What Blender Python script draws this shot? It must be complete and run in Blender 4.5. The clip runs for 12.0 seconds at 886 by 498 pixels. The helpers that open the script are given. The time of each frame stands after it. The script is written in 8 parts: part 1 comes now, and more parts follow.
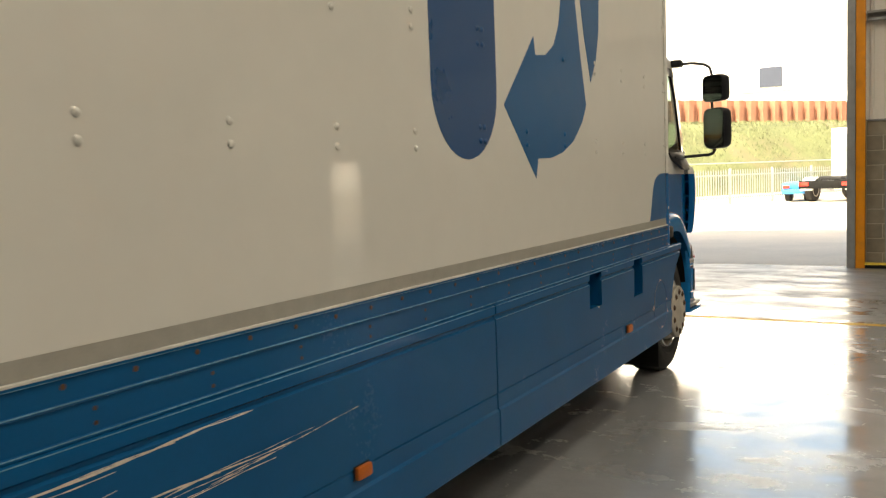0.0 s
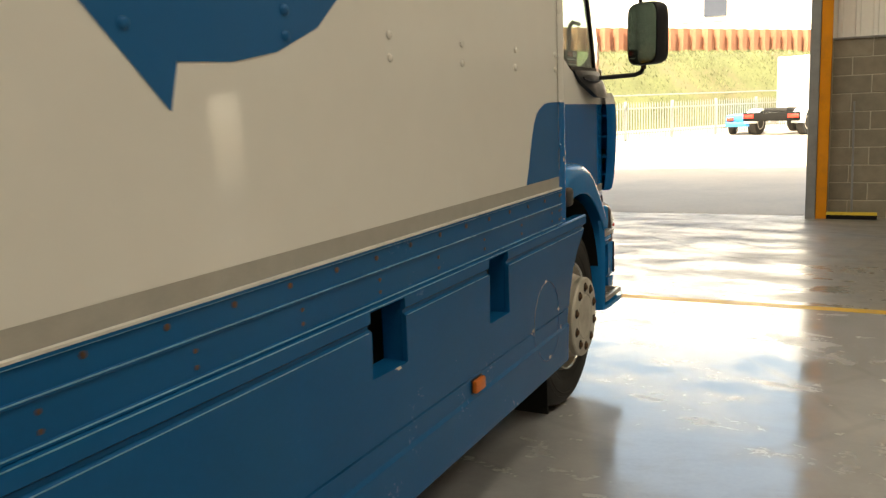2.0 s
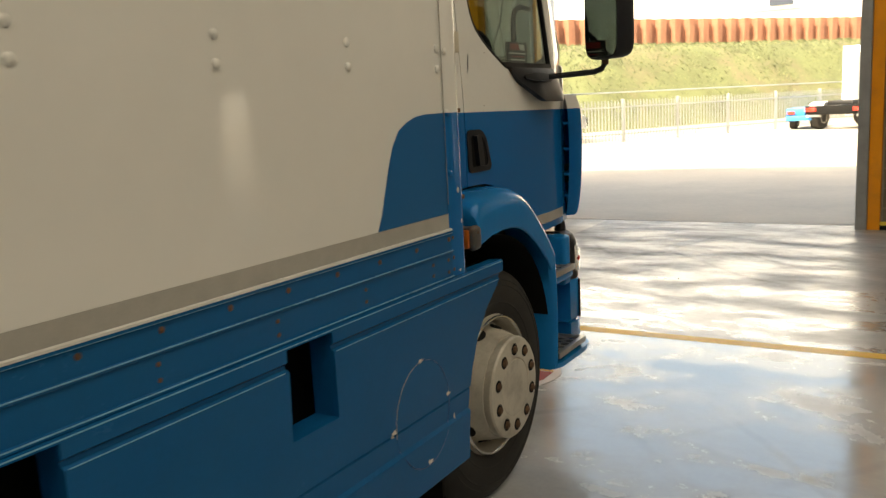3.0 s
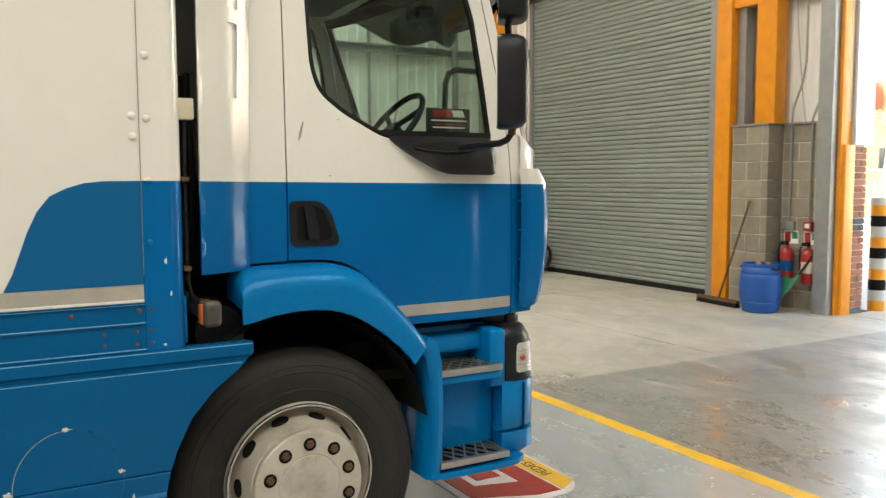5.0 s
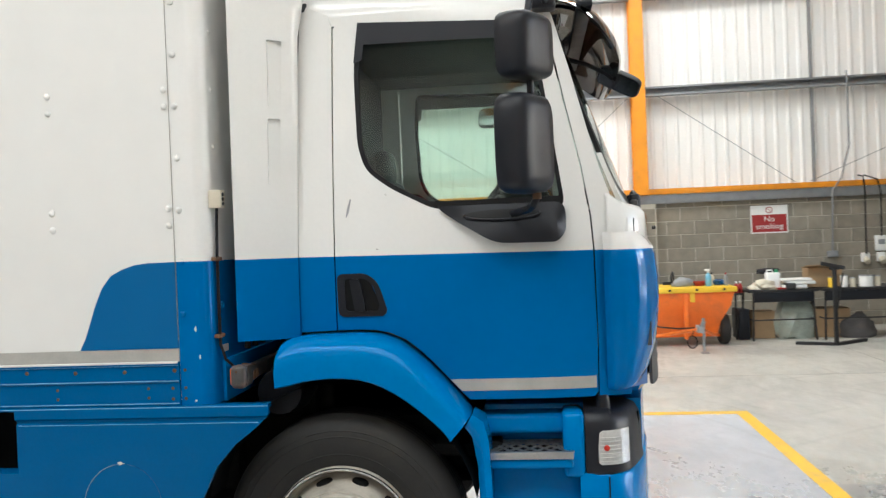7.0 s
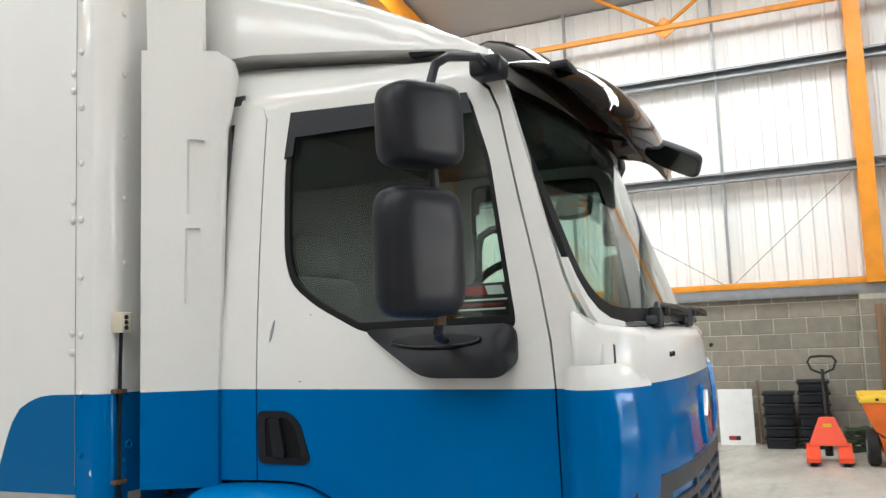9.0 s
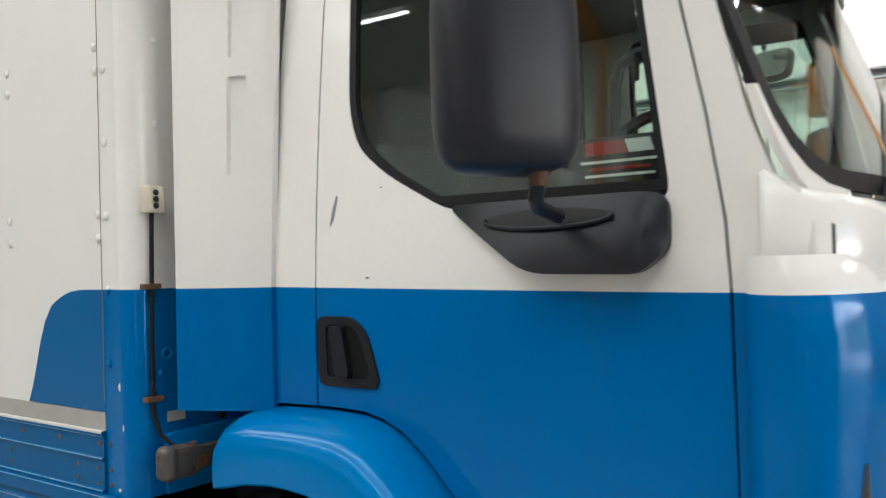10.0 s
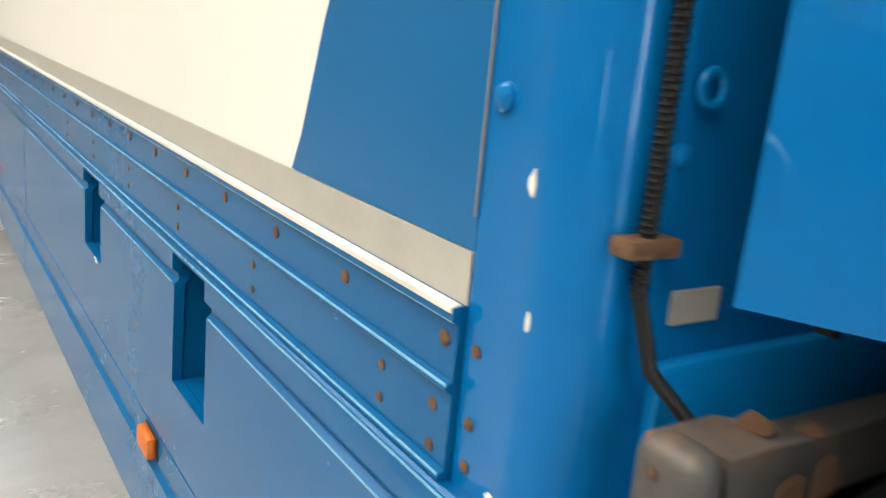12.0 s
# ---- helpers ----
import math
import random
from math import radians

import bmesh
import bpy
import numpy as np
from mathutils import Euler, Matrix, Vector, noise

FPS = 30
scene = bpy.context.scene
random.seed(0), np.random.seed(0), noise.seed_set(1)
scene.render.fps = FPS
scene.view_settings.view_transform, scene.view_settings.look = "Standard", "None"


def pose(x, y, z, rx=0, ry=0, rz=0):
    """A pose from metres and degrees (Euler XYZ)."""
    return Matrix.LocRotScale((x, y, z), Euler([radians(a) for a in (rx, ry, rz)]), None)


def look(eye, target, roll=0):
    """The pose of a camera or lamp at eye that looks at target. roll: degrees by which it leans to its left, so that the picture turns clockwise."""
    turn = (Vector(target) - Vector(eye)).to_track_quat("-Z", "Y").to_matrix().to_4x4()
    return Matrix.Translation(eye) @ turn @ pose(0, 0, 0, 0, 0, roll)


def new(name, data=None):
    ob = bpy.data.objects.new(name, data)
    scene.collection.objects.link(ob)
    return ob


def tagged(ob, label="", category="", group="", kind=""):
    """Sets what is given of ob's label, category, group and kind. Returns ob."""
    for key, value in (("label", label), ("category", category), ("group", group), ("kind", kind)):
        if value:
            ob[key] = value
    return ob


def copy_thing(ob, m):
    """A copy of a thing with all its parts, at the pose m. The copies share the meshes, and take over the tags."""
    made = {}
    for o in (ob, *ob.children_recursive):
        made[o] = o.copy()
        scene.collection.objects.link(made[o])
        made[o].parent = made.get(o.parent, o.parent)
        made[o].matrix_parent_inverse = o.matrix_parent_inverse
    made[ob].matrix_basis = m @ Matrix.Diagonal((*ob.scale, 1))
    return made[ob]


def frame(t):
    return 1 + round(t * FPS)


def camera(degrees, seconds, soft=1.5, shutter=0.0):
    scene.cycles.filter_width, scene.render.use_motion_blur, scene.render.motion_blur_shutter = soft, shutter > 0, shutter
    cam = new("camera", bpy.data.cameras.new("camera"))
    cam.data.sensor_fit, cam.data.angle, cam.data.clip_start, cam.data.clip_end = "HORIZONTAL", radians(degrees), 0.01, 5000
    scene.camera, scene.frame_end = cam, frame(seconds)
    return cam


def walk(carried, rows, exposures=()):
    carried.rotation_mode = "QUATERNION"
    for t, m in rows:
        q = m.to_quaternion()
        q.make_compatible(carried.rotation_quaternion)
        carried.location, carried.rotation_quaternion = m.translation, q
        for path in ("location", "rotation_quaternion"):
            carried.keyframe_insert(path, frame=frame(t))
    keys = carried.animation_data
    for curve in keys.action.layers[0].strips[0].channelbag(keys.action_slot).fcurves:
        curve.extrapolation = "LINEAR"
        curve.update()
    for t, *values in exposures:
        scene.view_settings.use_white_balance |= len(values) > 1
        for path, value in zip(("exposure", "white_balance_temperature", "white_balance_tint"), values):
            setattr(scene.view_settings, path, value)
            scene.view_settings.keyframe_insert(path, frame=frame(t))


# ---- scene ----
cam = camera(56.0, 12.0, soft=1.3, shutter=0.25)

PATH = [
    (0, (1.819, -5.959, 1.613), (0.896, -4.381, 1.460), -2.2),
    (0.5, (1.665, -5.282, 1.595), (0.766, -3.696, 1.391), -1.7),
    (1, (1.559, -4.649, 1.586), (0.685, -3.055, 1.351), -1.2),
    (1.5, (1.457, -4.027, 1.582), (0.602, -2.425, 1.318), -1.0),
    (2, (1.359, -3.408, 1.583), (0.542, -1.793, 1.280), -2.3),
    (2.5, (1.385, -2.772, 1.583), (0.558, -1.169, 1.249), -2.7),
    (3, (1.536, -2.191, 1.611), (0.603, -0.642, 1.305), -3.0),
    (3.2, (1.678, -1.975, 1.604), (0.660, -0.474, 1.331), -2.7),
    (4.8, (2.800, -0.501, 1.608), (1.268, 0.495, 1.450), -0.2),
    (5, (2.904, -0.321, 1.595), (1.315, 0.582, 1.443), -0.2),
    (5.5, (3.092, 0.184, 1.594), (1.411, 0.908, 1.479), 0.4),
    (6, (3.221, 0.627, 1.587), (1.450, 1.099, 1.505), 0.3),
    (6.2, (3.226, 0.791, 1.605), (1.422, 1.113, 1.524), -0.2),
    (6.5, (3.206, 1.048, 1.614), (1.376, 1.149, 1.565), -1.6),
    (7, (3.169, 1.508, 1.634), (1.347, 1.304, 1.616), -2.3),
    (7.5, (3.017, 1.864, 1.660), (1.237, 1.430, 1.734), -3.3),
    (7.7, (2.911, 1.987, 1.699), (1.152, 1.481, 1.827), -3.6),
    (9.3, (1.967, 2.431, 1.737), (0.342, 1.596, 1.896), -2.1),
    (9.5, (1.768, 2.405, 1.701), (0.192, 1.475, 1.822), -2.1),
    (10, (1.417, 2.194, 1.652), (-0.066, 1.117, 1.673), -1.6),
    (10.5, (1.104, 1.862, 1.625), (-0.322, 0.709, 1.570), -1.9),
    (11, (0.849, 1.517, 1.541), (-0.495, 0.282, 1.365), -0.9),
    (11.5, (0.670, 1.099, 1.474), (-0.483, -0.284, 1.123), 2.0),
    (12, (0.552, 0.701, 1.438), (-0.438, -0.777, 0.990), 5.5),
]
walk(cam, [(t, look(eye, target, roll)) for t, eye, target, roll in PATH],
     [(0, 2.02, 8000, 4), (1.5, 2.04, 8500, 4), (2.6, 1.98, 8450, 4), (3.2, 1.84, 8300, 4), (4.8, 2.9, 7500, 1), (5.3, 3.16, 6700, 3), (6.0, 3.2, 6250, 5), (7.5, 3.2, 6000, 5), (9.3, 2.98, 6000, 5), (10.5, 3.28, 6150, 5),
      (11.2, 3.72, 6350, 4), (12.0, 3.95, 7000, 4)])

from mathutils import geometry

# ---------------------------------------------------------------- light
world = bpy.data.worlds.new("world")
scene.world = world
world.use_nodes = True
wn = world.node_tree
sky = wn.nodes.new("ShaderNodeTexSky")
sky.sky_type, sky.sun_disc, sky.dust_density = "NISHITA", False, 6.0
sky.sun_elevation, sky.sun_rotation = radians(44), radians(195)
wn.links.new(sky.outputs[0], wn.nodes["Background"].inputs[0])
wn.nodes["Background"].inputs[1].default_value = 0.15

sun = new("sun", bpy.data.lights.new("sun", "SUN"))
sun.data.energy, sun.data.angle, sun.data.color = 3.2, radians(0.6), (1.0, 0.95, 0.86)
sun.matrix_world = look((-2.6, -9.6, 9.8), (0, 0, 0))

# area lamps stand in for rooflight daylight; places assumed, the left pair stronger
ROOFLIGHTS = [(-8.2, 7.33), (-3.3, 7.9), (3.3, 7.9), (6.1, 7.57)]
for rx_, rz_ in ROOFLIGHTS:
    lamp = new("rooflight_lamp", bpy.data.lights.new("rooflight_lamp", "AREA"))
    lamp.data.shape, lamp.data.size, lamp.data.size_y = "RECTANGLE", 1.3, 17.0
    lamp.data.energy, lamp.data.color = 96.0 if rx_ < 0 else 69.0, (1.0, 0.97, 0.93)
    lamp.matrix_world = pose(rx_, -3.0, rz_ - 0.12, 0, 0, 0)

# ---------------------------------------------------------------- materials
MATS = {}


def surf(name, col, rough=0.5, metal=0.0, var=0.12, scale=5.0, fine=90.0, bump=0.03, coat=0.0, rvar=0.1, rand=0.0, island=0.0,
         dirt=None, dirt_amt=0.0, dirt_scale=2.0, stretch=(1, 1, 1), spec=0.5, gloss=(1, 1, 1)):
    """A surface with variation at two scales, optional stains and per-piece tone."""
    m = bpy.data.materials.new(name)
    m.use_nodes = True
    nt, n = m.node_tree, m.node_tree.nodes
    link = nt.links.new
    bsdf = n["Principled BSDF"]
    geo = n.new("ShaderNodeNewGeometry")
    mp = n.new("ShaderNodeMapping")
    mp.inputs["Scale"].default_value = stretch
    link(geo.outputs["Position"], mp.inputs["Vector"])
    big, small = n.new("ShaderNodeTexNoise"), n.new("ShaderNodeTexNoise")
    big.inputs["Scale"].default_value, big.inputs["Detail"].default_value = scale, 5
    small.inputs["Scale"].default_value, small.inputs["Detail"].default_value = fine, 3
    link(mp.outputs[0], big.inputs["Vector"])
    link(mp.outputs[0], small.inputs["Vector"])
    add = n.new("ShaderNodeMath")
    add.operation = "MULTIPLY_ADD"
    link(small.outputs["Fac"], add.inputs[0])
    add.inputs[1].default_value = 0.45
    link(big.outputs["Fac"], add.inputs[2])
    val = n.new("ShaderNodeMapRange")
    val.inputs[1].default_value, val.inputs[2].default_value = 0.45, 1.0
    val.inputs[3].default_value, val.inputs[4].default_value = 1 - var, 1 + var
    link(add.outputs[0], val.inputs[0])
    fac = val.outputs[0]
    for amount, source in ((rand, "ObjectInfo"), (island, "Island")):
        if amount:
            src = n.new("ShaderNodeObjectInfo").outputs["Random"] if source == "ObjectInfo" else geo.outputs["Random Per Island"]
            r = n.new("ShaderNodeMapRange")
            r.inputs[3].default_value, r.inputs[4].default_value = 1 - amount, 1 + amount
            link(src, r.inputs[0])
            mul = n.new("ShaderNodeMath")
            mul.operation = "MULTIPLY"
            link(fac, mul.inputs[0])
            link(r.outputs[0], mul.inputs[1])
            fac = mul.outputs[0]
    tone = n.new("ShaderNodeVectorMath")
    tone.operation = "SCALE"
    tone.inputs[0].default_value = col
    link(fac, tone.inputs["Scale"])
    out = tone.outputs[0]
    if dirt:
        dn = n.new("ShaderNodeTexNoise")
        dn.inputs["Scale"].default_value, dn.inputs["Detail"].default_value, dn.inputs["Roughness"].default_value = dirt_scale, 8, 0.65
        link(mp.outputs[0], dn.inputs["Vector"])
        dr = n.new("ShaderNodeMapRange")
        dr.inputs[1].default_value, dr.inputs[2].default_value = 0.5, 0.72
        dr.inputs[3].default_value, dr.inputs[4].default_value = 0, dirt_amt
        link(dn.outputs["Fac"], dr.inputs[0])
        mix = n.new("ShaderNodeMix")
        mix.data_type = "RGBA"
        link(dr.outputs[0], mix.inputs["Factor"])
        link(out, mix.inputs["A"])
        mix.inputs["B"].default_value = (*dirt, 1)
        out = mix.outputs["Result"]
    link(out, bsdf.inputs["Base Color"])
    rr = n.new("ShaderNodeMapRange")
    rr.inputs[1].default_value, rr.inputs[2].default_value = 0.4, 1.1
    rr.inputs[3].default_value, rr.inputs[4].default_value = max(0.02, rough - rvar), min(1, rough + rvar)
    link(add.outputs[0], rr.inputs[0])
    link(rr.outputs[0], bsdf.inputs["Roughness"])
    bsdf.inputs["Metallic"].default_value = metal
    bsdf.inputs["Specular IOR Level"].default_value = spec
    bsdf.inputs["Coat Weight"].default_value = coat
    bsdf.inputs["Coat Roughness"].default_value = 0.04
    bsdf.inputs["Specular Tint"].default_value = (*gloss, 1)
    if bump:
        b = n.new("ShaderNodeBump")
        b.inputs["Strength"].default_value, b.inputs["Distance"].default_value = min(1, bump * 8), bump * 0.05
        link(add.outputs[0], b.inputs["Height"])
        link(b.outputs[0], bsdf.inputs["Normal"])
    MATS[name] = m
    return m


def split_paint(name, upper, lower, height, rough, coat):
    """Two-colour vehicle paint with a crisp line at one height, and faint road dirt."""
    m = surf(name, upper, rough, 0, 0.03, 1.5, 60, 0.0, coat, 0.05, spec=0.42)
    nt, n = m.node_tree, m.node_tree.nodes
    geo, sep = n.new("ShaderNodeNewGeometry"), n.new("ShaderNodeSeparateXYZ")
    nt.links.new(geo.outputs["Position"], sep.inputs[0])
    cmp_ = n.new("ShaderNodeMath")
    cmp_.operation, cmp_.inputs[1].default_value = "LESS_THAN", height
    rake = n.new("ShaderNodeMath")          # the line falls slightly towards the front
    rake.operation, rake.inputs[1].default_value = "MULTIPLY_ADD", 0.0122
    nt.links.new(sep.outputs["Y"], rake.inputs[0])
    nt.links.new(sep.outputs["Z"], rake.inputs[2])
    nt.links.new(rake.outputs[0], cmp_.inputs[0])
    mix = n.new("ShaderNodeMix")
    mix.data_type = "RGBA"
    mix.inputs["A"].default_value, mix.inputs["B"].default_value = (*upper, 1), (*lower, 1)
    nt.links.new(cmp_.outputs[0], mix.inputs["Factor"])
    tone = [k for k in n if k.bl_idname == "ShaderNodeVectorMath"][0]
    nt.links.new(mix.outputs["Result"], tone.inputs[0])
    tint = n.new("ShaderNodeMix")
    tint.data_type = "RGBA"
    tint.inputs["A"].default_value, tint.inputs["B"].default_value = (1, 1, 1, 1), (0.40, 0.62, 1.0, 1)
    nt.links.new(cmp_.outputs[0], tint.inputs["Factor"])
    nt.links.new(tint.outputs["Result"], n["Principled BSDF"].inputs["Specular Tint"])
    return m


def glass(name, tint, rough=0.0, ior=1.5):
    m = bpy.data.materials.new(name)
    m.use_nodes = True
    n, link = m.node_tree.nodes, m.node_tree.links.new
    n.remove(n["Principled BSDF"])
    t, g, f, mix = (n.new("ShaderNode" + k) for k in ("BsdfTransparent", "BsdfGlossy", "LayerWeight", "MixShader"))
    p5, sc = n.new("ShaderNodeMath"), n.new("ShaderNodeMath")
    t.inputs[0].default_value = (*tint, 1)
    g.inputs["Roughness"].default_value = rough
    f.inputs["Blend"].default_value = 0.5
    p5.operation, p5.inputs[1].default_value = "POWER", 5.0
    link(f.outputs["Facing"], p5.inputs[0])
    r0 = ((ior - 1) / (ior + 1)) ** 2
    sc.operation, sc.inputs[1].default_value, sc.inputs[2].default_value = "MULTIPLY_ADD", 1 - r0, r0
    link(p5.outputs[0], sc.inputs[0])
    link(sc.outputs[0], mix.inputs[0])
    link(t.outputs[0], mix.inputs[1])
    link(g.outputs[0], mix.inputs[2])
    link(mix.outputs[0], n["Material Output"].inputs[0])
    MATS[name] = m
    return m


def glow(name, col, strength):
    m = bpy.data.materials.new(name)
    m.use_nodes = True
    b = m.node_tree.nodes["Principled BSDF"]
    b.inputs["Base Color"].default_value = (*col, 1)
    b.inputs["Emission Color"].default_value, b.inputs["Emission Strength"].default_value = (*col, 1), strength
    MATS[name] = m
    return m


WHITE, BLUE = (0.74, 0.73, 0.70), (0.0, 0.165, 0.45)
M_BOX = surf("box_white_grp", WHITE, 0.42, 0, 0.035, 1.2, 9, 0.0, 0.45, 0.05)
M_LIVERY = split_paint("livery_paint", WHITE, (0.0, 0.120, 0.362), 1.597, 0.10, 0.0)
DEEP = (0.40, 0.62, 1.0)          # tint of the gloss on the blue lacquer
M_BLUE = surf("blue_paint", BLUE, 0.19, 0, 0.08, 2.0, 60, 0.004, 0.0, 0.06, spec=0.42, gloss=DEEP)
M_SKIRT = surf("blue_skirt_paint", (0.0, 0.090, 0.255), 0.24, 0, 0.08, 2.5, 80, 0.0, 0.0, 0.06, dirt=(0.01, 0.10, 0.20), dirt_amt=0.3, dirt_scale=1.2, spec=0.38, gloss=DEEP)
M_DECAL = surf("blue_vinyl", (0.002, 0.106, 0.29), 0.34, 0, 0.03, 1.2, 9, 0.0, 0.1, gloss=DEEP)
M_NAVY = surf("navy_vinyl", (0.0, 0.068, 0.225), 0.3, 0, 0.03, 1.2, 9, 0.0, 0.2)
M_TAPE = surf("reflective_tape", (0.42, 0.41, 0.38), 0.4, 0.25, 0.10, 14, 160, 0.02, 0.0)
M_RUST = surf("rusty_steel", (0.11, 0.058, 0.03), 0.75, 0.2, 0.4, 30, 200, 0.08)
M_BARE = surf("chipped_primer", (0.66, 0.63, 0.57), 0.7, 0, 0.2, 30, 120, 0.05)
M_BLACK = surf("black_plastic", (0.0085, 0.0095, 0.0135), 0.42, 0, 0.15, 12, 260, 0.03, 0.0, spec=0.30)
M_RUBBER = surf("tyre_rubber", (0.022, 0.021, 0.020), 0.72, 0, 0.25, 6, 90, 0.06, 0.0, 0.1, dirt=(0.05, 0.044, 0.034), dirt_amt=0.4, dirt_scale=5, spec=0.3)
M_SEAL = surf("rubber_seal", (0.007, 0.007, 0.008), 0.55, 0, 0.1, 10, 90, 0.01, spec=0.25)
# near black; behind openings it also stands in for their shade
M_DARK = surf("near_black_fill", (0.008, 0.008, 0.008), 0.8, 0, 0.3, 5, 60, 0.05, spec=0.15)
M_RIM = surf("wheel_silver", (0.50, 0.47, 0.41), 0.45, 0.15, 0.12, 8, 90, 0.03, 0.0, 0.1, dirt=(0.16, 0.13, 0.10), dirt_amt=0.5, dirt_scale=7)
M_CHROME = surf("polished_metal", (0.62, 0.62, 0.60), 0.18, 1.0, 0.05, 10, 90, 0.01)
M_ALU = surf("tread_aluminium", (0.42, 0.42, 0.41), 0.38, 0.85, 0.15, 14, 120, 0.03)
M_AMBER = surf("amber_lens", (0.55, 0.13, 0.015), 0.42, 0, 0.12, 60, 300, 0.05, 0.0)
M_LENS = surf("clear_lamp_lens", (0.62, 0.62, 0.60), 0.12, 0.3, 0.12, 60, 200, 0.06, 0.8)
M_REDLENS = surf("red_lens", (0.5, 0.03, 0.02), 0.2, 0, 0.1, 40, 200, 0.03, 0.6)
M_CABIN = surf("grey_cabin_trim", (0.055, 0.06, 0.065), 0.6, 0, 0.15, 10, 160, 0.03)
M_GLASS = glass("side_glass", (0.80, 0.88, 0.84), 0.0, 1.55)
M_SMOKE = glass("smoked_acrylic", (0.075, 0.052, 0.038), 0.04, 1.5)
M_SCREEN = glass("windscreen_glass", (0.80, 0.88, 0.85), 0.0, 1.5)
M_MIRROR = surf("mirror_glass", (0.27, 0.27, 0.275), 0.03, 1.0, 0.01, 4, 40, 0.0, 0, 0.01)
M_CREAM = surf("cream_plastic", (0.56, 0.51, 0.40), 0.5, 0, 0.08, 20, 160, 0.02)
M_CARD = surf("black_card", (0.02, 0.02, 0.02), 0.5, 0, 0.1, 20, 100, 0.0)
M_RED = surf("red_paint", (0.30, 0.014, 0.014), 0.4, 0, 0.08, 12, 120, 0.01, 0.1)
M_WHITEP = surf("white_paint", (0.78, 0.78, 0.76), 0.5, 0, 0.05, 8, 120, 0.01)

M_FLOOR = surf("polished_concrete", (0.43, 0.408, 0.355), 0.07, 0, 0.16, 0.9, 22, 0.0, 1.0, 0.04, dirt=(0.20, 0.192, 0.18), dirt_amt=0.7, dirt_scale=0.5, spec=1.0)


def add_streaks(m, amount):
    """Swirling tyre scrubs and wiped streaks: they dull the polish and darken the slab a little."""
    nt, n = m.node_tree, m.node_tree.nodes
    link = nt.links.new
    bsdf = n["Principled BSDF"]
    geo = n.new("ShaderNodeNewGeometry")
    warp = n.new("ShaderNodeTexNoise")
    warp.inputs["Scale"].default_value, warp.inputs["Detail"].default_value = 0.35, 2
    link(geo.outputs["Position"], warp.inputs["Vector"])
    off = n.new("ShaderNodeVectorMath")
    off.operation = "MULTIPLY_ADD"
    link(warp.outputs["Color"], off.inputs[0])
    off.inputs[1].default_value = (0.9, 0.9, 0)
    link(geo.outputs["Position"], off.inputs[2])
    mp = n.new("ShaderNodeMapping")
    mp.inputs["Scale"].default_value = (0.75, 1.5, 1)
    mp.inputs["Rotation"].default_value = (0, 0, 0.35)
    link(off.outputs[0], mp.inputs["Vector"])
    st = n.new("ShaderNodeTexNoise")
    st.inputs["Scale"].default_value, st.inputs["Detail"].default_value, st.inputs["Roughness"].default_value = 1.6, 12, 0.68
    link(mp.outputs[0], st.inputs["Vector"])
    rng_ = n.new("ShaderNodeMapRange")
    rng_.inputs[1].default_value, rng_.inputs[2].default_value = 0.42, 0.72
    link(st.outputs["Fac"], rng_.inputs[0])
    old = bsdf.inputs["Roughness"].links[0].from_socket
    add = n.new("ShaderNodeMath")
    add.operation = "MULTIPLY_ADD"
    link(rng_.outputs[0], add.inputs[0])
    add.inputs[1].default_value = amount
    link(old, add.inputs[2])
    link(add.outputs[0], bsdf.inputs["Roughness"])
    oldc = bsdf.inputs["Base Color"].links[0].from_socket
    mix = n.new("ShaderNodeMix")
    mix.data_type, mix.blend_type = "RGBA", "MULTIPLY"
    fac = n.new("ShaderNodeMath")
    fac.operation, fac.inputs[1].default_value = "MULTIPLY", 0.55
    link(rng_.outputs[0], fac.inputs[0])
    link(fac.outputs[0], mix.inputs["Factor"])
    link(oldc, mix.inputs["A"])
    mix.inputs["B"].default_value = (0.55, 0.54, 0.52, 1)
    link(mix.outputs["Result"], bsdf.inputs["Base Color"])
    pit = n.new("ShaderNodeTexNoise")
    pit.inputs["Scale"].default_value, pit.inputs["Detail"].default_value, pit.inputs["Roughness"].default_value = 7.0, 12, 0.75
    link(off.outputs[0], pit.inputs["Vector"])
    pr_ = n.new("ShaderNodeMapRange")
    pr_.inputs[1].default_value, pr_.inputs[2].default_value = 0.50, 0.68
    pr_.inputs[4].default_value = amount * 0.3
    link(pit.outputs["Fac"], pr_.inputs[0])
    add2 = n.new("ShaderNodeMath")
    add2.operation = "ADD"
    link(add.outputs[0], add2.inputs[0])
    link(pr_.outputs[0], add2.inputs[1])
    # the traffic lane is polished, the workshop side is dusty
    sepx, lane, add3 = n.new("ShaderNodeSeparateXYZ"), n.new("ShaderNodeMapRange"), n.new("ShaderNodeMath")
    link(off.outputs[0], sepx.inputs[0])
    lane.inputs[1].default_value, lane.inputs[2].default_value = -1.2, -3.8
    lane.inputs[3].default_value, lane.inputs[4].default_value = 0.0, 0.36
    link(sepx.outputs["X"], lane.inputs[0])
    add3.operation = "ADD"
    link(add2.outputs[0], add3.inputs[0])
    link(lane.outputs[0], add3.inputs[1])
    # scuffed by the traffic just inside the gate
    scuffed, add4 = n.new("ShaderNodeMapRange"), n.new("ShaderNodeMath")
    link(sepx.outputs["Y"], scuffed.inputs[0])
    scuffed.inputs[1].default_value, scuffed.inputs[2].default_value = 3.0, 7.5
    scuffed.inputs[3].default_value, scuffed.inputs[4].default_value = 0.0, 0.30
    add4.operation = "ADD"
    link(add3.outputs[0], add4.inputs[0])
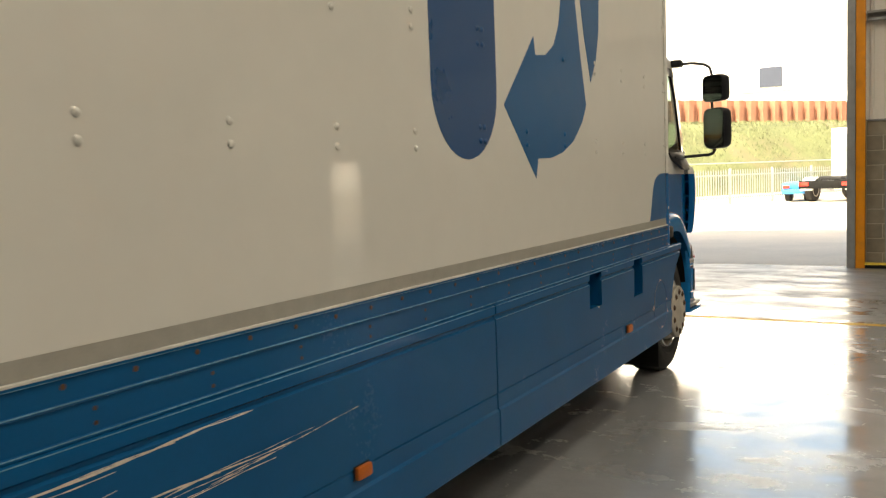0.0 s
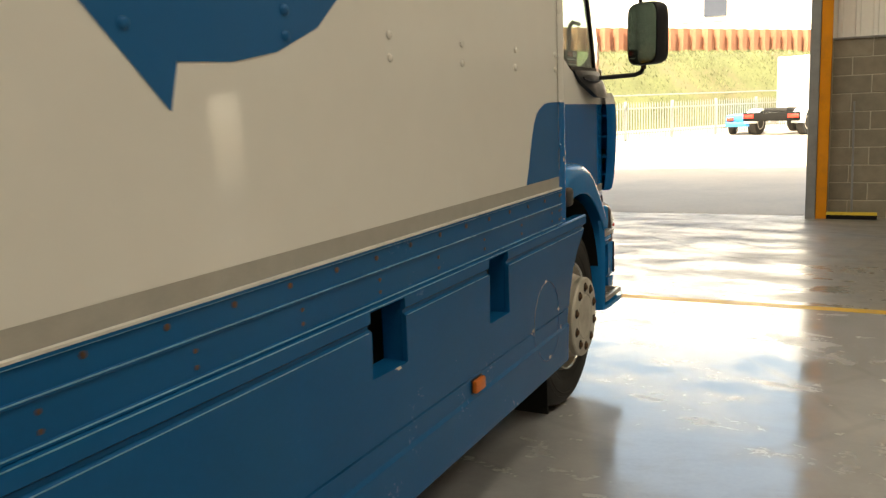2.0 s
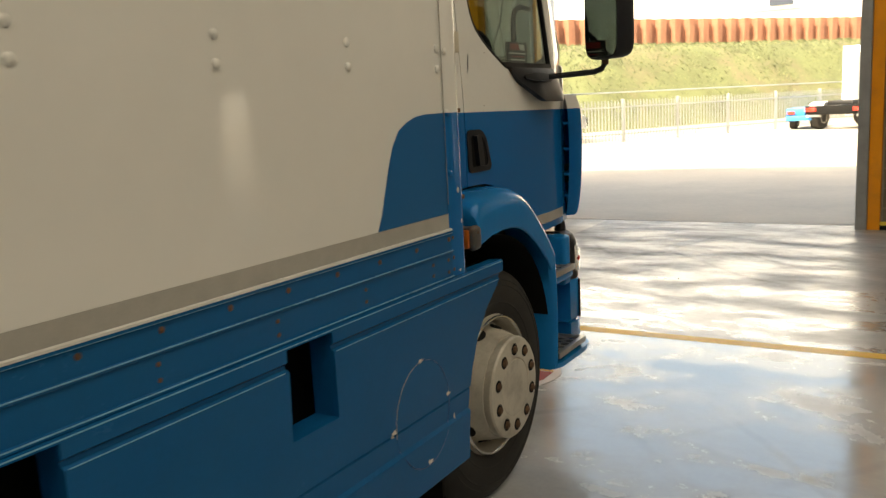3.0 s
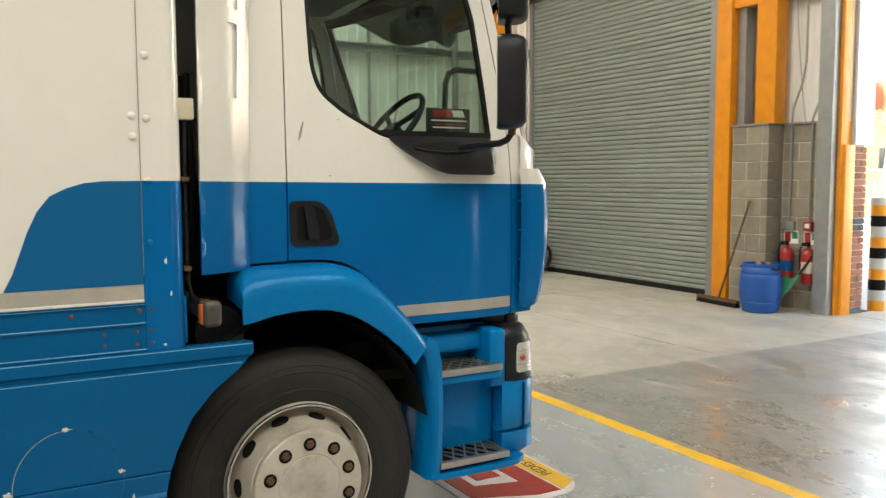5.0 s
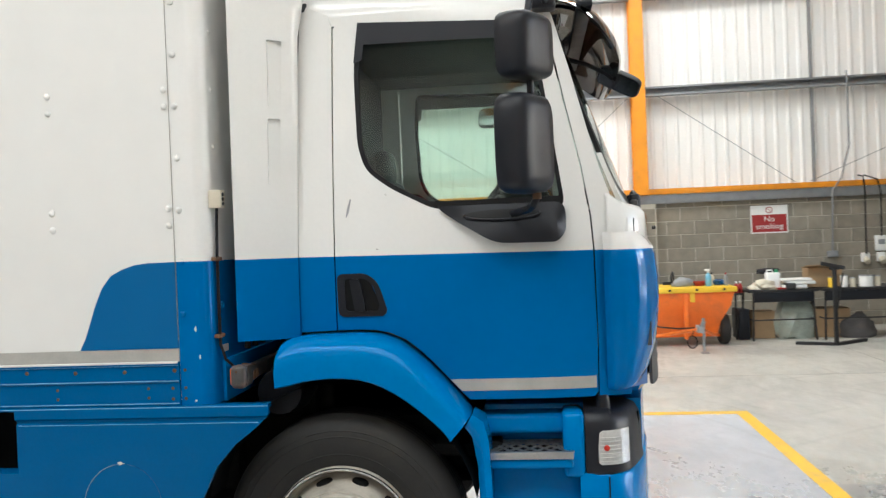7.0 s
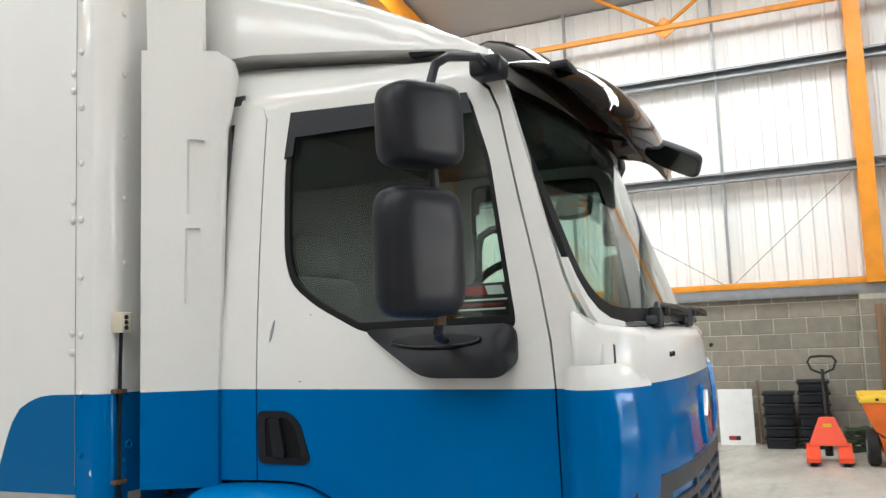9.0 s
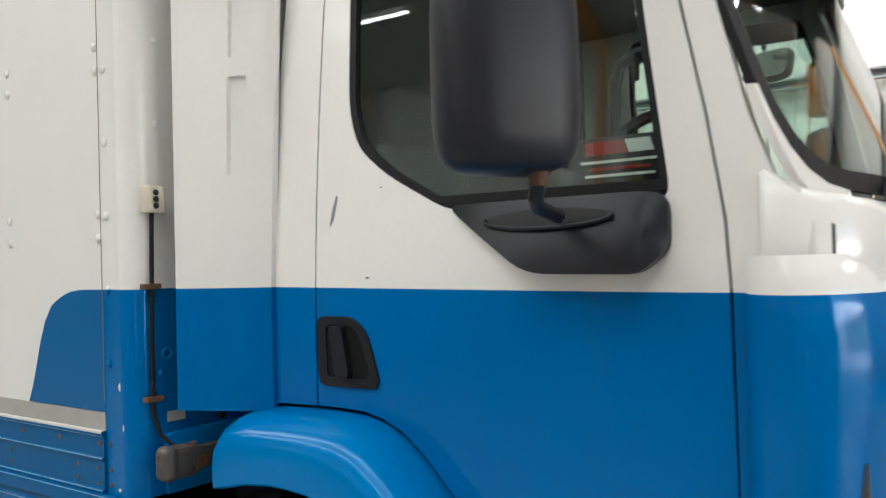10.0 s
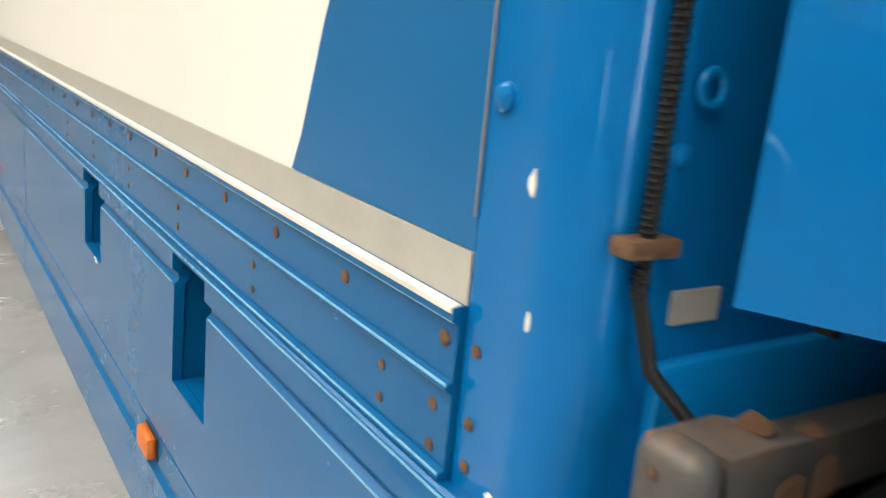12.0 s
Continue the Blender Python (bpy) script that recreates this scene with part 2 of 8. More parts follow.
    link(scuffed.outputs[0], add4.inputs[1])
    # turning arcs left by tyres, broken up
    dark = mix.outputs["Result"]
    rough_ = add4.outputs[0]
    for centre, size, seed in (((-2.5, -1.0, 0), 0.62, 3.0), ((3.5, 9.5, 0), 0.5, 11.0), ((-7.0, 9.0, 0), 0.55, 19.0)):
        sh, ring, gate, keep, both = n.new("ShaderNodeVectorMath"), n.new("ShaderNodeTexWave"), n.new("ShaderNodeTexNoise"), n.new("ShaderNodeMapRange"), n.new("ShaderNodeMath")
        thin, mixa, adda = n.new("ShaderNodeMapRange"), n.new("ShaderNodeMix"), n.new("ShaderNodeMath")
        sh.operation, sh.inputs[1].default_value = "SUBTRACT", centre
        link(geo.outputs["Position"], sh.inputs[0])
        ring.wave_type, ring.rings_direction = "RINGS", "Z"
        ring.inputs["Scale"].default_value, ring.inputs["Distortion"].default_value = size, 1.6
        ring.inputs["Detail"].default_value, ring.inputs["Detail Scale"].default_value = 3, 1.3
        link(sh.outputs[0], ring.inputs["Vector"])
        thin.inputs[1].default_value, thin.inputs[2].default_value = 0.955, 0.998
        link(ring.outputs["Fac"], thin.inputs[0])
        gate.inputs["Scale"].default_value, gate.inputs["Detail"].default_value = 0.55 + 0.02 * seed, 6
        link(sh.outputs[0], gate.inputs["Vector"])
        keep.inputs[1].default_value, keep.inputs[2].default_value = 0.50, 0.62
        link(gate.outputs["Fac"], keep.inputs[0])
        both.operation = "MULTIPLY"
        link(thin.outputs[0], both.inputs[0])
        link(keep.outputs[0], both.inputs[1])
        mixa.data_type, mixa.blend_type = "RGBA", "MULTIPLY"
        link(both.outputs[0], mixa.inputs["Factor"])
        link(dark, mixa.inputs["A"])
        mixa.inputs["B"].default_value = (0.86, 0.855, 0.85, 1)
        dark = mixa.outputs["Result"]
        adda.operation, adda.inputs[1].default_value = "MULTIPLY_ADD", 0.07
        link(both.outputs[0], adda.inputs[0])
        link(rough_, adda.inputs[2])
        rough_ = adda.outputs[0]
    link(dark, bsdf.inputs["Base Color"])
    link(rough_, bsdf.inputs["Roughness"])
    link(rough_, bsdf.inputs["Coat Roughness"])


add_streaks(M_FLOOR, 0.42)
M_BAY = surf("grey_floor_paint", (0.43, 0.438, 0.465), 0.07, 0, 0.08, 1.2, 40, 0.0, 1.0, 0.04, dirt=(0.30, 0.302, 0.31), dirt_amt=0.5, dirt_scale=0.7, spec=1.0)
add_streaks(M_BAY, 0.36)
M_YELLOW = surf("yellow_line_paint", (0.72, 0.42, 0.03), 0.42, 0, 0.12, 6, 60, 0.02, dirt=(0.30, 0.24, 0.14), dirt_amt=0.5, dirt_scale=5)
M_BLOCK = surf("concrete_block", (0.245, 0.22, 0.178), 0.92, 0, 0.16, 7, 110, 0.12, 0, 0.05, rand=0.13)
M_MORTAR = surf("mortar", (0.44, 0.41, 0.345), 0.95, 0, 0.12, 12, 120, 0.08)
M_CLAD = surf("white_liner_sheet", (0.86, 0.85, 0.825), 0.45, 0, 0.05, 0.8, 30, 0.01)
M_ROOF = surf("roof_liner_sheet", (0.42, 0.41, 0.40), 0.55, 0, 0.08, 0.8, 30, 0.01)
M_GALV = surf("galvanised_steel", (0.30, 0.31, 0.32), 0.48, 0.6, 0.14, 9, 110, 0.02)
M_ORANGE = surf("orange_steel_paint", (0.78, 0.29, 0.01), 0.42, 0, 0.10, 5, 90, 0.015, 0.1, dirt=(0.35, 0.14, 0.03), dirt_amt=0.35, dirt_scale=4)
M_SHUTTER = surf("grey_shutter_slat", (0.285, 0.32, 0.305), 0.42, 0.35, 0.08, 2.5, 60, 0.015, 0, 0.08, rand=0.05)
M_GREYP = surf("grey_flashing", (0.52, 0.58, 0.66), 0.45, 0.1, 0.05, 3, 40, 0.01)
M_BRICK = surf("red_brick", (0.34, 0.145, 0.095), 0.9, 0, 0.2, 12, 110, 0.1, rand=0.2)
M_ENGB = surf("blue_brick", (0.09, 0.095, 0.115), 0.7, 0, 0.2, 12, 110, 0.08, rand=0.1)
M_YARD = surf("yard_concrete", (0.50, 0.45, 0.385), 0.85, 0, 0.12, 0.4, 12, 0.05, dirt=(0.30, 0.29, 0.27), dirt_amt=0.5, dirt_scale=0.3)
M_GRASS = surf("bank_grass", (0.125, 0.138, 0.062), 0.95, 0, 0.35, 0.5, 9, 0.3, dirt=(0.17, 0.135, 0.085), dirt_amt=0.8, dirt_scale=0.35)
M_PILE = surf("rusted_sheet_pile", (0.30, 0.135, 0.085), 0.9, 0.1, 0.3, 1.5, 14, 0.1, stretch=(1, 1, 0.25))
M_FENCE = surf("galvanised_palisade", (0.33, 0.345, 0.345), 0.5, 0.4, 0.1, 5, 60, 0.01)


# ---------------------------------------------------------------- mesh helpers
def part(name, bm, material, parent=None, label="", angle=35, kind=""):
    """Links a bmesh as one mesh object, under parent if there is one."""
    bmesh.ops.recalc_face_normals(bm, faces=bm.faces)
    me = bpy.data.meshes.new(name)
    bm.to_mesh(me)
    bm.free()
    for p in me.polygons:
        p.use_smooth = True
    me.set_sharp_from_angle(angle=radians(angle))
    for mt in material if isinstance(material, (list, tuple)) else [material]:
        me.materials.append(mt)
    ob = new(name, me)
    if parent:
        ob.parent = parent
    return tagged(ob, label=label, kind=kind)


def share(name, ob, parent, m):
    """Another object on the same mesh."""
    o = new(name, ob.data)
    o.parent = parent
    o.matrix_basis = m
    return o


def thing(name, label, category, group="", kind=""):
    return tagged(new(name), label, category, group, kind)


def single(name, bm, material, label, category, group="", kind="", angle=35):
    return tagged(part(name, bm, material, None, label, angle), label, category, group, kind)


def bx(bm, x0, y0, z0, x1, y1, z1, r=0.0, seg=2):
    """A box, with rounded edges where r is given."""
    b = bmesh.new()
    bmesh.ops.create_cube(b, size=1)
    for v in b.verts:
        v.co = Vector(((x0 + x1) / 2 + v.co.x * abs(x1 - x0), (y0 + y1) / 2 + v.co.y * abs(y1 - y0), (z0 + z1) / 2 + v.co.z * abs(z1 - z0)))
    if r:
        bmesh.ops.bevel(b, geom=list(b.edges), offset=r, segments=seg, profile=0.5, affect="EDGES", clamp_overlap=True)
    return put(bm, b)


def put(bm, b, m=None, mat=None):
    """Adds the mesh b, moved by m, to bm."""
    made = {}
    for v in b.verts:
        made[v] = bm.verts.new(m @ v.co if m else v.co)
    for f in b.faces:
        try:
            nf = bm.faces.new([made[v] for v in f.verts])
            nf.material_index = f.material_index if mat is None else mat
        except ValueError:
            pass
    b.free()
    return bm


def box(*a, r=0.0, seg=2):
    return bx(bmesh.new(), *a, r=r, seg=seg)


def cyl(bm, p0, p1, r0, r1=None, n=16, caps=True):
    """A round bar from p0 to p1."""
    p0, p1 = Vector(p0), Vector(p1)
    r1 = r0 if r1 is None else r1
    q = (p1 - p0).to_track_quat("Z", "Y")
    rings = []
    for p, r in ((p0, r0), (p1, r1)):
        rings.append([bm.verts.new(p + q @ Vector((r * math.cos(2 * math.pi * i / n), r * math.sin(2 * math.pi * i / n), 0))) for i in range(n)])
    for i in range(n):
        bm.faces.new((rings[0][i], rings[0][(i + 1) % n], rings[1][(i + 1) % n], rings[1][i]))
    if caps:
        bm.faces.new(rings[0][::-1])
        bm.faces.new(rings[1])
    return bm


def tube(bm, pts, r, n=10, closed=False):
    """A round bar bent along points."""
    pts = [Vector(p) for p in pts]
    k = len(pts)
    rings = []
    side = None
    for i, p in enumerate(pts):
        a = pts[(i - 1) % k] if (closed or i) else p
        b = pts[(i + 1) % k] if (closed or i < k - 1) else p
        d = (b - a).normalized()
        if side is None:
            side = d.orthogonal().normalized()
        side = (side - d * side.dot(d)).normalized()
        up = d.cross(side)
        rings.append([bm.verts.new(p + r * (math.cos(2 * math.pi * j / n) * side + math.sin(2 * math.pi * j / n) * up)) for j in range(n)])
    for i in range(k if closed else k - 1):
        a, b = rings[i], rings[(i + 1) % k]
        for j in range(n):
            bm.faces.new((a[j], a[(j + 1) % n], b[(j + 1) % n], b[j]))
    if not closed:
        bm.faces.new(rings[0][::-1])
        bm.faces.new(rings[-1])
    return bm


def lathe(bm, profile, centre, axis="X", n=32, close=False):
    """Turns (radius, along) pairs round an axis through centre."""
    c = Vector(centre)
    rings = []
    for r, h in profile:
        ring = []
        for i in range(n):
            a = 2 * math.pi * i / n
            v = {"X": (h, r * math.cos(a), r * math.sin(a)), "Y": (r * math.cos(a), h, r * math.sin(a)), "Z": (r * math.cos(a), r * math.sin(a), h)}[axis]
            ring.append(bm.verts.new(c + Vector(v)))
        rings.append(ring)
    for a, b in zip(rings, rings[1:] + ([rings[0]] if close else [])):
        for i in range(n):
            bm.faces.new((a[i], a[(i + 1) % n], b[(i + 1) % n], b[i]))
    if not close:
        bm.faces.new(rings[0][::-1])
        bm.faces.new(rings[-1])
    return bm


def loft(bm, rings, close_ring=True, caps=True):
    """Skin through rings of points."""
    vs = [[bm.verts.new(p) for p in ring] for ring in rings]
    n = len(vs[0])
    for a, b in zip(vs, vs[1:]):
        for i in range(n if close_ring else n - 1):
            bm.faces.new((a[i], a[(i + 1) % n], b[(i + 1) % n], b[i]))
    if caps and close_ring:
        bm.faces.new(vs[0][::-1])
        bm.faces.new(vs[-1])
    return bm


def skin(bm, fn, us, vs, thick=None):
    """A curved sheet fn(u, v) -> point; thick: a vector or function that gives the way to its back."""
    front = [[bm.verts.new(fn(u, v)) for v in vs] for u in us]
    nu, nv = len(us), len(vs)
    for i in range(nu - 1):
        for j in range(nv - 1):
            bm.faces.new((front[i][j], front[i + 1][j], front[i + 1][j + 1], front[i][j + 1]))
    if thick is not None:
        back = [[bm.verts.new(Vector(fn(u, v)) + Vector(thick)) for v in vs] for u in us]
        for i in range(nu - 1):
            for j in range(nv - 1):
                bm.faces.new((back[i][j], back[i][j + 1], back[i + 1][j + 1], back[i + 1][j]))
        for i in range(nu - 1):
            for j in (0, nv - 1):
                bm.faces.new((front[i][j], front[i + 1][j], back[i + 1][j], back[i][j]))
        for j in range(nv - 1):
            for i in (0, nu - 1):
                bm.faces.new((front[i][j], front[i][j + 1], back[i][j + 1], back[i][j]))
    return bm


def inside(p, poly):
    hit = False
    for (x0, y0), (x1, y1) in zip(poly, poly[1:] + poly[:1]):
        if (y0 > p[1]) != (y1 > p[1]) and p[0] < (x1 - x0) * (p[1] - y0) / (y1 - y0) + x0:
            hit = not hit
    return hit


def dense(poly, step):
    out = []
    for a, b in zip(poly, poly[1:] + poly[:1]):
        k = max(1, int(math.dist(a, b) / step))
        out += [(a[0] + (b[0] - a[0]) * i / k, a[1] + (b[1] - a[1]) * i / k) for i in range(k)]
    return out


def rounded(poly, r, seg=4):
    """The polygon with its corners rounded."""
    out = []
    n = len(poly)
    for i in range(n):
        p, a, b = Vector(poly[i]), Vector(poly[i - 1]), Vector(poly[(i + 1) % n])
        da, db = (a - p), (b - p)
        k = min(r, da.length * 0.45, db.length * 0.45)
        s, e = p + da.normalized() * k, p + db.normalized() * k
        for j in range(seg + 1):
            t = j / seg
            out.append(tuple((1 - t) ** 2 * s + 2 * t * (1 - t) * p + t * t * e))
    return out


def sheet(bm, outer, holes, fn, thick, step=0.08, rows=()):
    """A flat outline with holes, meshed finely, bent by fn(u, v, depth). rows: heights v at which the mesh has edges."""
    loops = [dense(outer, step)] + [dense(h, step) for h in holes]
    pts, edges = [], []
    for lp in loops:
        s = len(pts)
        pts += lp
        edges += [(s + i, s + (i + 1) % len(lp)) for i in range(len(lp))]
    us, vs = [p[0] for p in loops[0]], [p[1] for p in loops[0]]
    for row in rows:
        pts += [(min(us) - 0.01, row), (max(us) + 0.01, row)]
        edges.append((len(pts) - 2, len(pts) - 1))
    if step < 1:
        for i in range(int((max(us) - min(us)) / step) + 1):
            for j in range(int((max(vs) - min(vs)) / step) + 1):
                p = (min(us) + (i + 0.5) * step, min(vs) + (j + 0.5) * step)
                if inside(p, loops[0]) and not any(inside(p, h) for h in loops[1:]):
                    pts.append(p)
    v2, _, f2, *_ = geometry.delaunay_2d_cdt([Vector(p) for p in pts], edges, [], 0, 1e-5)
    keep = []
    for f in f2:
        c = sum((v2[i] for i in f), Vector((0, 0))) / len(f)
        if inside(c, loops[0]) and not any(inside(c, h) for h in loops[1:]):
            keep.append(f)
    used = sorted({i for f in keep for i in f})
    a = {i: bm.verts.new(fn(v2[i].x, v2[i].y, 0)) for i in used}
    b = {i: bm.verts.new(fn(v2[i].x, v2[i].y, thick)) for i in used}
    count = {}
    for f in keep:
        bm.faces.new([a[i] for i in f])
        bm.faces.new([b[i] for i in f][::-1])
        for e in zip(f, f[1:] + f[:1]):
            key = tuple(sorted(e))
            count[key] = count.get(key, 0) + 1
    for (i, j), k in count.items():
        if k == 1:
            bm.faces.new((a[i], a[j], b[j], b[i]))
    return bm


def plate(outer, at, thick, holes=(), axis="x"):
    """A flat plate of the outline given in the two other axes."""
    fn = {"x": lambda u, v, d: (at - d, u, v), "y": lambda u, v, d: (u, at - d, v), "z": lambda u, v, d: (u, v, at - d)}[axis]
    return sheet(bmesh.new(), list(outer), [list(h) for h in holes], fn, thick, 5.0)


def writing(name, text, size, m, material, parent=None, depth=0.0012, label=""):
    """Letters in the built-in font, as a mesh."""
    c = bpy.data.curves.new(name, "FONT")
    c.body, c.size, c.extrude, c.align_x, c.align_y = text, size, depth, "CENTER", "CENTER"
    tmp = bpy.data.objects.new(name, c)
    me = bpy.data.meshes.new_from_object(tmp)
    bpy.data.objects.remove(tmp)
    ob = new(name, me)
    me.materials.clear()
    me.materials.append(material)
    ob.matrix_basis = m
    if parent:
        ob.parent = parent
    return tagged(ob, label=label)


# ---------------------------------------------------------------- building
FRONT, LEFT, RIGHT, REAR = 8.45, -11.0, 11.0, -15.0
DADO, EAVES, RIDGE = 2.25, 7.0, 8.3
GATE0, GATE1, GATEH = -3.17, 0.73, 4.75
SHUT0, SHUT1, SHUTH = -9.25, -5.15, 4.9
DOOR0, DOOR1 = 9.0, 9.85

# floor slab inside
bm = box(LEFT - 0.3, REAR - 0.3, -0.25, RIGHT + 0.3, FRONT + 0.12, 0.0)
floor = tagged(part("floor", bm, M_FLOOR), "polished grey concrete workshop floor with tyre marks", "floor", kind="structure")
bm = bmesh.new()
for jy in (-9.1, -3.2, 5.55):
    bx(bm, LEFT, jy - 0.002, 0.0, RIGHT, jy + 0.002, 0.0012)
for jx in (-6.4, 2.3):
    bx(bm, jx - 0.002, REAR, 0.0, jx + 0.002, FRONT, 0.0012)
part("joint", bm, surf("dusty_joint", (0.15, 0.142, 0.125), 0.9, 0, 0.2, 3, 30, 0.0), floor, "thin dusty sawn floor joint")
# darker slab of the drive-in lane, with pale drag marks
M_SLAB = surf("worn_lane_concrete", (0.245, 0.238, 0.222), 0.10, 0, 0.16, 0.9, 22, 0.0, 1.0, 0.04, dirt=(0.16, 0.155, 0.15), dirt_amt=0.7, dirt_scale=0.5, spec=1.0)
add_streaks(M_SLAB, 0.42)
part("lane_slab", box(-2.3, 3.2, 0.0, 2.3, FRONT + 0.12, 0.0014), M_SLAB, floor, "darker concrete of the drive-in lane")
M_DRAG = surf("pale_drag_mark", (0.52, 0.51, 0.49), 0.6, 0, 0.2, 9, 60, 0.0)
for x0, y0, x1, y1 in ((-2.19, 4.22, -1.47, 4.32), (-1.90, 4.62, -1.33, 4.77), (-2.44, 5.16, -1.81, 5.09), (-2.19, 5.57, -1.52, 5.54), (-2.60, 4.40, -2.44, 4.92), (-2.39, 5.12, -2.34, 6.38), (-2.51, 4.23, -2.34, 4.29), (-2.58, 4.89, -2.32, 4.86)):
    b = bmesh.new()
    way = Vector((x1 - x0, y1 - y0, 0))
    side = Vector((-way.y, way.x, 0)).normalized()
    bow, old = random.uniform(-0.03, 0.03), None
    for i in range(15):
        k = i / 14
        p = Vector((x0, y0, 0.0026)) + way * k + side * (bow * math.sin(math.pi * k) + random.uniform(-0.006, 0.006))
        h = random.uniform(0.001, 0.011) * (0.4 + math.sin(math.pi * k))
        pair = (b.verts.new(p + side * h), b.verts.new(p - side * h))
        if old:
            b.faces.new((old[0], old[1], pair[1], pair[0]))
        old = pair
    part("drag_mark", b, M_DRAG, floor, "pale broken drag mark on the concrete")
# painted bay with its yellow border
part("bay_paint", box(-4.45, -9.0, 0.0, 2.6, 3.25, 0.002), M_BAY, floor, "grey painted parking bay")
bm = bmesh.new()
bx(bm, -4.53, 3.215, 0.0, 9.0, 3.325, 0.004)
bx(bm, -4.53, -9.0, 0.0, -4.42, 3.215, 0.004)
part("yellow_line", bm, M_YELLOW, floor, "worn yellow painted bay line")
# floor notice in front of the bay, part covered by the vehicle
notice = thing("floor_notice", "red, white and yellow safety notice painted on the floor", "floor sign")
part("panel", plate(rounded([(-1.95, 1.75), (-0.52, 1.75), (-0.36, 2.1), (-0.36, 2.3), (-0.5, 2.42), (-1.95, 2.42)], 0.1), 0.006, 0.003, axis="z"),
     surf("notice_white", (0.62, 0.56, 0.55), 0.45, 0, 0.15, 9, 60, 0.02), notice)
part("red_band", plate([(-1.95, 1.8), (-0.55, 1.8), (-0.42, 2.12), (-0.42, 2.26), (-1.95, 2.26)], 0.008, 0.002,
                       [[(-1.9, 1.9), (-0.68, 1.9), (-0.62, 2.14), (-1.9, 2.14)]], axis="z"), M_RED, notice)
part("yellow_band", plate([(-1.95, 2.275), (-0.42, 2.275), (-0.5, 2.40), (-1.95, 2.40)], 0.008, 0.002, axis="z"), M_YELLOW, notice)
writing("lettering", "PEDESTRIAN", 0.085, pose(-0.86, 2.335, 0.0085, 0, 0, 180), M_CARD, notice, 0.0006)
writing("lettering", "MOVEMENT", 0.085, pose(-1.44, 2.335, 0.0085, 0, 0, 180), M_CARD, notice, 0.0006)
for sx, w in ((-1.7, 0.16), (-1.4, 0.2), (-1.05, 0.14), (-0.82, 0.16)):
    part("marking", box(sx - w / 2, 1.95, 0.006, sx + w / 2, 2.10, 0.009), M_RED, notice)


# front wall backing with its openings, side and rear walls
bm = sheet(bmesh.new(), [(LEFT - 0.3, 0), (RIGHT + 0.3, 0), (RIGHT + 0.3, EAVES), (0, RIDGE), (LEFT - 0.3, EAVES)],
           [[(GATE0, -0.01), (GATE1, -0.01), (GATE1, GATEH), (GATE0, GATEH)], [(SHUT0, -0.01), (SHUT1, -0.01), (SHUT1, SHUTH), (SHUT0, SHUTH)],
            [(DOOR0, -0.01), (DOOR1, -0.01), (DOOR1, 2.03), (DOOR0, 2.03)]],
           lambda u, v, d: (u, FRONT + 0.13 + d, v), 0.17, 5.0)
wall_front = tagged(part("wall_front", bm, M_MORTAR), "gable wall with pale mortar behind concrete blockwork", "wall", kind="structure")
wall_left = tagged(part("wall_left", box(LEFT - 0.3, REAR, 0, LEFT - 0.13, FRONT + 0.1, EAVES), M_MORTAR), "side wall of blockwork below white liner sheet", "wall", kind="structure")
wall_right = tagged(part("wall_right", box(RIGHT + 0.13, REAR, 0, RIGHT + 0.3, FRONT + 0.1, EAVES), surf("painted_block", (0.24, 0.235, 0.22), 0.9, 0, 0.15, 2.0, 12, 0.0)), "side wall of blockwork below white liner sheet", "wall", kind="structure")
# unseen rear wall; its dark tone stands for the dim depth the mirrors reflect
bm = plate([(LEFT - 0.3, 0), (RIGHT + 0.3, 0), (RIGHT + 0.3, EAVES), (0, RIDGE), (LEFT - 0.3, EAVES)], REAR, 0.2, (), "y")
wall_rear = tagged(part("wall_rear", bm, surf("darkened_rear_sheet", (0.16, 0.155, 0.15), 0.6, 0, 0.1, 0.8, 30, 0.01)), "plain unseen rear wall, darkened for the mirrors", "wall", kind="structure")


def ribbed(u0, u1, v0, v1, at, axis, out):
    """Trapezoidal sheet between u0 and u1, ribs upright."""
    b = bmesh.new()
    prof, u = [], u0
    while u < u1 - 1e-6:
        for du, d in ((0.0, 0), (0.07, 0), (0.085, 0.022), (0.125, 0.022), (0.14, 0)):
            if u + du < u1:
                prof.append((u + du, d))
        u += 0.2
    prof.append((u1, 0))
    cols = []
    for u, d in prof:
        p = [(at + out * d, u, v) if axis == "x" else (u, at + out * d, v) for v in (v0, v1)]
        cols.append([b.verts.new(q) for q in p])
    for a, c in zip(cols, cols[1:]):
        b.faces.new((a[0], c[0], c[1], a[1]))
    return b


part("liner_sheet", ribbed(REAR, FRONT, DADO, EAVES, LEFT - 0.10, "x", 1), M_CLAD, wall_left, "white corrugated liner sheet")
part("liner_sheet", ribbed(REAR, FRONT, DADO, EAVES, RIGHT + 0.10, "x", -1), M_CLAD, wall_right, "white corrugated liner sheet")
for a, b, z0, z1 in ((LEFT, SHUT0 - 0.02, DADO, EAVES), (SHUT0 - 0.02, SHUT1 + 0.02, SHUTH + 0.35, EAVES), (SHUT1 + 0.02, GATE0 - 0.02, DADO, EAVES),
                     (GATE0 - 0.02, GATE1 + 0.02, GATEH + 0.02, EAVES), (GATE1 + 0.02, RIGHT, DADO, EAVES)):
    part("liner_sheet", ribbed(a, b, z0, z1, FRONT + 0.10, "y", -1), M_CLAD, wall_front, "white corrugated liner sheet")

# roof with rooflight openings
def roof_z(x):
    return RIDGE - (RIDGE - EAVES) * abs(x) / (RIGHT + 0.3)


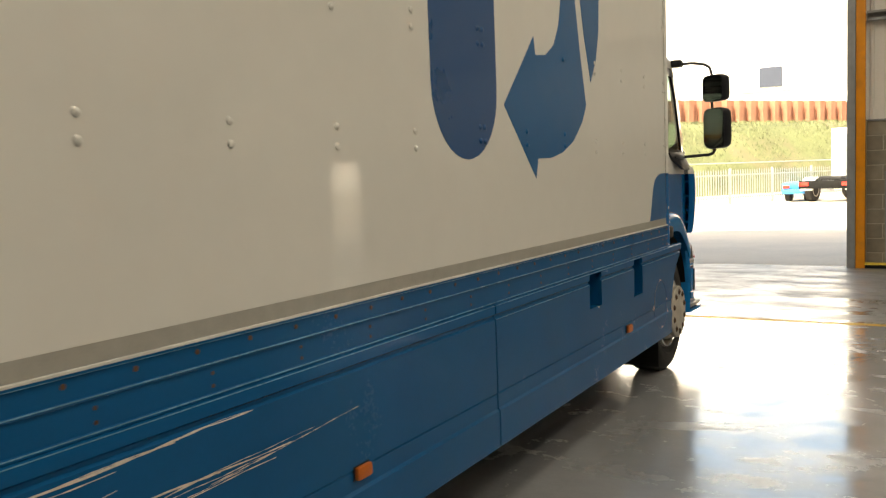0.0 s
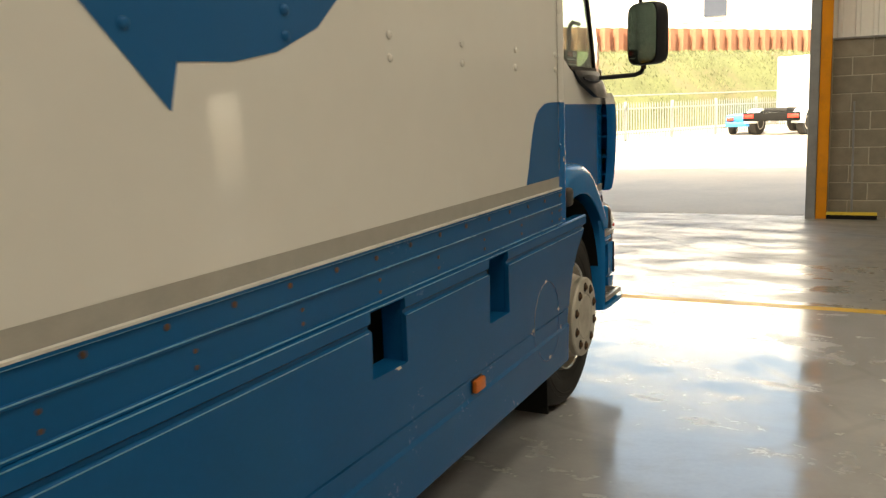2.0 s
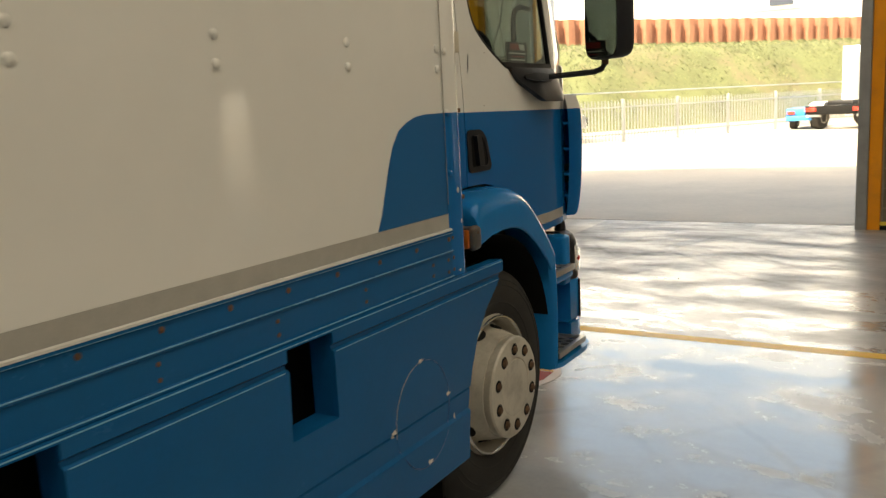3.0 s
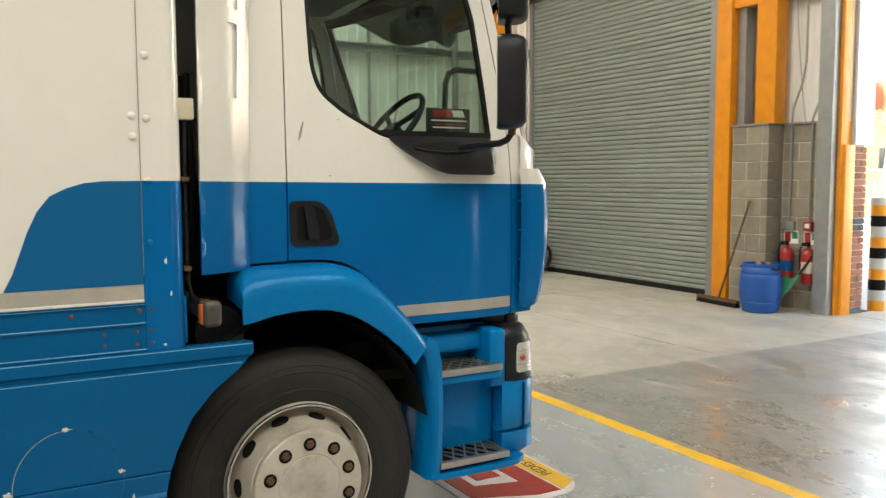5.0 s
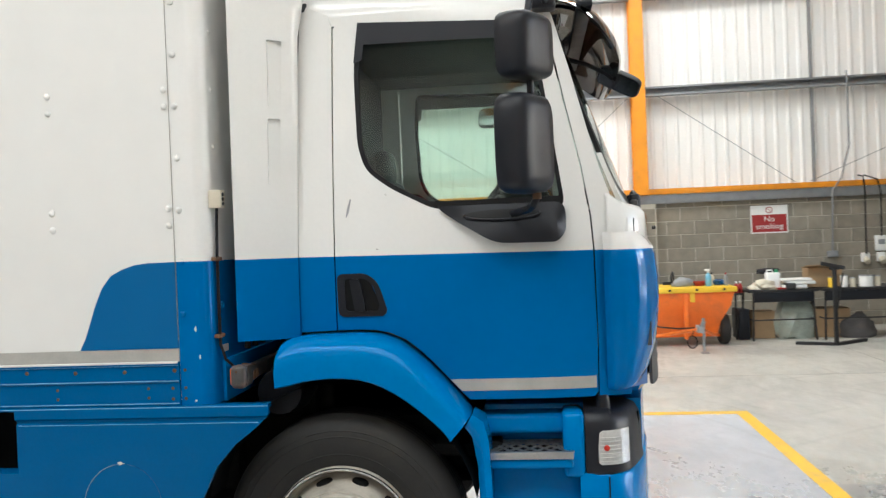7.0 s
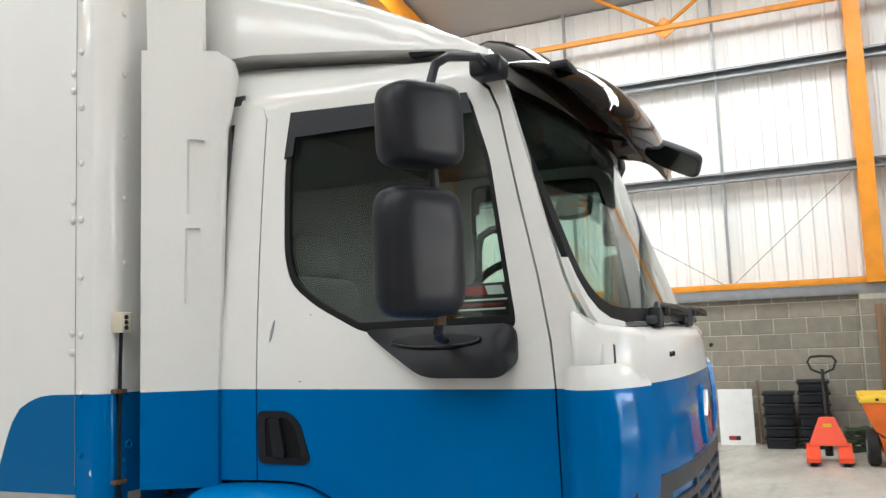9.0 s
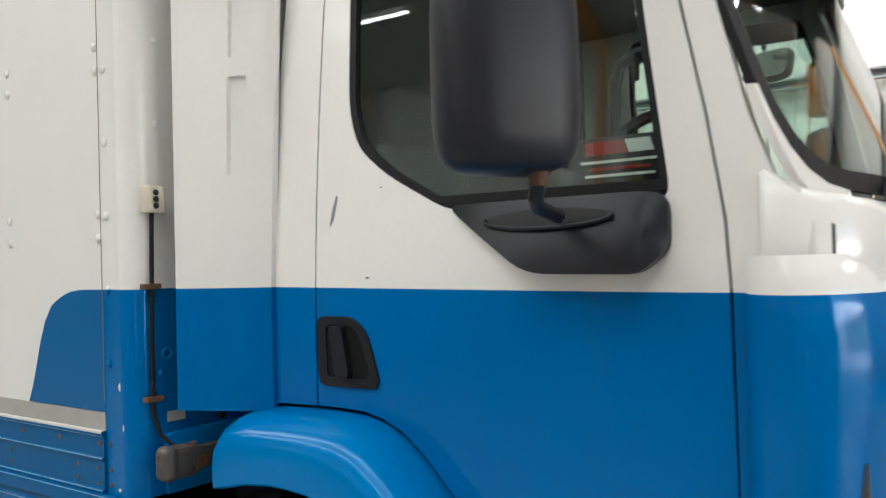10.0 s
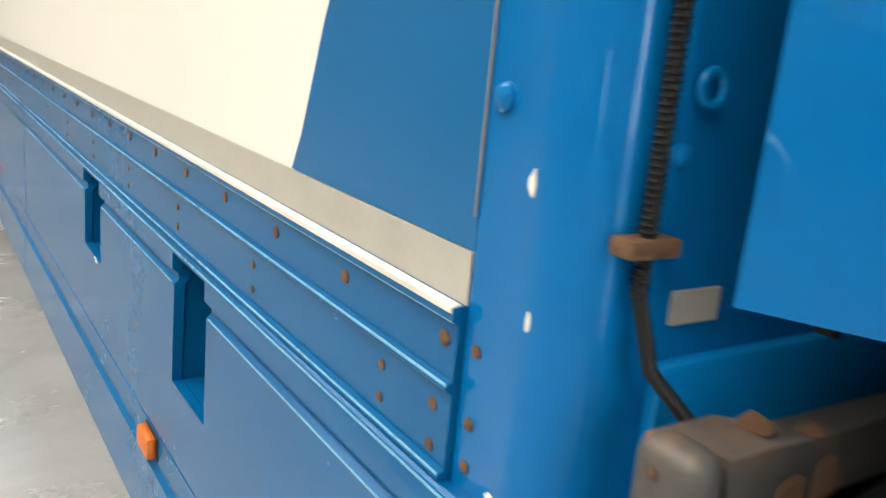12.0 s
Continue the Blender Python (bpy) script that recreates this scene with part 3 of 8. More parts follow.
cuts = [LEFT - 0.4]
for rx_, _ in ROOFLIGHTS:
    cuts += [rx_ - 0.68, rx_ + 0.68]
cuts.append(RIGHT + 0.4)
bm = bmesh.new()
for a, b in zip(cuts[0::2], cuts[1::2]):
    xs = [a, 0, b] if a < 0 < b else [a, b]
    for c, d in zip(xs, xs[1:]):
        loft(bm, [[(c, y, roof_z(c) + dz) for y, dz in ((REAR, 0), (FRONT + 0.6, 0), (FRONT + 0.6, 0.15), (REAR, 0.15))],
                  [(d, y, roof_z(d) + dz) for y, dz in ((REAR, 0), (FRONT + 0.6, 0), (FRONT + 0.6, 0.15), (REAR, 0.15))]])
for rx_, _ in ROOFLIGHTS:
    for y0, y1 in ((REAR, -11.6), (5.6, FRONT + 0.6)):
        bx(bm, rx_ - 0.68, y0, roof_z(rx_) + 0.0, rx_ + 0.68, y1, roof_z(rx_) + 0.15)
# opaque sheets close the openings above the stand-in lamps
for rx_, _ in ROOFLIGHTS:
    loft(bm, [[(x, y, roof_z(x) + dz) for y, dz in ((-11.7, 0.152), (5.7, 0.152), (5.7, 0.19), (-11.7, 0.19))] for x in (rx_ - 0.72, rx_ + 0.72)])
ceiling = tagged(part("ceiling", bm, M_ROOF), "grey sheeted workshop roof with long rooflights", "roof", kind="structure")


# blockwork, course by course
def block_mesh(w):
    b = box(-w / 2, -0.05, 0.005, w / 2, 0.05, 0.22, r=0.006, seg=1)
    return part("block", b, M_BLOCK, None)


BLOCKS = {w: block_mesh(w) for w in (0.438, 0.213)}
for o in BLOCKS.values():
    scene.collection.objects.unlink(o)


def blockwork(wall, u0, u1, face, axis, sign, start=0, courses=10):
    """Stretcher bond from u0 to u1; face: the plane of the blocks' fronts."""
    a, b = sorted((face - sign * 0.006, face - sign * 0.12))
    top = courses * 0.225
    part("mortar", box(a, u0 - 0.004, 0, b, u1 + 0.004, top) if axis == "x" else box(u0 - 0.004, a, 0, u1 + 0.004, b, top), M_MORTAR, wall, "pale mortar joints")
    for c in range(courses):
        z = c * 0.225 + 0.002
        u = u0 + (0.225 if (c + start) % 2 else 0.0)
        if (c + start) % 2:
            lay(wall, u0 + 0.1115, z, 0.213, face, axis, sign)
        while u < u1 - 0.02:
            w = 0.438 if u + 0.44 <= u1 + 0.02 else 0.213
            if u + w > u1 + 0.12:
                break
            lay(wall, u + w / 2 + 0.005, z, w, face, axis, sign)
            u += w + 0.012


def lay(wall, u, z, w, face, axis, sign):
    m = pose(face - sign * 0.05 + random.uniform(-0.0015, 0.0015), u, z, 0, 0, 90) if axis == "x" else pose(u, face - sign * 0.05 + random.uniform(-0.0015, 0.0015), z)
    o = new("block", BLOCKS[w].data)
    o.parent, o.matrix_basis = wall, m



# ---------------------------------------------------------------- the lorry
M_LAMPGREY = surf("dull_grey_plastic", (0.06, 0.057, 0.055), 0.5, 0, 0.3, 25, 160, 0.03, dirt=(0.20, 0.11, 0.06), dirt_amt=0.5, dirt_scale=18)
M_GRILLE = surf("grey_moulded_plastic", (0.045, 0.046, 0.05), 0.5, 0, 0.12, 12, 200, 0.02)
M_SEAM = surf("grey_sealant", (0.22, 0.20, 0.17), 0.7, 0, 0.1, 12, 90, 0.02)
CX = -1.25          # its centre line
truck = thing("truck", "white and blue box lorry parked indoors, scuffed skirts", "truck")
truck.matrix_basis = pose(0.149, 0.1513, 0.133) @ Matrix.Scale(0.917, 4)     # drawn in its own units, set down at true size


def mirrored(v):
    return Vector((2 * CX - v[0], v[1], v[2]))


def side_x(y, z):
    """The cab's flank: upright below the waist, leaning in above it and rounding off at the front."""
    h = max(0.0, z - 1.55)
    x = -0.25 - 0.035 * h - 0.04 * h * h
    f = max(0.0, y - 1.45)
    return x - 0.35 * f * f


def flank(u, v, d):
    return (side_x(u, v) - d, u, v)


def flank_left(u, v, d):
    return tuple(mirrored(flank(u, v, d)))


# cargo box: hollow body, front corner and floor frame
BOXR, BOXT = -9.2, 3.75
cargo = part("cargo_box", box(-2.5, BOXR, 1.02, 0.0, 0.0, BOXT), M_BOX, truck, "off-white panelled cargo box")
prof = [(0.0, 0.0), (0.004, 0.002), (0.004, 0.075)]
for i in range(9):
    a = math.pi / 2 * i / 8
    prof.append((-0.055 + 0.062 * math.cos(a), 0.083 + 0.062 * math.sin(a)))
prof += [(-0.40, 0.145), (-2.5, 0.145), (-2.5, 0.0)]
bm = loft(bmesh.new(), [[(x, y, z) for x, y in prof] for z in (1.0, 1.3, 2.2, BOXT)])
part("corner_post", bm, M_LIVERY, cargo, "rounded corner post, white over blue")
bm = bmesh.new()
tube(bm, [(0.0065, 0.0, 1.27), (0.0065, 0.0, 2.5), (0.0065, 0.0, BOXT)], 0.0013, 6)
part("seam", bm, M_SEAM, cargo)
bm = box(-2.3, BOXR, 0.55, -0.35, 0.1, 1.0)
part("chassis", bm, M_DARK, truck, "dark chassis frame under the box")
bm = bmesh.new()
bx(bm, -2.2, 0.1, 0.62, -1.85, 1.9, 0.85)
bx(bm, -0.65, 0.1, 0.62, -0.45, 1.9, 0.85)
bx(bm, -2.2, 0.3, 0.40, -0.4, 0.8, 0.58)
part("front_frame", bm, M_DARK, truck)

# rivets of the box side
bm = bmesh.new()
lathe(bm, [(0.0115, -0.001), (0.0105, 0.003), (0.007, 0.0055), (0.002, 0.0065)], (0, 0, 0), "X", 10)
rivet = part("rivet", bm, M_LIVERY, cargo)
rivet.matrix_basis = pose(0.0, -0.53, 1.82)
spots = []
for k in range(1, 15):
    y = -0.005 - 0.527 * k - (0.045 if k > 6 else 0.0)
    spots += [(y, 1.745), (y, 1.815), (y, 2.235), (y, 2.305)]
    if k in (6,):
        spots += [(y - 0.045, zz) for zz in (1.745, 1.815, 2.235, 2.305)]
spots += [(-0.022, z) for z in (1.745, 1.815, 2.235, 2.305, 2.73, 2.8)]
spots += [(0.024, 1.38 + 0.2135 * k) for k in range(10)]
for y, z in spots:
    if -3.62 < y < -2.96 and z > 1.7 or -2.9 < y < -1.7 and z > 1.7:
        continue
    share("rivet", rivet, cargo, pose(0.004 if y > 0 else 0.0, y, z) @ Matrix.Scale(1.25, 4))
for mat, places in ((M_NAVY, [(y, z) for y in (-3.165, -3.12) for z in (1.785, 1.85, 2.235, 2.305)]),
                    (M_DECAL, [(-2.113, 1.78), (-2.113, 1.845), (-2.113, 2.27), (-2.64, 1.775), (-2.64, 1.845)])):
    for k, (y, z) in enumerate(places):
        if k == 0:
            covered = part("rivet", lathe(bmesh.new(), [(0.0150, -0.001), (0.0135, 0.003), (0.009, 0.0062), (0.002, 0.0072)], (0, 0, 0), "X", 10), mat, cargo, "rivet head under the vinyl")
            covered.matrix_basis = pose(0.0045, y, z)
        else:
            share("rivet", covered, cargo, pose(0.0045, y, z))
for k in range(8):
    share("rivet", rivet, cargo, pose(-0.085, 0.145, 1.35 + 0.24 * k, 0, 0, 90))

# lettering shapes and curved corner on the side, as plain vinyl shapes
def vinyl(name, poly, mat, x=0.0025, label=""):
    return part(name, plate(poly, x, 0.0025), mat, cargo, label)


u_shape = [(-3.60, 3.3), (-3.60, 2.05)]
u_shape += [(-3.29 - 0.31 * math.cos(math.pi * i / 18), 2.03 - 0.33 * math.sin(math.pi * i / 18)) for i in range(19)]
u_shape += [(-2.98, 3.3)]
vinyl("letter_shape", u_shape, M_NAVY, label="navy rounded letter shape")
arrow = [(-2.53, 1.60), (-2.90, 1.97), (-2.52, 2.35), (-2.50, 2.255), (-2.36, 2.27), (-2.24, 2.34), (-2.16, 2.46), (-2.12, 2.62), (-2.11, 3.2), (-1.93, 3.2), (-1.91, 2.68), (-1.83, 2.32), (-1.75, 2.03),
         (-1.82, 1.93), (-1.97, 1.81), (-2.15, 1.74), (-2.32, 1.71), (-2.50, 1.705)]
vinyl("arrow_shape", arrow, M_DECAL, label="mid-blue curved arrow shape")
vinyl("arrow_shape", [(-1.86, 3.2), (-1.85, 2.8), (-1.76, 2.45), (-1.66, 2.18), (-1.56, 2.32), (-1.50, 2.5), (-1.48, 2.75), (-1.48, 3.2)], M_DECAL, label="mid-blue curved arrow shape")
swirl = [(-0.0005, 1.237), (-0.432, 1.237), (-0.405, 1.29), (-0.38, 1.36), (-0.355, 1.43), (-0.325, 1.495), (-0.285, 1.545), (-0.235, 1.570), (-0.18, 1.587), (-0.12, 1.593), (-0.0005, 1.594)]
vinyl("curved_corner", swirl, M_DECAL, 0.003, "blue curved corner panel")
vinyl("reflective_strip", [(BOXR, 1.181), (-0.001, 1.181), (-0.001, 1.236), (BOXR, 1.236)], M_TAPE, 0.005, "grey reflective strip")

# aluminium side rail below the strip, with its screws
prof = [(-0.01, 1.003), (0.012, 1.003), (0.0185, 1.005), (0.0205, 1.009), (0.0185, 1.0135), (0.012, 1.0165), (0.012, 1.096), (0.0175, 1.098), (0.0195, 1.102), (0.0175, 1.106), (0.012, 1.1085), (0.012, 1.166),
        (0.019, 1.170), (0.019, 1.182), (0.008, 1.184), (-0.01, 1.184)]
bm = loft(bmesh.new(), [[(x, y, z) for x, z in prof] for y in (BOXR, -0.0005)])
rail = part("side_rail", bm, M_SKIRT, truck, "blue ribbed side rail with rusty screws")
bm = loft(bmesh.new(), [[(x, y, z) for x, z in ((0.0185, 1.1775), (0.0205, 1.1775), (0.0205, 1.1835), (0.012, 1.186), (0.008, 1.1845))] for y in (BOXR, -0.003)])
part("worn_edge", bm, surf("bare_alloy_edge", (0.72, 0.715, 0.69), 0.4, 0.3, 0.12, 9, 90, 0.02), rail, "worn bright edge")
# pale strips put the roof light caught by the ribs into the colour
M_RIBLIGHT = surf("light_blue_highlight", (0.13, 0.33, 0.50), 0.3, 0, 0.35, 3, 40, 0.0, 0.2)
for x_, z_, r_ in ((0.0190, 1.0125, 0.0018), (0.0182, 1.1052, 0.0018), (0.0175, 1.1695, 0.0016)):
    part("rubbed_edge", tube(bmesh.new(), [(x_, BOXR, z_), (x_, -0.002, z_)], r_, 6), M_RIBLIGHT, rail, "pale highlight painted along the rib")
bm = lathe(bmesh.new(), [(0.0085, -0.001), (0.0085, 0.002), (0.005, 0.0035)], (0, 0, 0), "X", 8)
screw = part("screw", bm, M_RUST, rail)
screw.matrix_basis = pose(0.012, -0.02, 1.147)
for k in range(1, 28):
    share("screw", screw, rail, pose(0.012, -0.02 - 0.216 * k, 1.147 + random.uniform(-0.003, 0.003)))
for k in range(14):
    for z in (1.066, 1.05):
        share("screw", screw, rail, pose(0.012, -0.135 - 0.40 * k, 1.074 if z > 1.06 else 1.036) @ Matrix.Scale(0.75, 4))
for y, z in ((0.022, 1.147), (0.022, 1.074), (0.022, 1.03), (-0.03, 1.074), (-0.03, 1.03)):
    share("screw", screw, rail, pose(0.012 if y < 0 else 0.0045, y, z) @ Matrix.Scale(0.8, 4))

# skirt panels with pockets
ROWS = [(0.305, 0.030), (0.482, 0.030), (0.494, 0.020), (0.562, 0.020), (0.567, 0.015), (0.572, 0.022), (0.929, 0.022), (0.937, 0.012), (0.948, 0.012), (0.957, 0.024),
        (0.994, 0.024), (1.000, 0.0215), (1.0035, 0.016)]


def skirt_x(u, v, d):
    x = ROWS[-1][1]
    for (a, xa), (b, xb) in zip(ROWS, ROWS[1:]):
        if a <= v <= b:
            x = xa + (xb - xa) * (v - a) / (b - a)
    return (x - d, u, v)


ra = [r[0] for r in ROWS[1:-1]]
pocket_a = [(-1.82, 0.78), (-1.60, 0.775), (-1.60, 0.93), (-1.605, 0.95), (-1.605, 0.991), (-1.82, 0.991), (-1.82, 0.945), (-1.812, 0.925)]
pocket_b = [(-0.925, 0.73), (-0.72, 0.73), (-0.72, 0.93), (-0.726, 0.95), (-0.726, 0.991), (-0.925, 0.991), (-0.925, 0.945), (-0.917, 0.925)]
front_edge = [(0.028, 0.305), (0.034, 0.40), (0.047, 0.476), (0.066, 0.56), (0.09, 0.634), (0.146, 0.748), (0.229, 0.84), (0.313, 0.903), (0.364, 0.950), (0.374, 0.965), (0.374, 1.0035)]
skirt = part("skirt_panel", sheet(bmesh.new(), [(-3.105, 0.305)] + front_edge + [(-3.105, 1.0035)], [pocket_a, pocket_b], skirt_x, 0.02, 0.3, ra), M_SKIRT, truck,
             "blue plastic skirt panel with two step pockets", 25)
skirt_rear = part("skirt_panel", sheet(bmesh.new(), [(BOXR, 0.305), (-3.118, 0.305), (-3.118, 1.0035), (BOXR, 1.0035)], [], skirt_x, 0.02, 0.5, ra), M_SKIRT, truck, "blue plastic skirt panel, deeply scratched", 25)
for (y0, y1, z0, z1) in ((-1.82, -1.60, 0.778, 0.991), (-0.925, -0.72, 0.73, 0.991)):
    b = bmesh.new()
    bx(b, -0.07, y0 - 0.012, z0 - 0.02, 0.0, y1 + 0.012, z0 - 0.001)
    bx(b, -0.07, y1 + 0.001, z0 - 0.02, 0.0, y1 + 0.012, z1)
    bx(b, -0.07, y0 - 0.012, z0 - 0.02, 0.0, y0 - 0.001, z1)
    part("pocket", b, M_SKIRT, skirt)
    # dark sheet in place of the shade behind the pocket opening
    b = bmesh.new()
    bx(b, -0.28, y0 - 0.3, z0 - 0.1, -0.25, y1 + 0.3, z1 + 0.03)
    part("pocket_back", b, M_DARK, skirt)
part("skirt_top", box(-0.4, -9.2, 0.985, 0.004, 0.0, 1.0015), M_SKIRT, truck)
part("skirt_top", box(-0.035, 0.001, 0.985, 0.004, 0.368, 1.0015), M_SKIRT, truck)
# the same painted highlights on the skirt's top edge and fold
part("rubbed_edge", tube(bmesh.new(), [(0.0228, -3.105, 0.9965), (0.0228, 0.372, 0.9965)], 0.0018, 6), M_RIBLIGHT, skirt, "pale highlight painted along the edge")
part("rubbed_edge", tube(bmesh.new(), [(0.0228, BOXR, 0.9965), (0.0228, -3.118, 0.9965)], 0.0018, 6), M_RIBLIGHT, skirt_rear, "pale highlight painted along the edge")
for y0, y1 in ((-3.105, -1.83), (-1.59, -0.935), (-0.71, 0.33)):
    part("rubbed_edge", tube(bmesh.new(), [(0.0215, y0, 0.9295), (0.0215, y1, 0.9295)], 0.0016, 6), M_RIBLIGHT, skirt, "pale highlight painted along the fold")
# round cap outline with scuffed edge, chips and long scratches
cap = [(-0.262 + 0.172 * math.cos(2 * math.pi * i / 40), 0.578 + 0.188 * math.sin(2 * math.pi * i / 40)) for i in range(40)]
bm = bmesh.new()
tube(bm, [skirt_x(u, v, -0.0004) for u, v in cap], 0.0013, 6, True)
part("round_cap", bm, M_NAVY, skirt, "round access cap outline")
bm = bmesh.new()
tube(bm, [skirt_x(u, v, -0.0012) for u, v in cap[11:22]], 0.0011, 6)
part("round_cap", bm, M_TAPE, skirt, "worn pale edge of the cap")


def scuff(name, cy, cz, ry, rz, parent, n=15):
    poly = []
    for i in range(n):
        a = 2 * math.pi * i / n
        k = random.uniform(0.2, 0.85)
        poly.append((cy + ry * k * math.cos(a), cz + rz * k * math.sin(a)))
    b = sheet(bmesh.new(), poly, [], lambda u, v, d: (skirt_x(u, v, d)[0] + 0.0015, u, v), 0.001, 5.0, [r for r in ra if cz - rz < r < cz + rz])
    return part(name, b, M_BARE, parent, "bare chipped paint")


for cy, cz, ry, rz in ((-0.27, 0.768, 0.03, 0.016), (-0.45, 0.575, 0.022, 0.018), (-0.098, 0.60, 0.02, 0.016), (-0.25, 0.40, 0.022, 0.018), (-1.66, 0.772, 0.03, 0.01), (-0.06, 0.50, 0.006, 0.02)):
    scuff("chip", cy, cz, ry, rz, skirt)


def scratch(pts, w, parent, lift):
    b = bmesh.new()
    tops, lows = [], []
    for (a, b_), (c, d_) in zip(pts, pts[1:]):
        n_ = 5
        tops, lows = tops[-1:], lows[-1:]
        for i in range(len(tops), n_ + 1):
            t = i / n_
            y, z = a + (c - a) * t, b_ + (d_ - b_) * t
            k = w * random.uniform(0.15, 0.75)
            tops.append(b.verts.new((skirt_x(y, z + k, 0)[0] + lift, y, z + k)))
            lows.append(b.verts.new((skirt_x(y, z - k, 0)[0] + lift, y, z - k)))
        for i in range(n_):
            b.faces.new((tops[i], tops[i + 1], lows[i + 1], lows[i]))
    return part("scratch", b, M_BARE, parent, "long pale scratch through the paint")


for k, (y0, z0, y1, z1, w) in enumerate(((-6.0, 0.90, -4.79, 0.93, 0.006), (-5.9, 0.912, -5.1, 0.918, 0.004), (-5.6, 0.80, -4.62, 0.775, 0.004), (-4.98, 0.755, -4.25, 0.795, 0.003),
                                         (-5.6, 0.772, -4.94, 0.781, 0.007), (-5.5, 0.735, -4.7, 0.75, 0.0035), (-5.7, 0.84, -5.3, 0.845, 0.0025), (-5.4, 0.762, -4.7, 0.769, 0.0025), (-5.3, 0.742, -4.85, 0.757, 0.0025),
                                         (-5.2, 0.786, -4.5, 0.79, 0.002), (-6.1, 0.885, -5.3, 0.90, 0.003), (-5.85, 0.82, -5.45, 0.822, 0.002))):
    n_ = 6
    pts = [(y0 + (y1 - y0) * i / n_, z0 + (z1 - z0) * i / n_ + random.uniform(-0.004, 0.004)) for i in range(n_ + 1)]
    scratch(pts, w, skirt_rear, 0.0012 + 0.0003 * k)


# side marker lamps on the skirt
def marker(y, z):
    lamp_ = part("side_marker_lamp", box(0.016, y - 0.05, z - 0.028, 0.024, y + 0.05, z + 0.028, r=0.003), M_BLACK, truck, "amber side marker lamp")
    part("lens", box(0.022, y - 0.045, z - 0.025, 0.044, y + 0.045, z + 0.025, r=0.008), M_AMBER, lamp_, "ribbed amber lens")


marker(-1.075, 0.53)
marker(-4.245, 0.555)

# switch box, its cable and the side lamp arm at the corner
sw = part("switch_box", box(-0.078, 0.138, 1.81, -0.026, 0.193, 1.885, r=0.005), M_CREAM, truck, "cream switch box with three buttons")
for k in range(3):
    b = bmesh.new()
    lathe(b, [(0.0085, 0), (0.0085, 0.004), (0.006, 0.006)], (-0.045, 0.193, 1.828 + 0.019 * k), "Y", 12)
    part("button", b, M_BLACK, sw)
bm = bmesh.new()
tube(bm, [(-0.05, 0.165, 1.81), (-0.05, 0.162, 1.74), (-0.05, 0.158, 1.60), (-0.046, 0.1585, 1.45), (-0.046, 0.1585, 1.33), (-0.046, 0.16, 1.24), (-0.055, 0.175, 1.18), (-0.09, 0.21, 1.13)], 0.0065, 8)
for k in range(60):
    z = 1.24 + 0.0058 * k
    lathe(bm, [(0.0065, -0.0018), (0.0085, 0), (0.0065, 0.0018)], (-0.046 - 0.004 * max(0, (z - 1.45) / 0.15), 0.1585, z), "Z", 8)
part("cable", bm, M_SEAL, truck, "black corrugated cable")
for z in (1.60, 1.28):
    part("cable_clip", box(-0.075, 0.143, z - 0.008, -0.02, 0.17, z + 0.008, r=0.003), M_RUST, truck, "rusty cable clip")
arm = part("lamp_arm", loft(bmesh.new(), [[(x, y, z) for y, z in ((0.208 + i, 1.068 + i), (0.268 - i, 1.068 + i), (0.275 - i, 1.11), (0.268 - i, 1.15 - i), (0.208 + i, 1.15 - i))] for x, i in ((-0.045, 0.0), (-0.10, 0.0), (-0.15, 0.012), (-0.72, 0.012))]), M_LAMPGREY, truck, "grey rusty lamp bracket")
head = part("side_lamp", box(-0.050, 0.206, 1.060, -0.006, 0.273, 1.158, r=0.021, seg=4), M_LAMPGREY, truck, "dull grey marker lamp head")
part("lens", box(-0.072, 0.197, 1.072, -0.030, 0.214, 1.145, r=0.007), M_AMBER, head, "amber rear-facing lens")
part("bolt", lathe(bmesh.new(), [(0.005, -0.002), (0.005, 0.002), (0.003, 0.003)], (-0.0065, 0.235, 1.132), "X", 10), M_RUST, head)
for x0, x1, y0, y1 in ((-0.14, -0.10, 0.215, 0.255), (-0.20, -0.165, 0.23, 0.26)):
    part("rust_patch", plate(rounded([(x0, y0), (x1, y0 + 0.01), (x1 - 0.006, y1), (x0 + 0.01, y1 - 0.008)], 0.008), 1.1515 if x0 > -0.15 else 1.1395, 0.002, (), "z"), M_RUST, arm, "flaking rust patch")
    part("rust_patch", plate(rounded([(x0, 1.09), (x1, 1.08), (x1 - 0.004, 1.12), (x0 + 0.008, 1.125)], 0.008), 0.274 if x0 > -0.15 else 0.264, -0.002, (), "y"), M_RUST, arm, "flaking rust patch")
part("box_sill", box(-2.5, 0.1455, 1.0, -0.085, 0.163, 1.175, r=0.004), M_BLUE, truck, "blue front sill of the box")
part("type_plate", box(-0.16, 0.1455, 1.205, -0.10, 0.149, 1.235), M_TAPE, truck, "small metal plate")
b = bmesh.new()
tube(b, [(-0.10 + 0.014 * math.cos(2 * math.pi * i / 14), 0.152, 1.405 + 0.014 * math.sin(2 * math.pi * i / 14)) for i in range(14)], 0.004, 6, True)
part("cable_ring", b, M_BLUE, truck)
# plain dark boxes added to keep the gap behind the cab dark
part("gearbox", box(-2.1, 0.24, 0.62, -0.55, 0.42, 1.22, r=0.04), M_DARK, truck, "dark filler box added in the gap behind the cab")
part("air_filter", box(-2.1, 0.27, 1.2, -0.48, 0.425, 1.6, r=0.03), M_DARK, truck)
part("air_tank", cyl(bmesh.new(), (-2.0, 0.33, 0.5), (-0.5, 0.33, 0.5), 0.13, n=20), M_DARK, truck)
bm = bmesh.new()
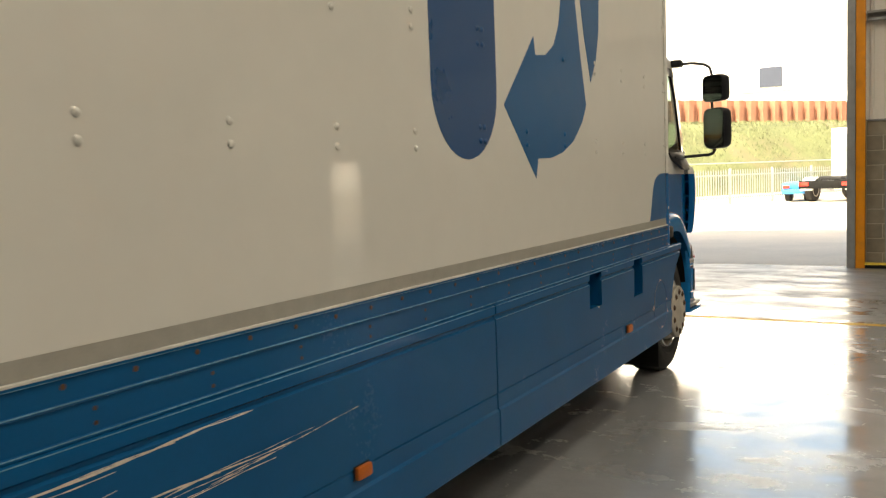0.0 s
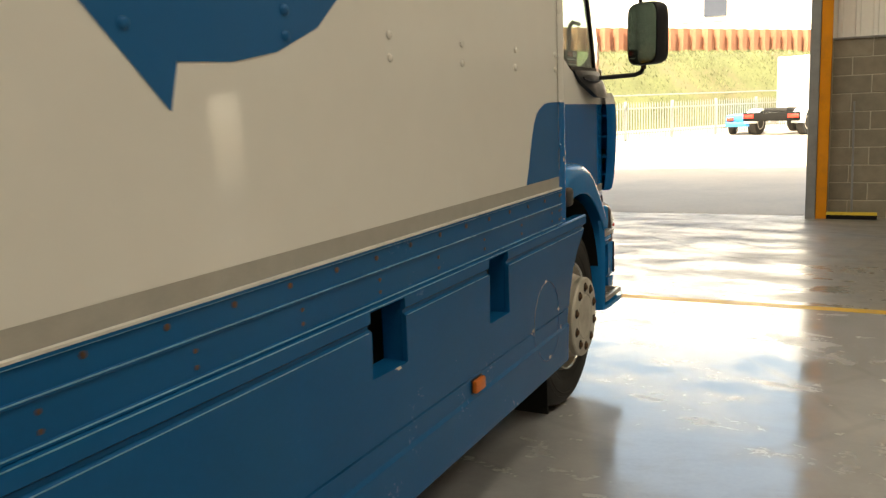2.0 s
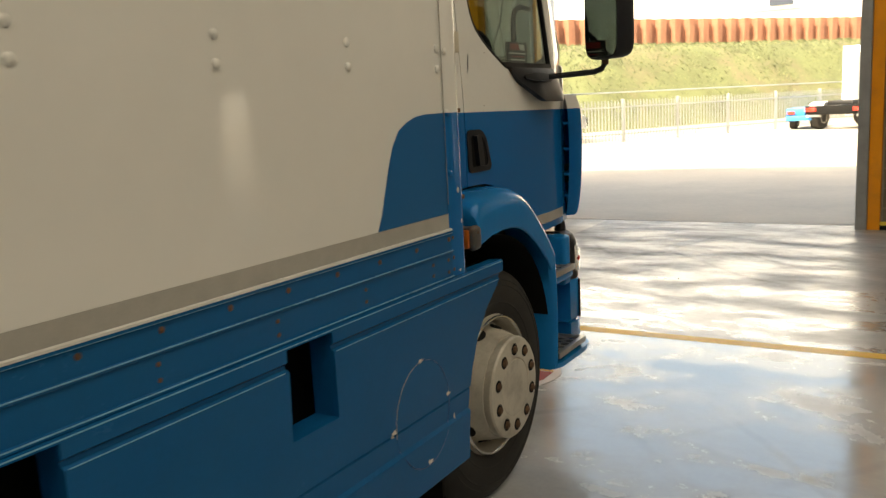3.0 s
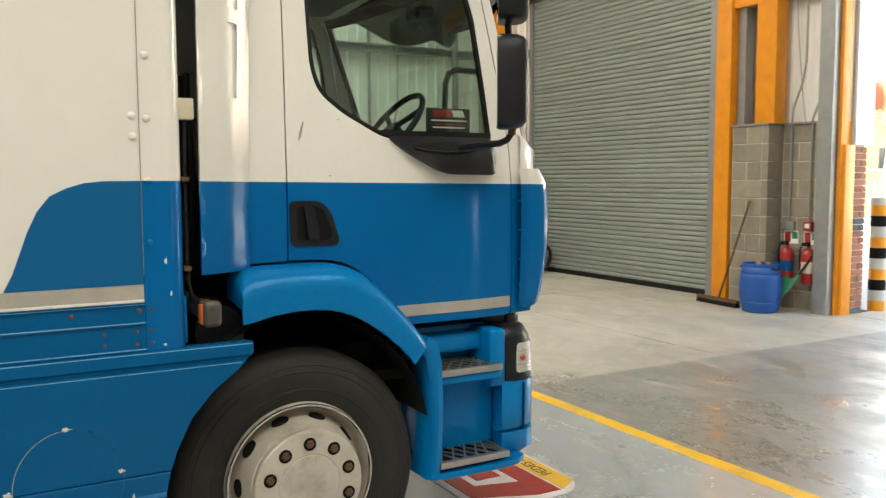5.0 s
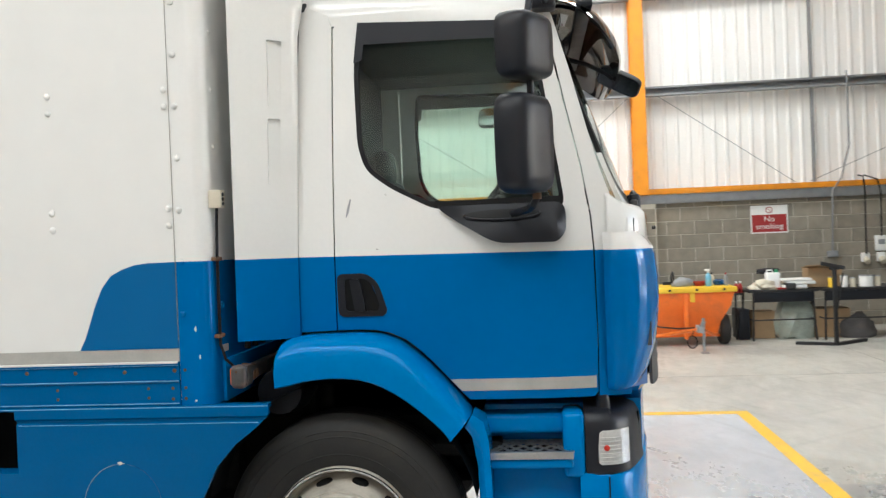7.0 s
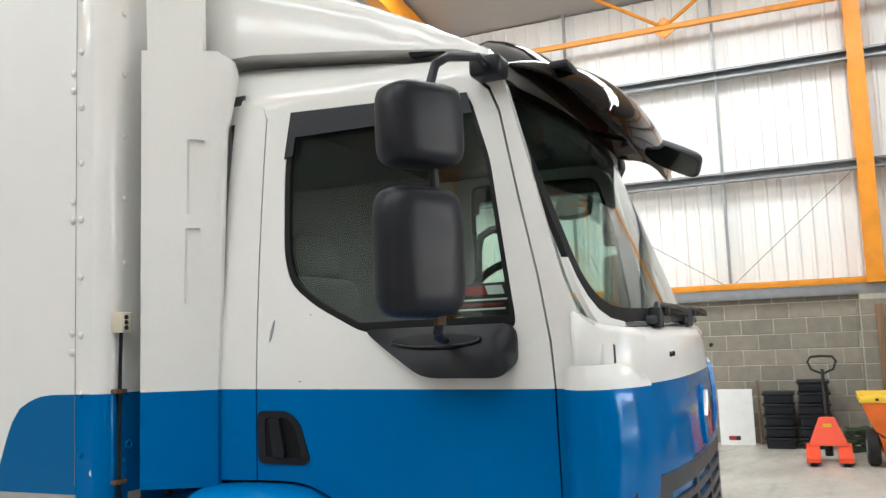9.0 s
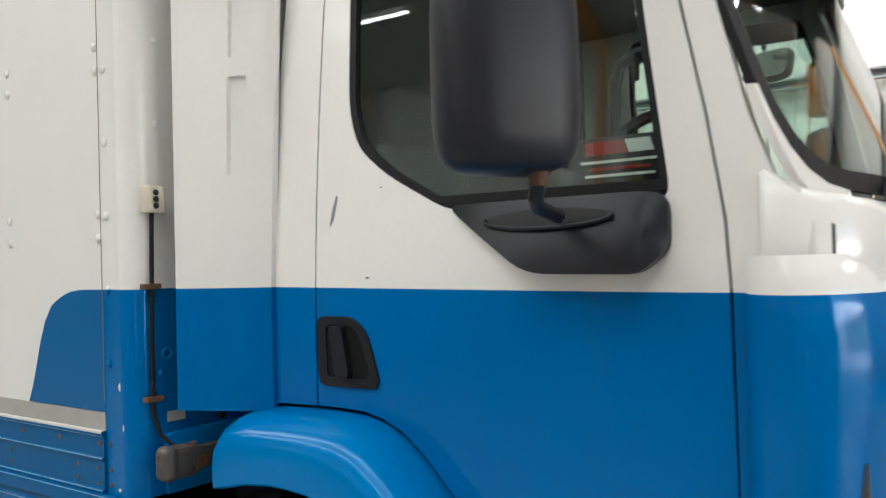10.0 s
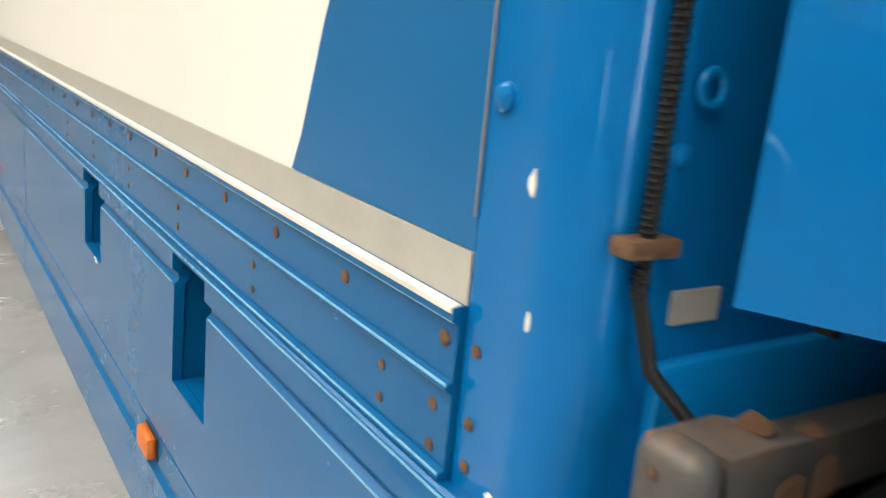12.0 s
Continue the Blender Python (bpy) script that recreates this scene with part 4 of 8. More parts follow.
lathe(bm, [(0.10, -0.15), (0.12, 0.0), (0.10, 0.15)], (-0.42, 0.33, 1.0), "X", 16)
part("air_hose_housing", bm, M_BLACK, truck)
for k in range(4):
    b = bmesh.new()
    tube(b, [(-0.25 - 0.1 * k, 0.2, 1.2), (-0.28 - 0.1 * k, 0.24, 1.6), (-0.26 - 0.1 * k, 0.22, 2.0)], 0.014, 8)
    part("hose", b, M_SEAL, truck)
for y, z, a, c in ((0.075, 1.315, 0.006, 0.013), (0.09, 1.20, 0.004, 0.012), (0.065, 1.02, 0.006, 0.006)):
    poly = [(y + a * random.uniform(0.6, 1) * math.cos(2 * math.pi * i / 9), z + c * random.uniform(0.6, 1) * math.sin(2 * math.pi * i / 9)) for i in range(9)]
    part("chip", plate(poly, 0.0066, 0.004), M_BARE, truck, "chipped paint on the corner")

# wheels
WY, WZ, WR = 0.617, 0.380, 0.527


def wheel_at(y, left=False):
    tyre_prof = [(0.312, -0.43), (0.38, -0.455), (0.46, -0.45), (0.505, -0.43), (WR, -0.39), (WR, -0.225), (0.512, -0.182), (0.485, -0.160), (0.44, -0.150), (0.39, -0.152), (0.345, -0.165), (0.312, -0.18)]
    b = bmesh.new()
    lathe(b, tyre_prof, (0, 0, 0), "X", 72, True)
    wheel = part("wheel", b, M_RUBBER, truck, "lorry wheel with a worn black tyre")
    for r, h in ((0.47, -0.1568), (0.445, -0.1508), (0.37, -0.1580)):
        b = bmesh.new()
        lathe(b, [(r - 0.004, h), (r, h + 0.003), (r + 0.004, h)], (0, 0, 0), "X", 64, True)
        part("sidewall_ridge", b, M_RUBBER, wheel)
    b = bmesh.new()
    for k in range(4):
        lathe(b, [(WR + 0.0005, -0.25 - 0.04 * k), (WR - 0.012, -0.253 - 0.04 * k), (WR - 0.012, -0.259 - 0.04 * k), (WR + 0.0005, -0.262 - 0.04 * k)], (0, 0, 0), "X", 64, True)
    part("tread_groove", b, M_DARK, wheel)
    # barrel, conical disc with vent holes, nut guard ring standing proud
    b = bmesh.new()
    lathe(b, [(0.316, -0.42), (0.316, -0.18), (0.312, -0.156), (0.302, -0.154), (0.296, -0.165), (0.290, -0.20), (0.284, -0.235), (0.272, -0.24), (0.262, -0.21), (0.248, -0.165), (0.236, -0.125), (0.230, -0.105), (0.10, -0.10)], (0, 0, 0), "X", 60)
    part("rim", b, M_RIM, wheel, "silver steel wheel")
    b = bmesh.new()
    lathe(b, [(0.3125, -0.1565), (0.309, -0.150), (0.302, -0.150), (0.298, -0.158)], (0, 0, 0), "X", 60, True)
    part("rim_flange", b, M_CHROME, wheel, "bright worn rim edge")
    b = bmesh.new()
    lathe(b, [(0.222, -0.105), (0.226, -0.090), (0.226, -0.072), (0.220, -0.064), (0.205, -0.060), (0.132, -0.060), (0.128, -0.063), (0.124, -0.060), (0.02, -0.058)], (0, 0, 0), "X", 60)
    part("nut_ring", b, M_RIM, wheel, "pale nut guard ring")
    # no holes are cut: dark discs stand in for their shaded insides
    b = bmesh.new()
    lathe(b, [(0.027, -0.07), (0.027, -0.0585), (0.004, -0.0585)], (0, 0, 0), "X", 16)
    hole = part("nut_hole", b, M_DARK, wheel)
    b = bmesh.new()
    lathe(b, [(0.018, -0.065), (0.018, -0.055), (0.013, -0.048), (0.003, -0.0475)], (0, 0, 0), "X", 6)
    nut = part("nut", b, M_RUST, wheel)
    b = bmesh.new()
    lathe(b, [(0.030, -0.02), (0.030, 0.0015), (0.004, 0.0015)], (0, 0, 0), "X", 18)
    vent = part("vent_hole", b, M_DARK, wheel)
    for k in range(10):
        a = 2 * math.pi * (k + 0.5) / 10
        pos = (0, 0.172 * math.cos(a), 0.172 * math.sin(a))
        va = 2 * math.pi * k / 10
        # on the cone's slope
        vpos = Matrix.Rotation(va, 4, "X") @ pose(-0.187, 0.2565, 0) @ Matrix.Rotation(radians(71), 4, "Z") @ Matrix.Diagonal((1, 0.85, 1.25, 1))
        if k == 0:
            hole.matrix_basis, nut.matrix_basis, vent.matrix_basis = pose(*pos), pose(*pos), vpos
        else:
            share("nut_hole", hole, wheel, pose(*pos))
            share("nut", nut, wheel, pose(*pos))
            share("vent_hole", vent, wheel, vpos)
    wheel.matrix_basis = pose(2 * CX if left else 0, y, WZ, 0, 0, 180 if left else 0)
    return wheel


wheel_at(WY)
wheel_at(WY, True)
wheel_at(-6.6)
wheel_at(-6.6, True)
bm = bmesh.new()
bx(bm, -0.78, -0.025, 0.02, -0.07, -0.01, 0.9)
part("mud_flap", bm, M_DARK, truck, "black mud flap behind the front wheel")
bm = bmesh.new()
arch = [(WY + 0.585 * math.cos(math.pi * i / 20), 0.47 + 0.585 * math.sin(math.pi * i / 20)) for i in range(1, 20)]
skin(bm, lambda u, v: (v, arch[int(u)][0], arch[int(u)][1]), list(range(19)), [-0.62, -0.4, -0.15], None)
skin(bm, lambda u, v: (-0.62, WY + 0.56 * v * math.cos(math.pi * u / 20), 0.50 + 0.56 * v * math.sin(math.pi * u / 20)), list(range(21)), [0.5, 1.0], None)
skin(bm, lambda u, v: (v, WY - 0.553 * math.cos(radians(u)), WZ + 0.553 * math.sin(radians(u))), [-45, -35, -25, -15, -5, 5, 18], [-0.62, -0.4, -0.2], None)
part("wheel_arch_liner", bm, M_DARK, truck, "black wheel arch liner")
part("steering_link", box(-0.60, 1.00, 0.70, -0.30, 1.30, 0.755, r=0.01), M_DARK, truck)

# front wing
wing_out = [(0.366, 1.165), (0.370, 1.205), (0.388, 1.232), (0.425, 1.247), (0.49, 1.254), (0.60, 1.256), (0.70, 1.256), (0.77, 1.252), (0.83, 1.240), (0.895, 1.210), (0.955, 1.162), (1.015, 1.103), (1.07, 1.045), (1.12, 0.988),
            (1.155, 0.945), (1.175, 0.918), (1.18, 0.905)]
wing_in = [(0.370, 1.045), (0.372, 1.046), (0.385, 1.048), (0.42, 1.054), (0.492, 1.072), (0.59, 1.082), (0.66, 1.081), (0.72, 1.076), (0.775, 1.062), (0.83, 1.040), (0.885, 1.009), (0.94, 0.970), (0.99, 0.930), (1.04, 0.885),
           (1.075, 0.848), (1.094, 0.822), (1.098, 0.812)]
bm = bmesh.new()
rings = []
for (oy, oz), (iy, iz) in zip(wing_out, wing_in):
    sect = [(-0.30, 0.0)] + [(-0.195 + 0.115 * math.sin(radians(a)), 0.46 * (1 - math.cos(radians(a)))) for a in (0, 15, 30, 45, 60, 75, 90)]
    sect += [(-0.0785, 0.72), (-0.080, 0.965), (-0.086, 1.0), (-0.094, 0.985), (-0.098, 0.9), (-0.10, 0.5), (-0.30, 0.35)]
    rings.append([(x, oy + (iy - oy) * t, oz + (iz - oz) * t) for x, t in sect])
loft(bm, rings)
part("front_wing", bm, M_BLUE, truck, "glossy blue front wing")
bm = bmesh.new()
loft(bm, [[mirrored(p) for p in r] for r in rings])
part("front_wing", bm, M_BLUE, truck, "glossy blue front wing")

# cab flanks
Z0 = 0.955
door_outer = [(0.610, 1.267), (0.612, 1.8), (0.622, 2.59), (0.645, 2.63), (0.68, 2.648), (1.0, 2.652), (1.40, 2.64), (1.47, 2.625), (1.525, 2.575), (1.56, 2.49), (1.62, 2.19), (1.675, 1.93), (1.708, 1.72), (1.718, 1.58), (1.722, 1.2),
              (1.718, Z0 + 0.02), (1.70, Z0), (1.175, Z0), (1.137, 0.992), (1.084, 1.052), (1.029, 1.112), (0.969, 1.171), (0.907, 1.220), (0.838, 1.251), (0.775, 1.264), (0.70, 1.267)]
win_hole = rounded([(0.728, 2.60), (0.712, 2.38), (0.722, 2.06), (0.755, 1.955), (0.858, 1.874), (1.052, 1.772), (1.600, 1.772), (1.603, 1.80), (1.53, 2.33), (1.455, 2.575)], 0.05)
quarter = [(0.448, 1.262), (0.604, 1.266), (0.606, 1.8), (0.616, 2.6), (0.60, 2.655), (0.50, 2.70), (0.47, 2.62), (0.452, 2.2)]
pillar = [(1.724, 1.58), (1.7265, 1.2), (1.7225, Z0), (1.86, Z0), (1.87, 1.3), (1.87, 1.70), (1.845, 1.77), (1.80, 1.80), (1.755, 1.93), (1.705, 2.12), (1.645, 2.36), (1.585, 2.58), (1.555, 2.655), (1.49, 2.67), (1.478, 2.637), (1.531, 2.586), (1.567, 2.495),
          (1.627, 2.193), (1.682, 1.932), (1.715, 1.723)]
for fn in (flank, flank_left):
    d = part("cab_door", sheet(bmesh.new(), door_outer, [win_hole], fn, 0.035, 0.07), M_LIVERY, truck, "cab door, white over blue", 40)
    part("window_seal", sheet(bmesh.new(), win_hole, [[(0.5 * (1.16 + (u - 1.16) * 0.955) + 0.5 * (1.16 + (u - 1.16) * 0.955), 2.2 + (v - 2.2) * 0.955) for u, v in win_hole]], lambda u, v, k, fn=fn: fn(u, v, k + 0.004), 0.02, 0.07), M_SEAL, d, "black rubber window seal")
    pane = part("window_pane", sheet(bmesh.new(), [(1.16 + (u - 1.16) * 0.96, 2.2 + (v - 2.2) * 0.96) for u, v in win_hole], [], lambda u, v, k, fn=fn: fn(u, v, k + 0.014), 0.004, 0.1), M_GLASS, d, "tinted side window")
    pane.visible_shadow = False
    part("wind_deflector", sheet(bmesh.new(), [(0.735, 2.61), (1.45, 2.575), (1.47, 2.50), (1.2, 2.505), (0.76, 2.51), (0.752, 2.44), (0.715, 2.43)], [], lambda u, v, k, fn=fn: fn(u, v, k - 0.012), 0.006, 0.1), M_BLACK, d, "black wind deflector strip")
    part("sealing_strip", sheet(bmesh.new(), [(1.05, 1.786), (1.60, 1.786), (1.60, 1.808), (1.01, 1.808)], [], lambda u, v, k, fn=fn: fn(u, v, k - 0.002), 0.01, 0.2), M_SEAL, d)
    base_out = rounded([(1.052, 1.784), (1.143, 1.718), (1.310, 1.618), (1.57, 1.614), (1.608, 1.66), (1.608, 1.784)], 0.05)

    def bulge(u, v, k, fn=fn):
        h = max(0.0, min(1.0, (1.80 - v) / 0.2)) * max(0.0, min(1.0, (u - 1.05) / 0.25)) * max(0.0, min(1.0, (1.62 - u) / 0.05))
        return fn(u, v, k - 0.012 - 0.06 * math.sin(math.pi * min(1, h) * 0.5))

    mb = part("mirror_base", sheet(bmesh.new(), base_out, [], bulge, 0.03, 0.03), M_BLACK, d, "black plastic mirror base")
    dish = [(1.34 + 0.16 * math.cos(2 * math.pi * i / 28), 1.738 + 0.022 * math.sin(2 * math.pi * i / 28)) for i in range(28)]
    part("mirror_dish", sheet(bmesh.new(), dish, [], lambda u, v, k: bulge(u, v, k - 0.003), 0.006, 0.05), M_SEAL, mb)
    part("dish_rim", tube(bmesh.new(), [bulge(u, v, -0.006) for u, v in dish[13:] + dish[:2]], 0.005, 8), M_BLACK, mb)
    hpoly = rounded([(0.614, 1.510), (0.745, 1.510), (0.795, 1.468), (0.832, 1.345), (0.818, 1.324), (0.618, 1.324)], 0.03)
    h = part("door_handle", sheet(bmesh.new(), hpoly, [rounded([(0.648, 1.487), (0.74, 1.487), (0.772, 1.455), (0.80, 1.368), (0.79, 1.347), (0.65, 1.347)], 0.02)], lambda u, v, k, fn=fn: fn(u, v, k - 0.006), 0.02, 0.05), M_BLACK, d, "black recessed door handle")
    part("recess", sheet(bmesh.new(), [(0.64, 1.495), (0.75, 1.495), (0.807, 1.36), (0.80, 1.34), (0.64, 1.34)], [], lambda u, v, k, fn=fn: fn(u, v, k + 0.0 - 0.002), 0.01, 0.2), M_DARK, h)
    part("grip", sheet(bmesh.new(), rounded([(0.672, 1.486), (0.716, 1.486), (0.738, 1.375), (0.738, 1.350), (0.692, 1.350)], 0.010), [], lambda u, v, k, fn=fn: fn(u, v, k - 0.022), 0.02, 0.05), M_BLACK, h)
    part("reflective_strip", sheet(bmesh.new(), [(1.095, 1.042), (1.142, 0.992), (1.712, 0.992), (1.712, 1.042)], [], lambda u, v, k, fn=fn: fn(u, v, k - 0.004), 0.004, 0.05), M_TAPE, d, "grey reflective strip")
    part("scuff_mark", sheet(bmesh.new(), rounded([(0.662, 1.75), (0.675, 1.77), (0.688, 1.83), (0.684, 1.835), (0.668, 1.79)], 0.006), [], lambda u, v, k, fn=fn: fn(u, v, k - 0.002), 0.001, 0.2), M_GALV, d, "grey scuff mark")
    for cy, cz, rr in ((0.795, 1.612, 0.005), (0.84, 1.845, 0.004), (0.93, 1.862, 0.004)):
        poly = [(cy + rr * 1.6 * random.uniform(0.5, 1) * math.cos(2 * math.pi * i / 8), cz + 0.5 * rr * random.uniform(0.5, 1) * math.sin(2 * math.pi * i / 8)) for i in range(8)]
        part("chip", sheet(bmesh.new(), poly, [], lambda u, v, k, fn=fn: fn(u, v, k - 0.0015), 0.001, 5.0), M_RUST, d, "small rusty paint chip")
    part("inner_trim", sheet(bmesh.new(), [(0.66, 1.3), (1.69, 1.05), (1.69, 1.72), (1.55, 1.79), (0.95, 1.79), (0.72, 1.95), (0.66, 1.95)], [], lambda u, v, k, fn=fn: fn(u, v, k + 0.06), 0.02, 0.3), M_CABIN, d)
    part("cab_rear_quarter", sheet(bmesh.new(), quarter, [], fn, 0.03, 0.08), M_LIVERY, truck, "cab rear quarter, white over blue", 40)
    part("cab_pillar", sheet(bmesh.new(), pillar, [], fn, 0.04, 0.05), M_LIVERY, truck, "windscreen pillar, white over blue", 40)


# side fairing behind the cab
def fairing(u, v, d):
    s = (u - 0.222) / 0.225
    return (-0.084 - 0.152 * (0.93 * s + 0.07 * s ** 4) - d, u, v)


f_out = [(0.220, 1.247), (0.40, 1.242), (0.446, 1.25), (0.448, 1.6), (0.46, 2.0), (0.475, 2.55), (0.50, 2.72), (0.508, 2.78), (0.498, 2.84), (0.46, 2.875), (0.228, 2.872)]
slots = [rounded([(0.352, 1.908), (0.396, 1.908), (0.406, 2.19), (0.358, 2.19)], 0.008), rounded([(0.362, 2.243), (0.410, 2.243), (0.420, 2.525), (0.366, 2.528)], 0.008)]
for fn in (fairing, lambda u, v, d: tuple(mirrored(fairing(u, v, d)))):
    p = part("side_fairing", sheet(bmesh.new(), f_out, slots, fn, 0.02, 0.05), M_LIVERY, truck, "side air fairing, white over blue", 50)
    for s in slots:
        part("pressed_recess", sheet(bmesh.new(), [(0.385 + (u - 0.385) * 1.1, v) for u, v in s], [], lambda u, v, k, fn=fn: fn(u, v, k + 0.014), 0.005, 0.2), M_LIVERY, p)
    part("upper_fairing", sheet(bmesh.new(), [(0.228, 2.882), (0.455, 2.882), (0.455, 3.3), (0.222, 3.4)], [], lambda u, v, k, fn=fn: fn(min(u, 0.40), v, k + 0.03), 0.02, 0.1), M_LIVERY, truck, "white upper air fairing")

# roof, rear wall and floor of the cab
def roof_top(y):
    return 2.87 - 0.135 * max(0, y - 0.45) - (0.5 * max(0, y - 1.42) ** 1.3)


rings = []
for y in (0.43, 0.5, 0.8, 1.1, 1.35, 1.48, 1.54, 1.575):
    t = roof_top(y)
    xs = side_x(min(y, 1.5), 2.655)
    half = [(xs - 0.002, 2.655), (xs - 0.02, min(t, 2.70)), (xs - 0.05, 2.655 + 0.72 * (t - 2.655)), (xs - 0.10, 2.655 + 0.93 * (t - 2.655)), (xs - 0.25, t), (xs - 0.6, t + 0.02)]
    half = [(x, max(2.62, z)) for x, z in half]
    full = [(x, y, z) for x, z in half] + [(2 * CX - x, y, z) for x, z in half[::-1]]
    rings.append(full + [(x, py, z - 0.05) for x, py, z in full[::-1]])
bm = loft(bmesh.new(), rings)
part("cab_roof", bm, M_LIVERY, truck, "rounded white cab roof", 50)
part("cab_rear_wall", box(-2.15, 0.44, 1.2, -0.35, 0.50, 2.72), M_CABIN, truck)
# dark boxes added under the cab to block the view through below it
part("engine", box(-1.95, 0.46, 0.50, -0.62, 1.80, 1.068, r=0.03), M_DARK, truck, "plain dark box added in the engine's place under the cab")
part("cab_underside", box(-2.2, 0.46, 1.07, -0.31, 1.85, 1.158), M_DARK, truck)
part("cab_floor", box(-2.2, 0.45, 1.16, -0.30, 1.95, 1.26), M_CABIN, truck)
bm = bmesh.new()
skin(bm, lambda u, v: (CX + u, v, 2.635 + 0.03 * (1 - u * u) - 0.02 * max(0, v - 1.3)), [-0.9, -0.5, 0, 0.5, 0.9], [0.5, 0.9, 1.3, 1.55], (0, 0, 0.01))
part("headliner", bm, M_CABIN, truck)

# roof air deflector
prof = [(0.30, 3.34), (0.55, 3.24), (0.85, 3.09), (1.05, 3.0), (1.25, 2.90), (1.40, 2.815), (1.50, 2.755), (1.51, 2.735)]
rings = []
for y, z in prof:
    low = roof_top(y) + 0.012 if y > 0.5 else roof_top(0.5) + 0.012
    w = 0.915 - 0.10 * max(0, y - 1.0)
    half = [(-w, low), (-w + 0.004, low + 0.6 * (z - low)), (-w + 0.03, low + 0.86 * (z - low)), (-w + 0.10, z), (-0.4, z + 0.02)]
    full = [(CX - x, y, zz) for x, zz in half] + [(CX + x, y, zz) for x, zz in half[::-1]]
    rings.append(full)
bm = loft(bmesh.new(), rings)
part("roof_air_deflector", bm, M_LIVERY, truck, "white roof air deflector", 50)
bm = box(-0.43, 1.20, 2.76, -0.38, 1.36, 2.80, r=0.018, seg=3)
part("roof_marker_lamp", bm, M_BLACK, truck, "black roof marker lamp")

# windscreen with its black border
def screen(u, v, out=0.0):
    """u from -1 to 1 across, v from 0 at the scuttle to 1 at the roof."""
    x = CX - u * (0.925 - 0.035 * v)
    y = 1.845 + out - 0.285 * v + 0.105 * (1 - abs(u) ** 2.4) - 0.02 * v * v
    return (x, y, 1.775 + 0.84 * v)


U = [-1 + 0.1 * i for i in range(21)]
corner = [(1.015, 0.25), (1.008, 0.17), (0.985, 0.10), (0.945, 0.048), (0.88, 0.014), (0.78, 0.0)]
rim = [(1.015, 1.0)] + corner
rim = rim + [(-u, v) for u, v in rim[::-1]]
clear = [(u * 0.955, 0.055 + v * 0.885) for u, v in rim]
bm = skin(bmesh.new(), lambda u, v: screen(u * 0.965, 0.05 + 0.9 * v), U, [0, 0.2, 0.4, 0.6, 0.8, 1.0], (0, -0.005, 0))
ws = part("windscreen", bm, M_SCREEN, truck, "raked windscreen glass")
ws.visible_shadow = False
part("screen_border", sheet(bmesh.new(), rim, [clear], lambda u, v, d: screen(u, v, 0.002 - d), 0.02, 0.1, [0.2, 0.4, 0.6, 0.8]), M_SEAL, ws, "black screen border")
for sgn in (1, -1):
    fil = [(sgn * u, v) for u, v in corner + [(0.78, -0.03), (0.96, -0.03), (1.0, 0.02), (1.022, 0.10), (1.03, 0.17), (1.03, 0.25)]]
    part("cowl_fillet", sheet(bmesh.new(), fil, [], lambda u, v, d: screen(u, v, 0.0035 - d), 0.02, 0.05), M_LIVERY, truck, "white curved corner below the screen")

# sun visor of smoked plastic
V = [(1.50, 2.775), (1.60, 2.795), (1.70, 2.785), (1.80, 2.742), (1.88, 2.668), (1.93, 2.58), (1.945, 2.51), (1.938, 2.455), (1.92, 2.42)]

VF = []
for k in np.linspace(0, 8, 33):
    i = min(int(k), 7)
    a, b_, c, d_ = (np.array(V[min(max(j, 0), 8)]) for j in (i - 1, i, i + 1, i + 2))
    f = k - i
    VF.append(tuple(0.5 * (2 * b_ + (c - a) * f + (2 * a - 5 * b_ + 4 * c - d_) * f * f + (3 * b_ - a - 3 * c + d_) * f ** 3)))


def visor(u, k):
    a3 = abs(u) ** 2.6
    kf = min(k * (1 - 0.72 * a3), 31.999)
    (y0, z0), (y1, z1) = VF[int(kf)], VF[int(kf) + 1]
    f = kf - int(kf)
    y, z = float(y0 + (y1 - y0) * f), float(z0 + (z1 - z0) * f)
    return (CX - u * 0.90, y - 0.16 * a3 * (y - 1.45) / 0.5, z - 0.13 * a3)


US = [-1, -0.98, -0.95, -0.92, -0.89, -0.86, -0.8, -0.7, -0.6, -0.45, -0.3, -0.15, 0, 0.15, 0.3, 0.45, 0.6, 0.7, 0.8, 0.86, 0.89, 0.92, 0.95, 0.98, 1]
vis = part("sun_visor", skin(bmesh.new(), visor, US, list(range(33)), (0, -0.006, -0.006)), M_SMOKE, truck, "dark smoked sun visor", 50)
b = bmesh.new()
bx(b, CX - 0.78, 1.70, 2.655, CX + 0.78, 1.77, 2.685, r=0.008)
part("visor_rail", b, M_BLACK, vis, "black fixing rail inside the visor")
LIP = [(1.39, 2.905), (1.45, 2.918), (1.52, 2.90), (1.59, 2.86), (1.66, 2.79)]
part("roof_lip", skin(bmesh.new(), lambda u, k: (CX - 0.55 * u, LIP[k][0] - 0.05 * u * u, LIP[k][1] - 0.03 * u ** 4), [-1, -0.9, -0.7, -0.4, 0, 0.4, 0.7, 0.9, 1], list(range(5)), (0, -0.006, -0.006)), M_SMOKE, vis, "upper lip of smoked plastic", 60)


# front panel, corner foils, grille, badge
FPROF = [(1.875, 1.775), (1.945, 1.755), (1.985, 1.735), (2.003, 1.70), (2.012, 1.605), (2.022, 1.45), (2.026, 1.25), (2.02, 1.08), (2.0, 0.99), (1.985, 0.955)]


def front(u, k, out=0.0):
    y, z = FPROF[int(k)]
    return (CX - u * 0.86, y + out - 0.09 * abs(u) ** 3.5 + 0.018 * (1 - u * u), z)


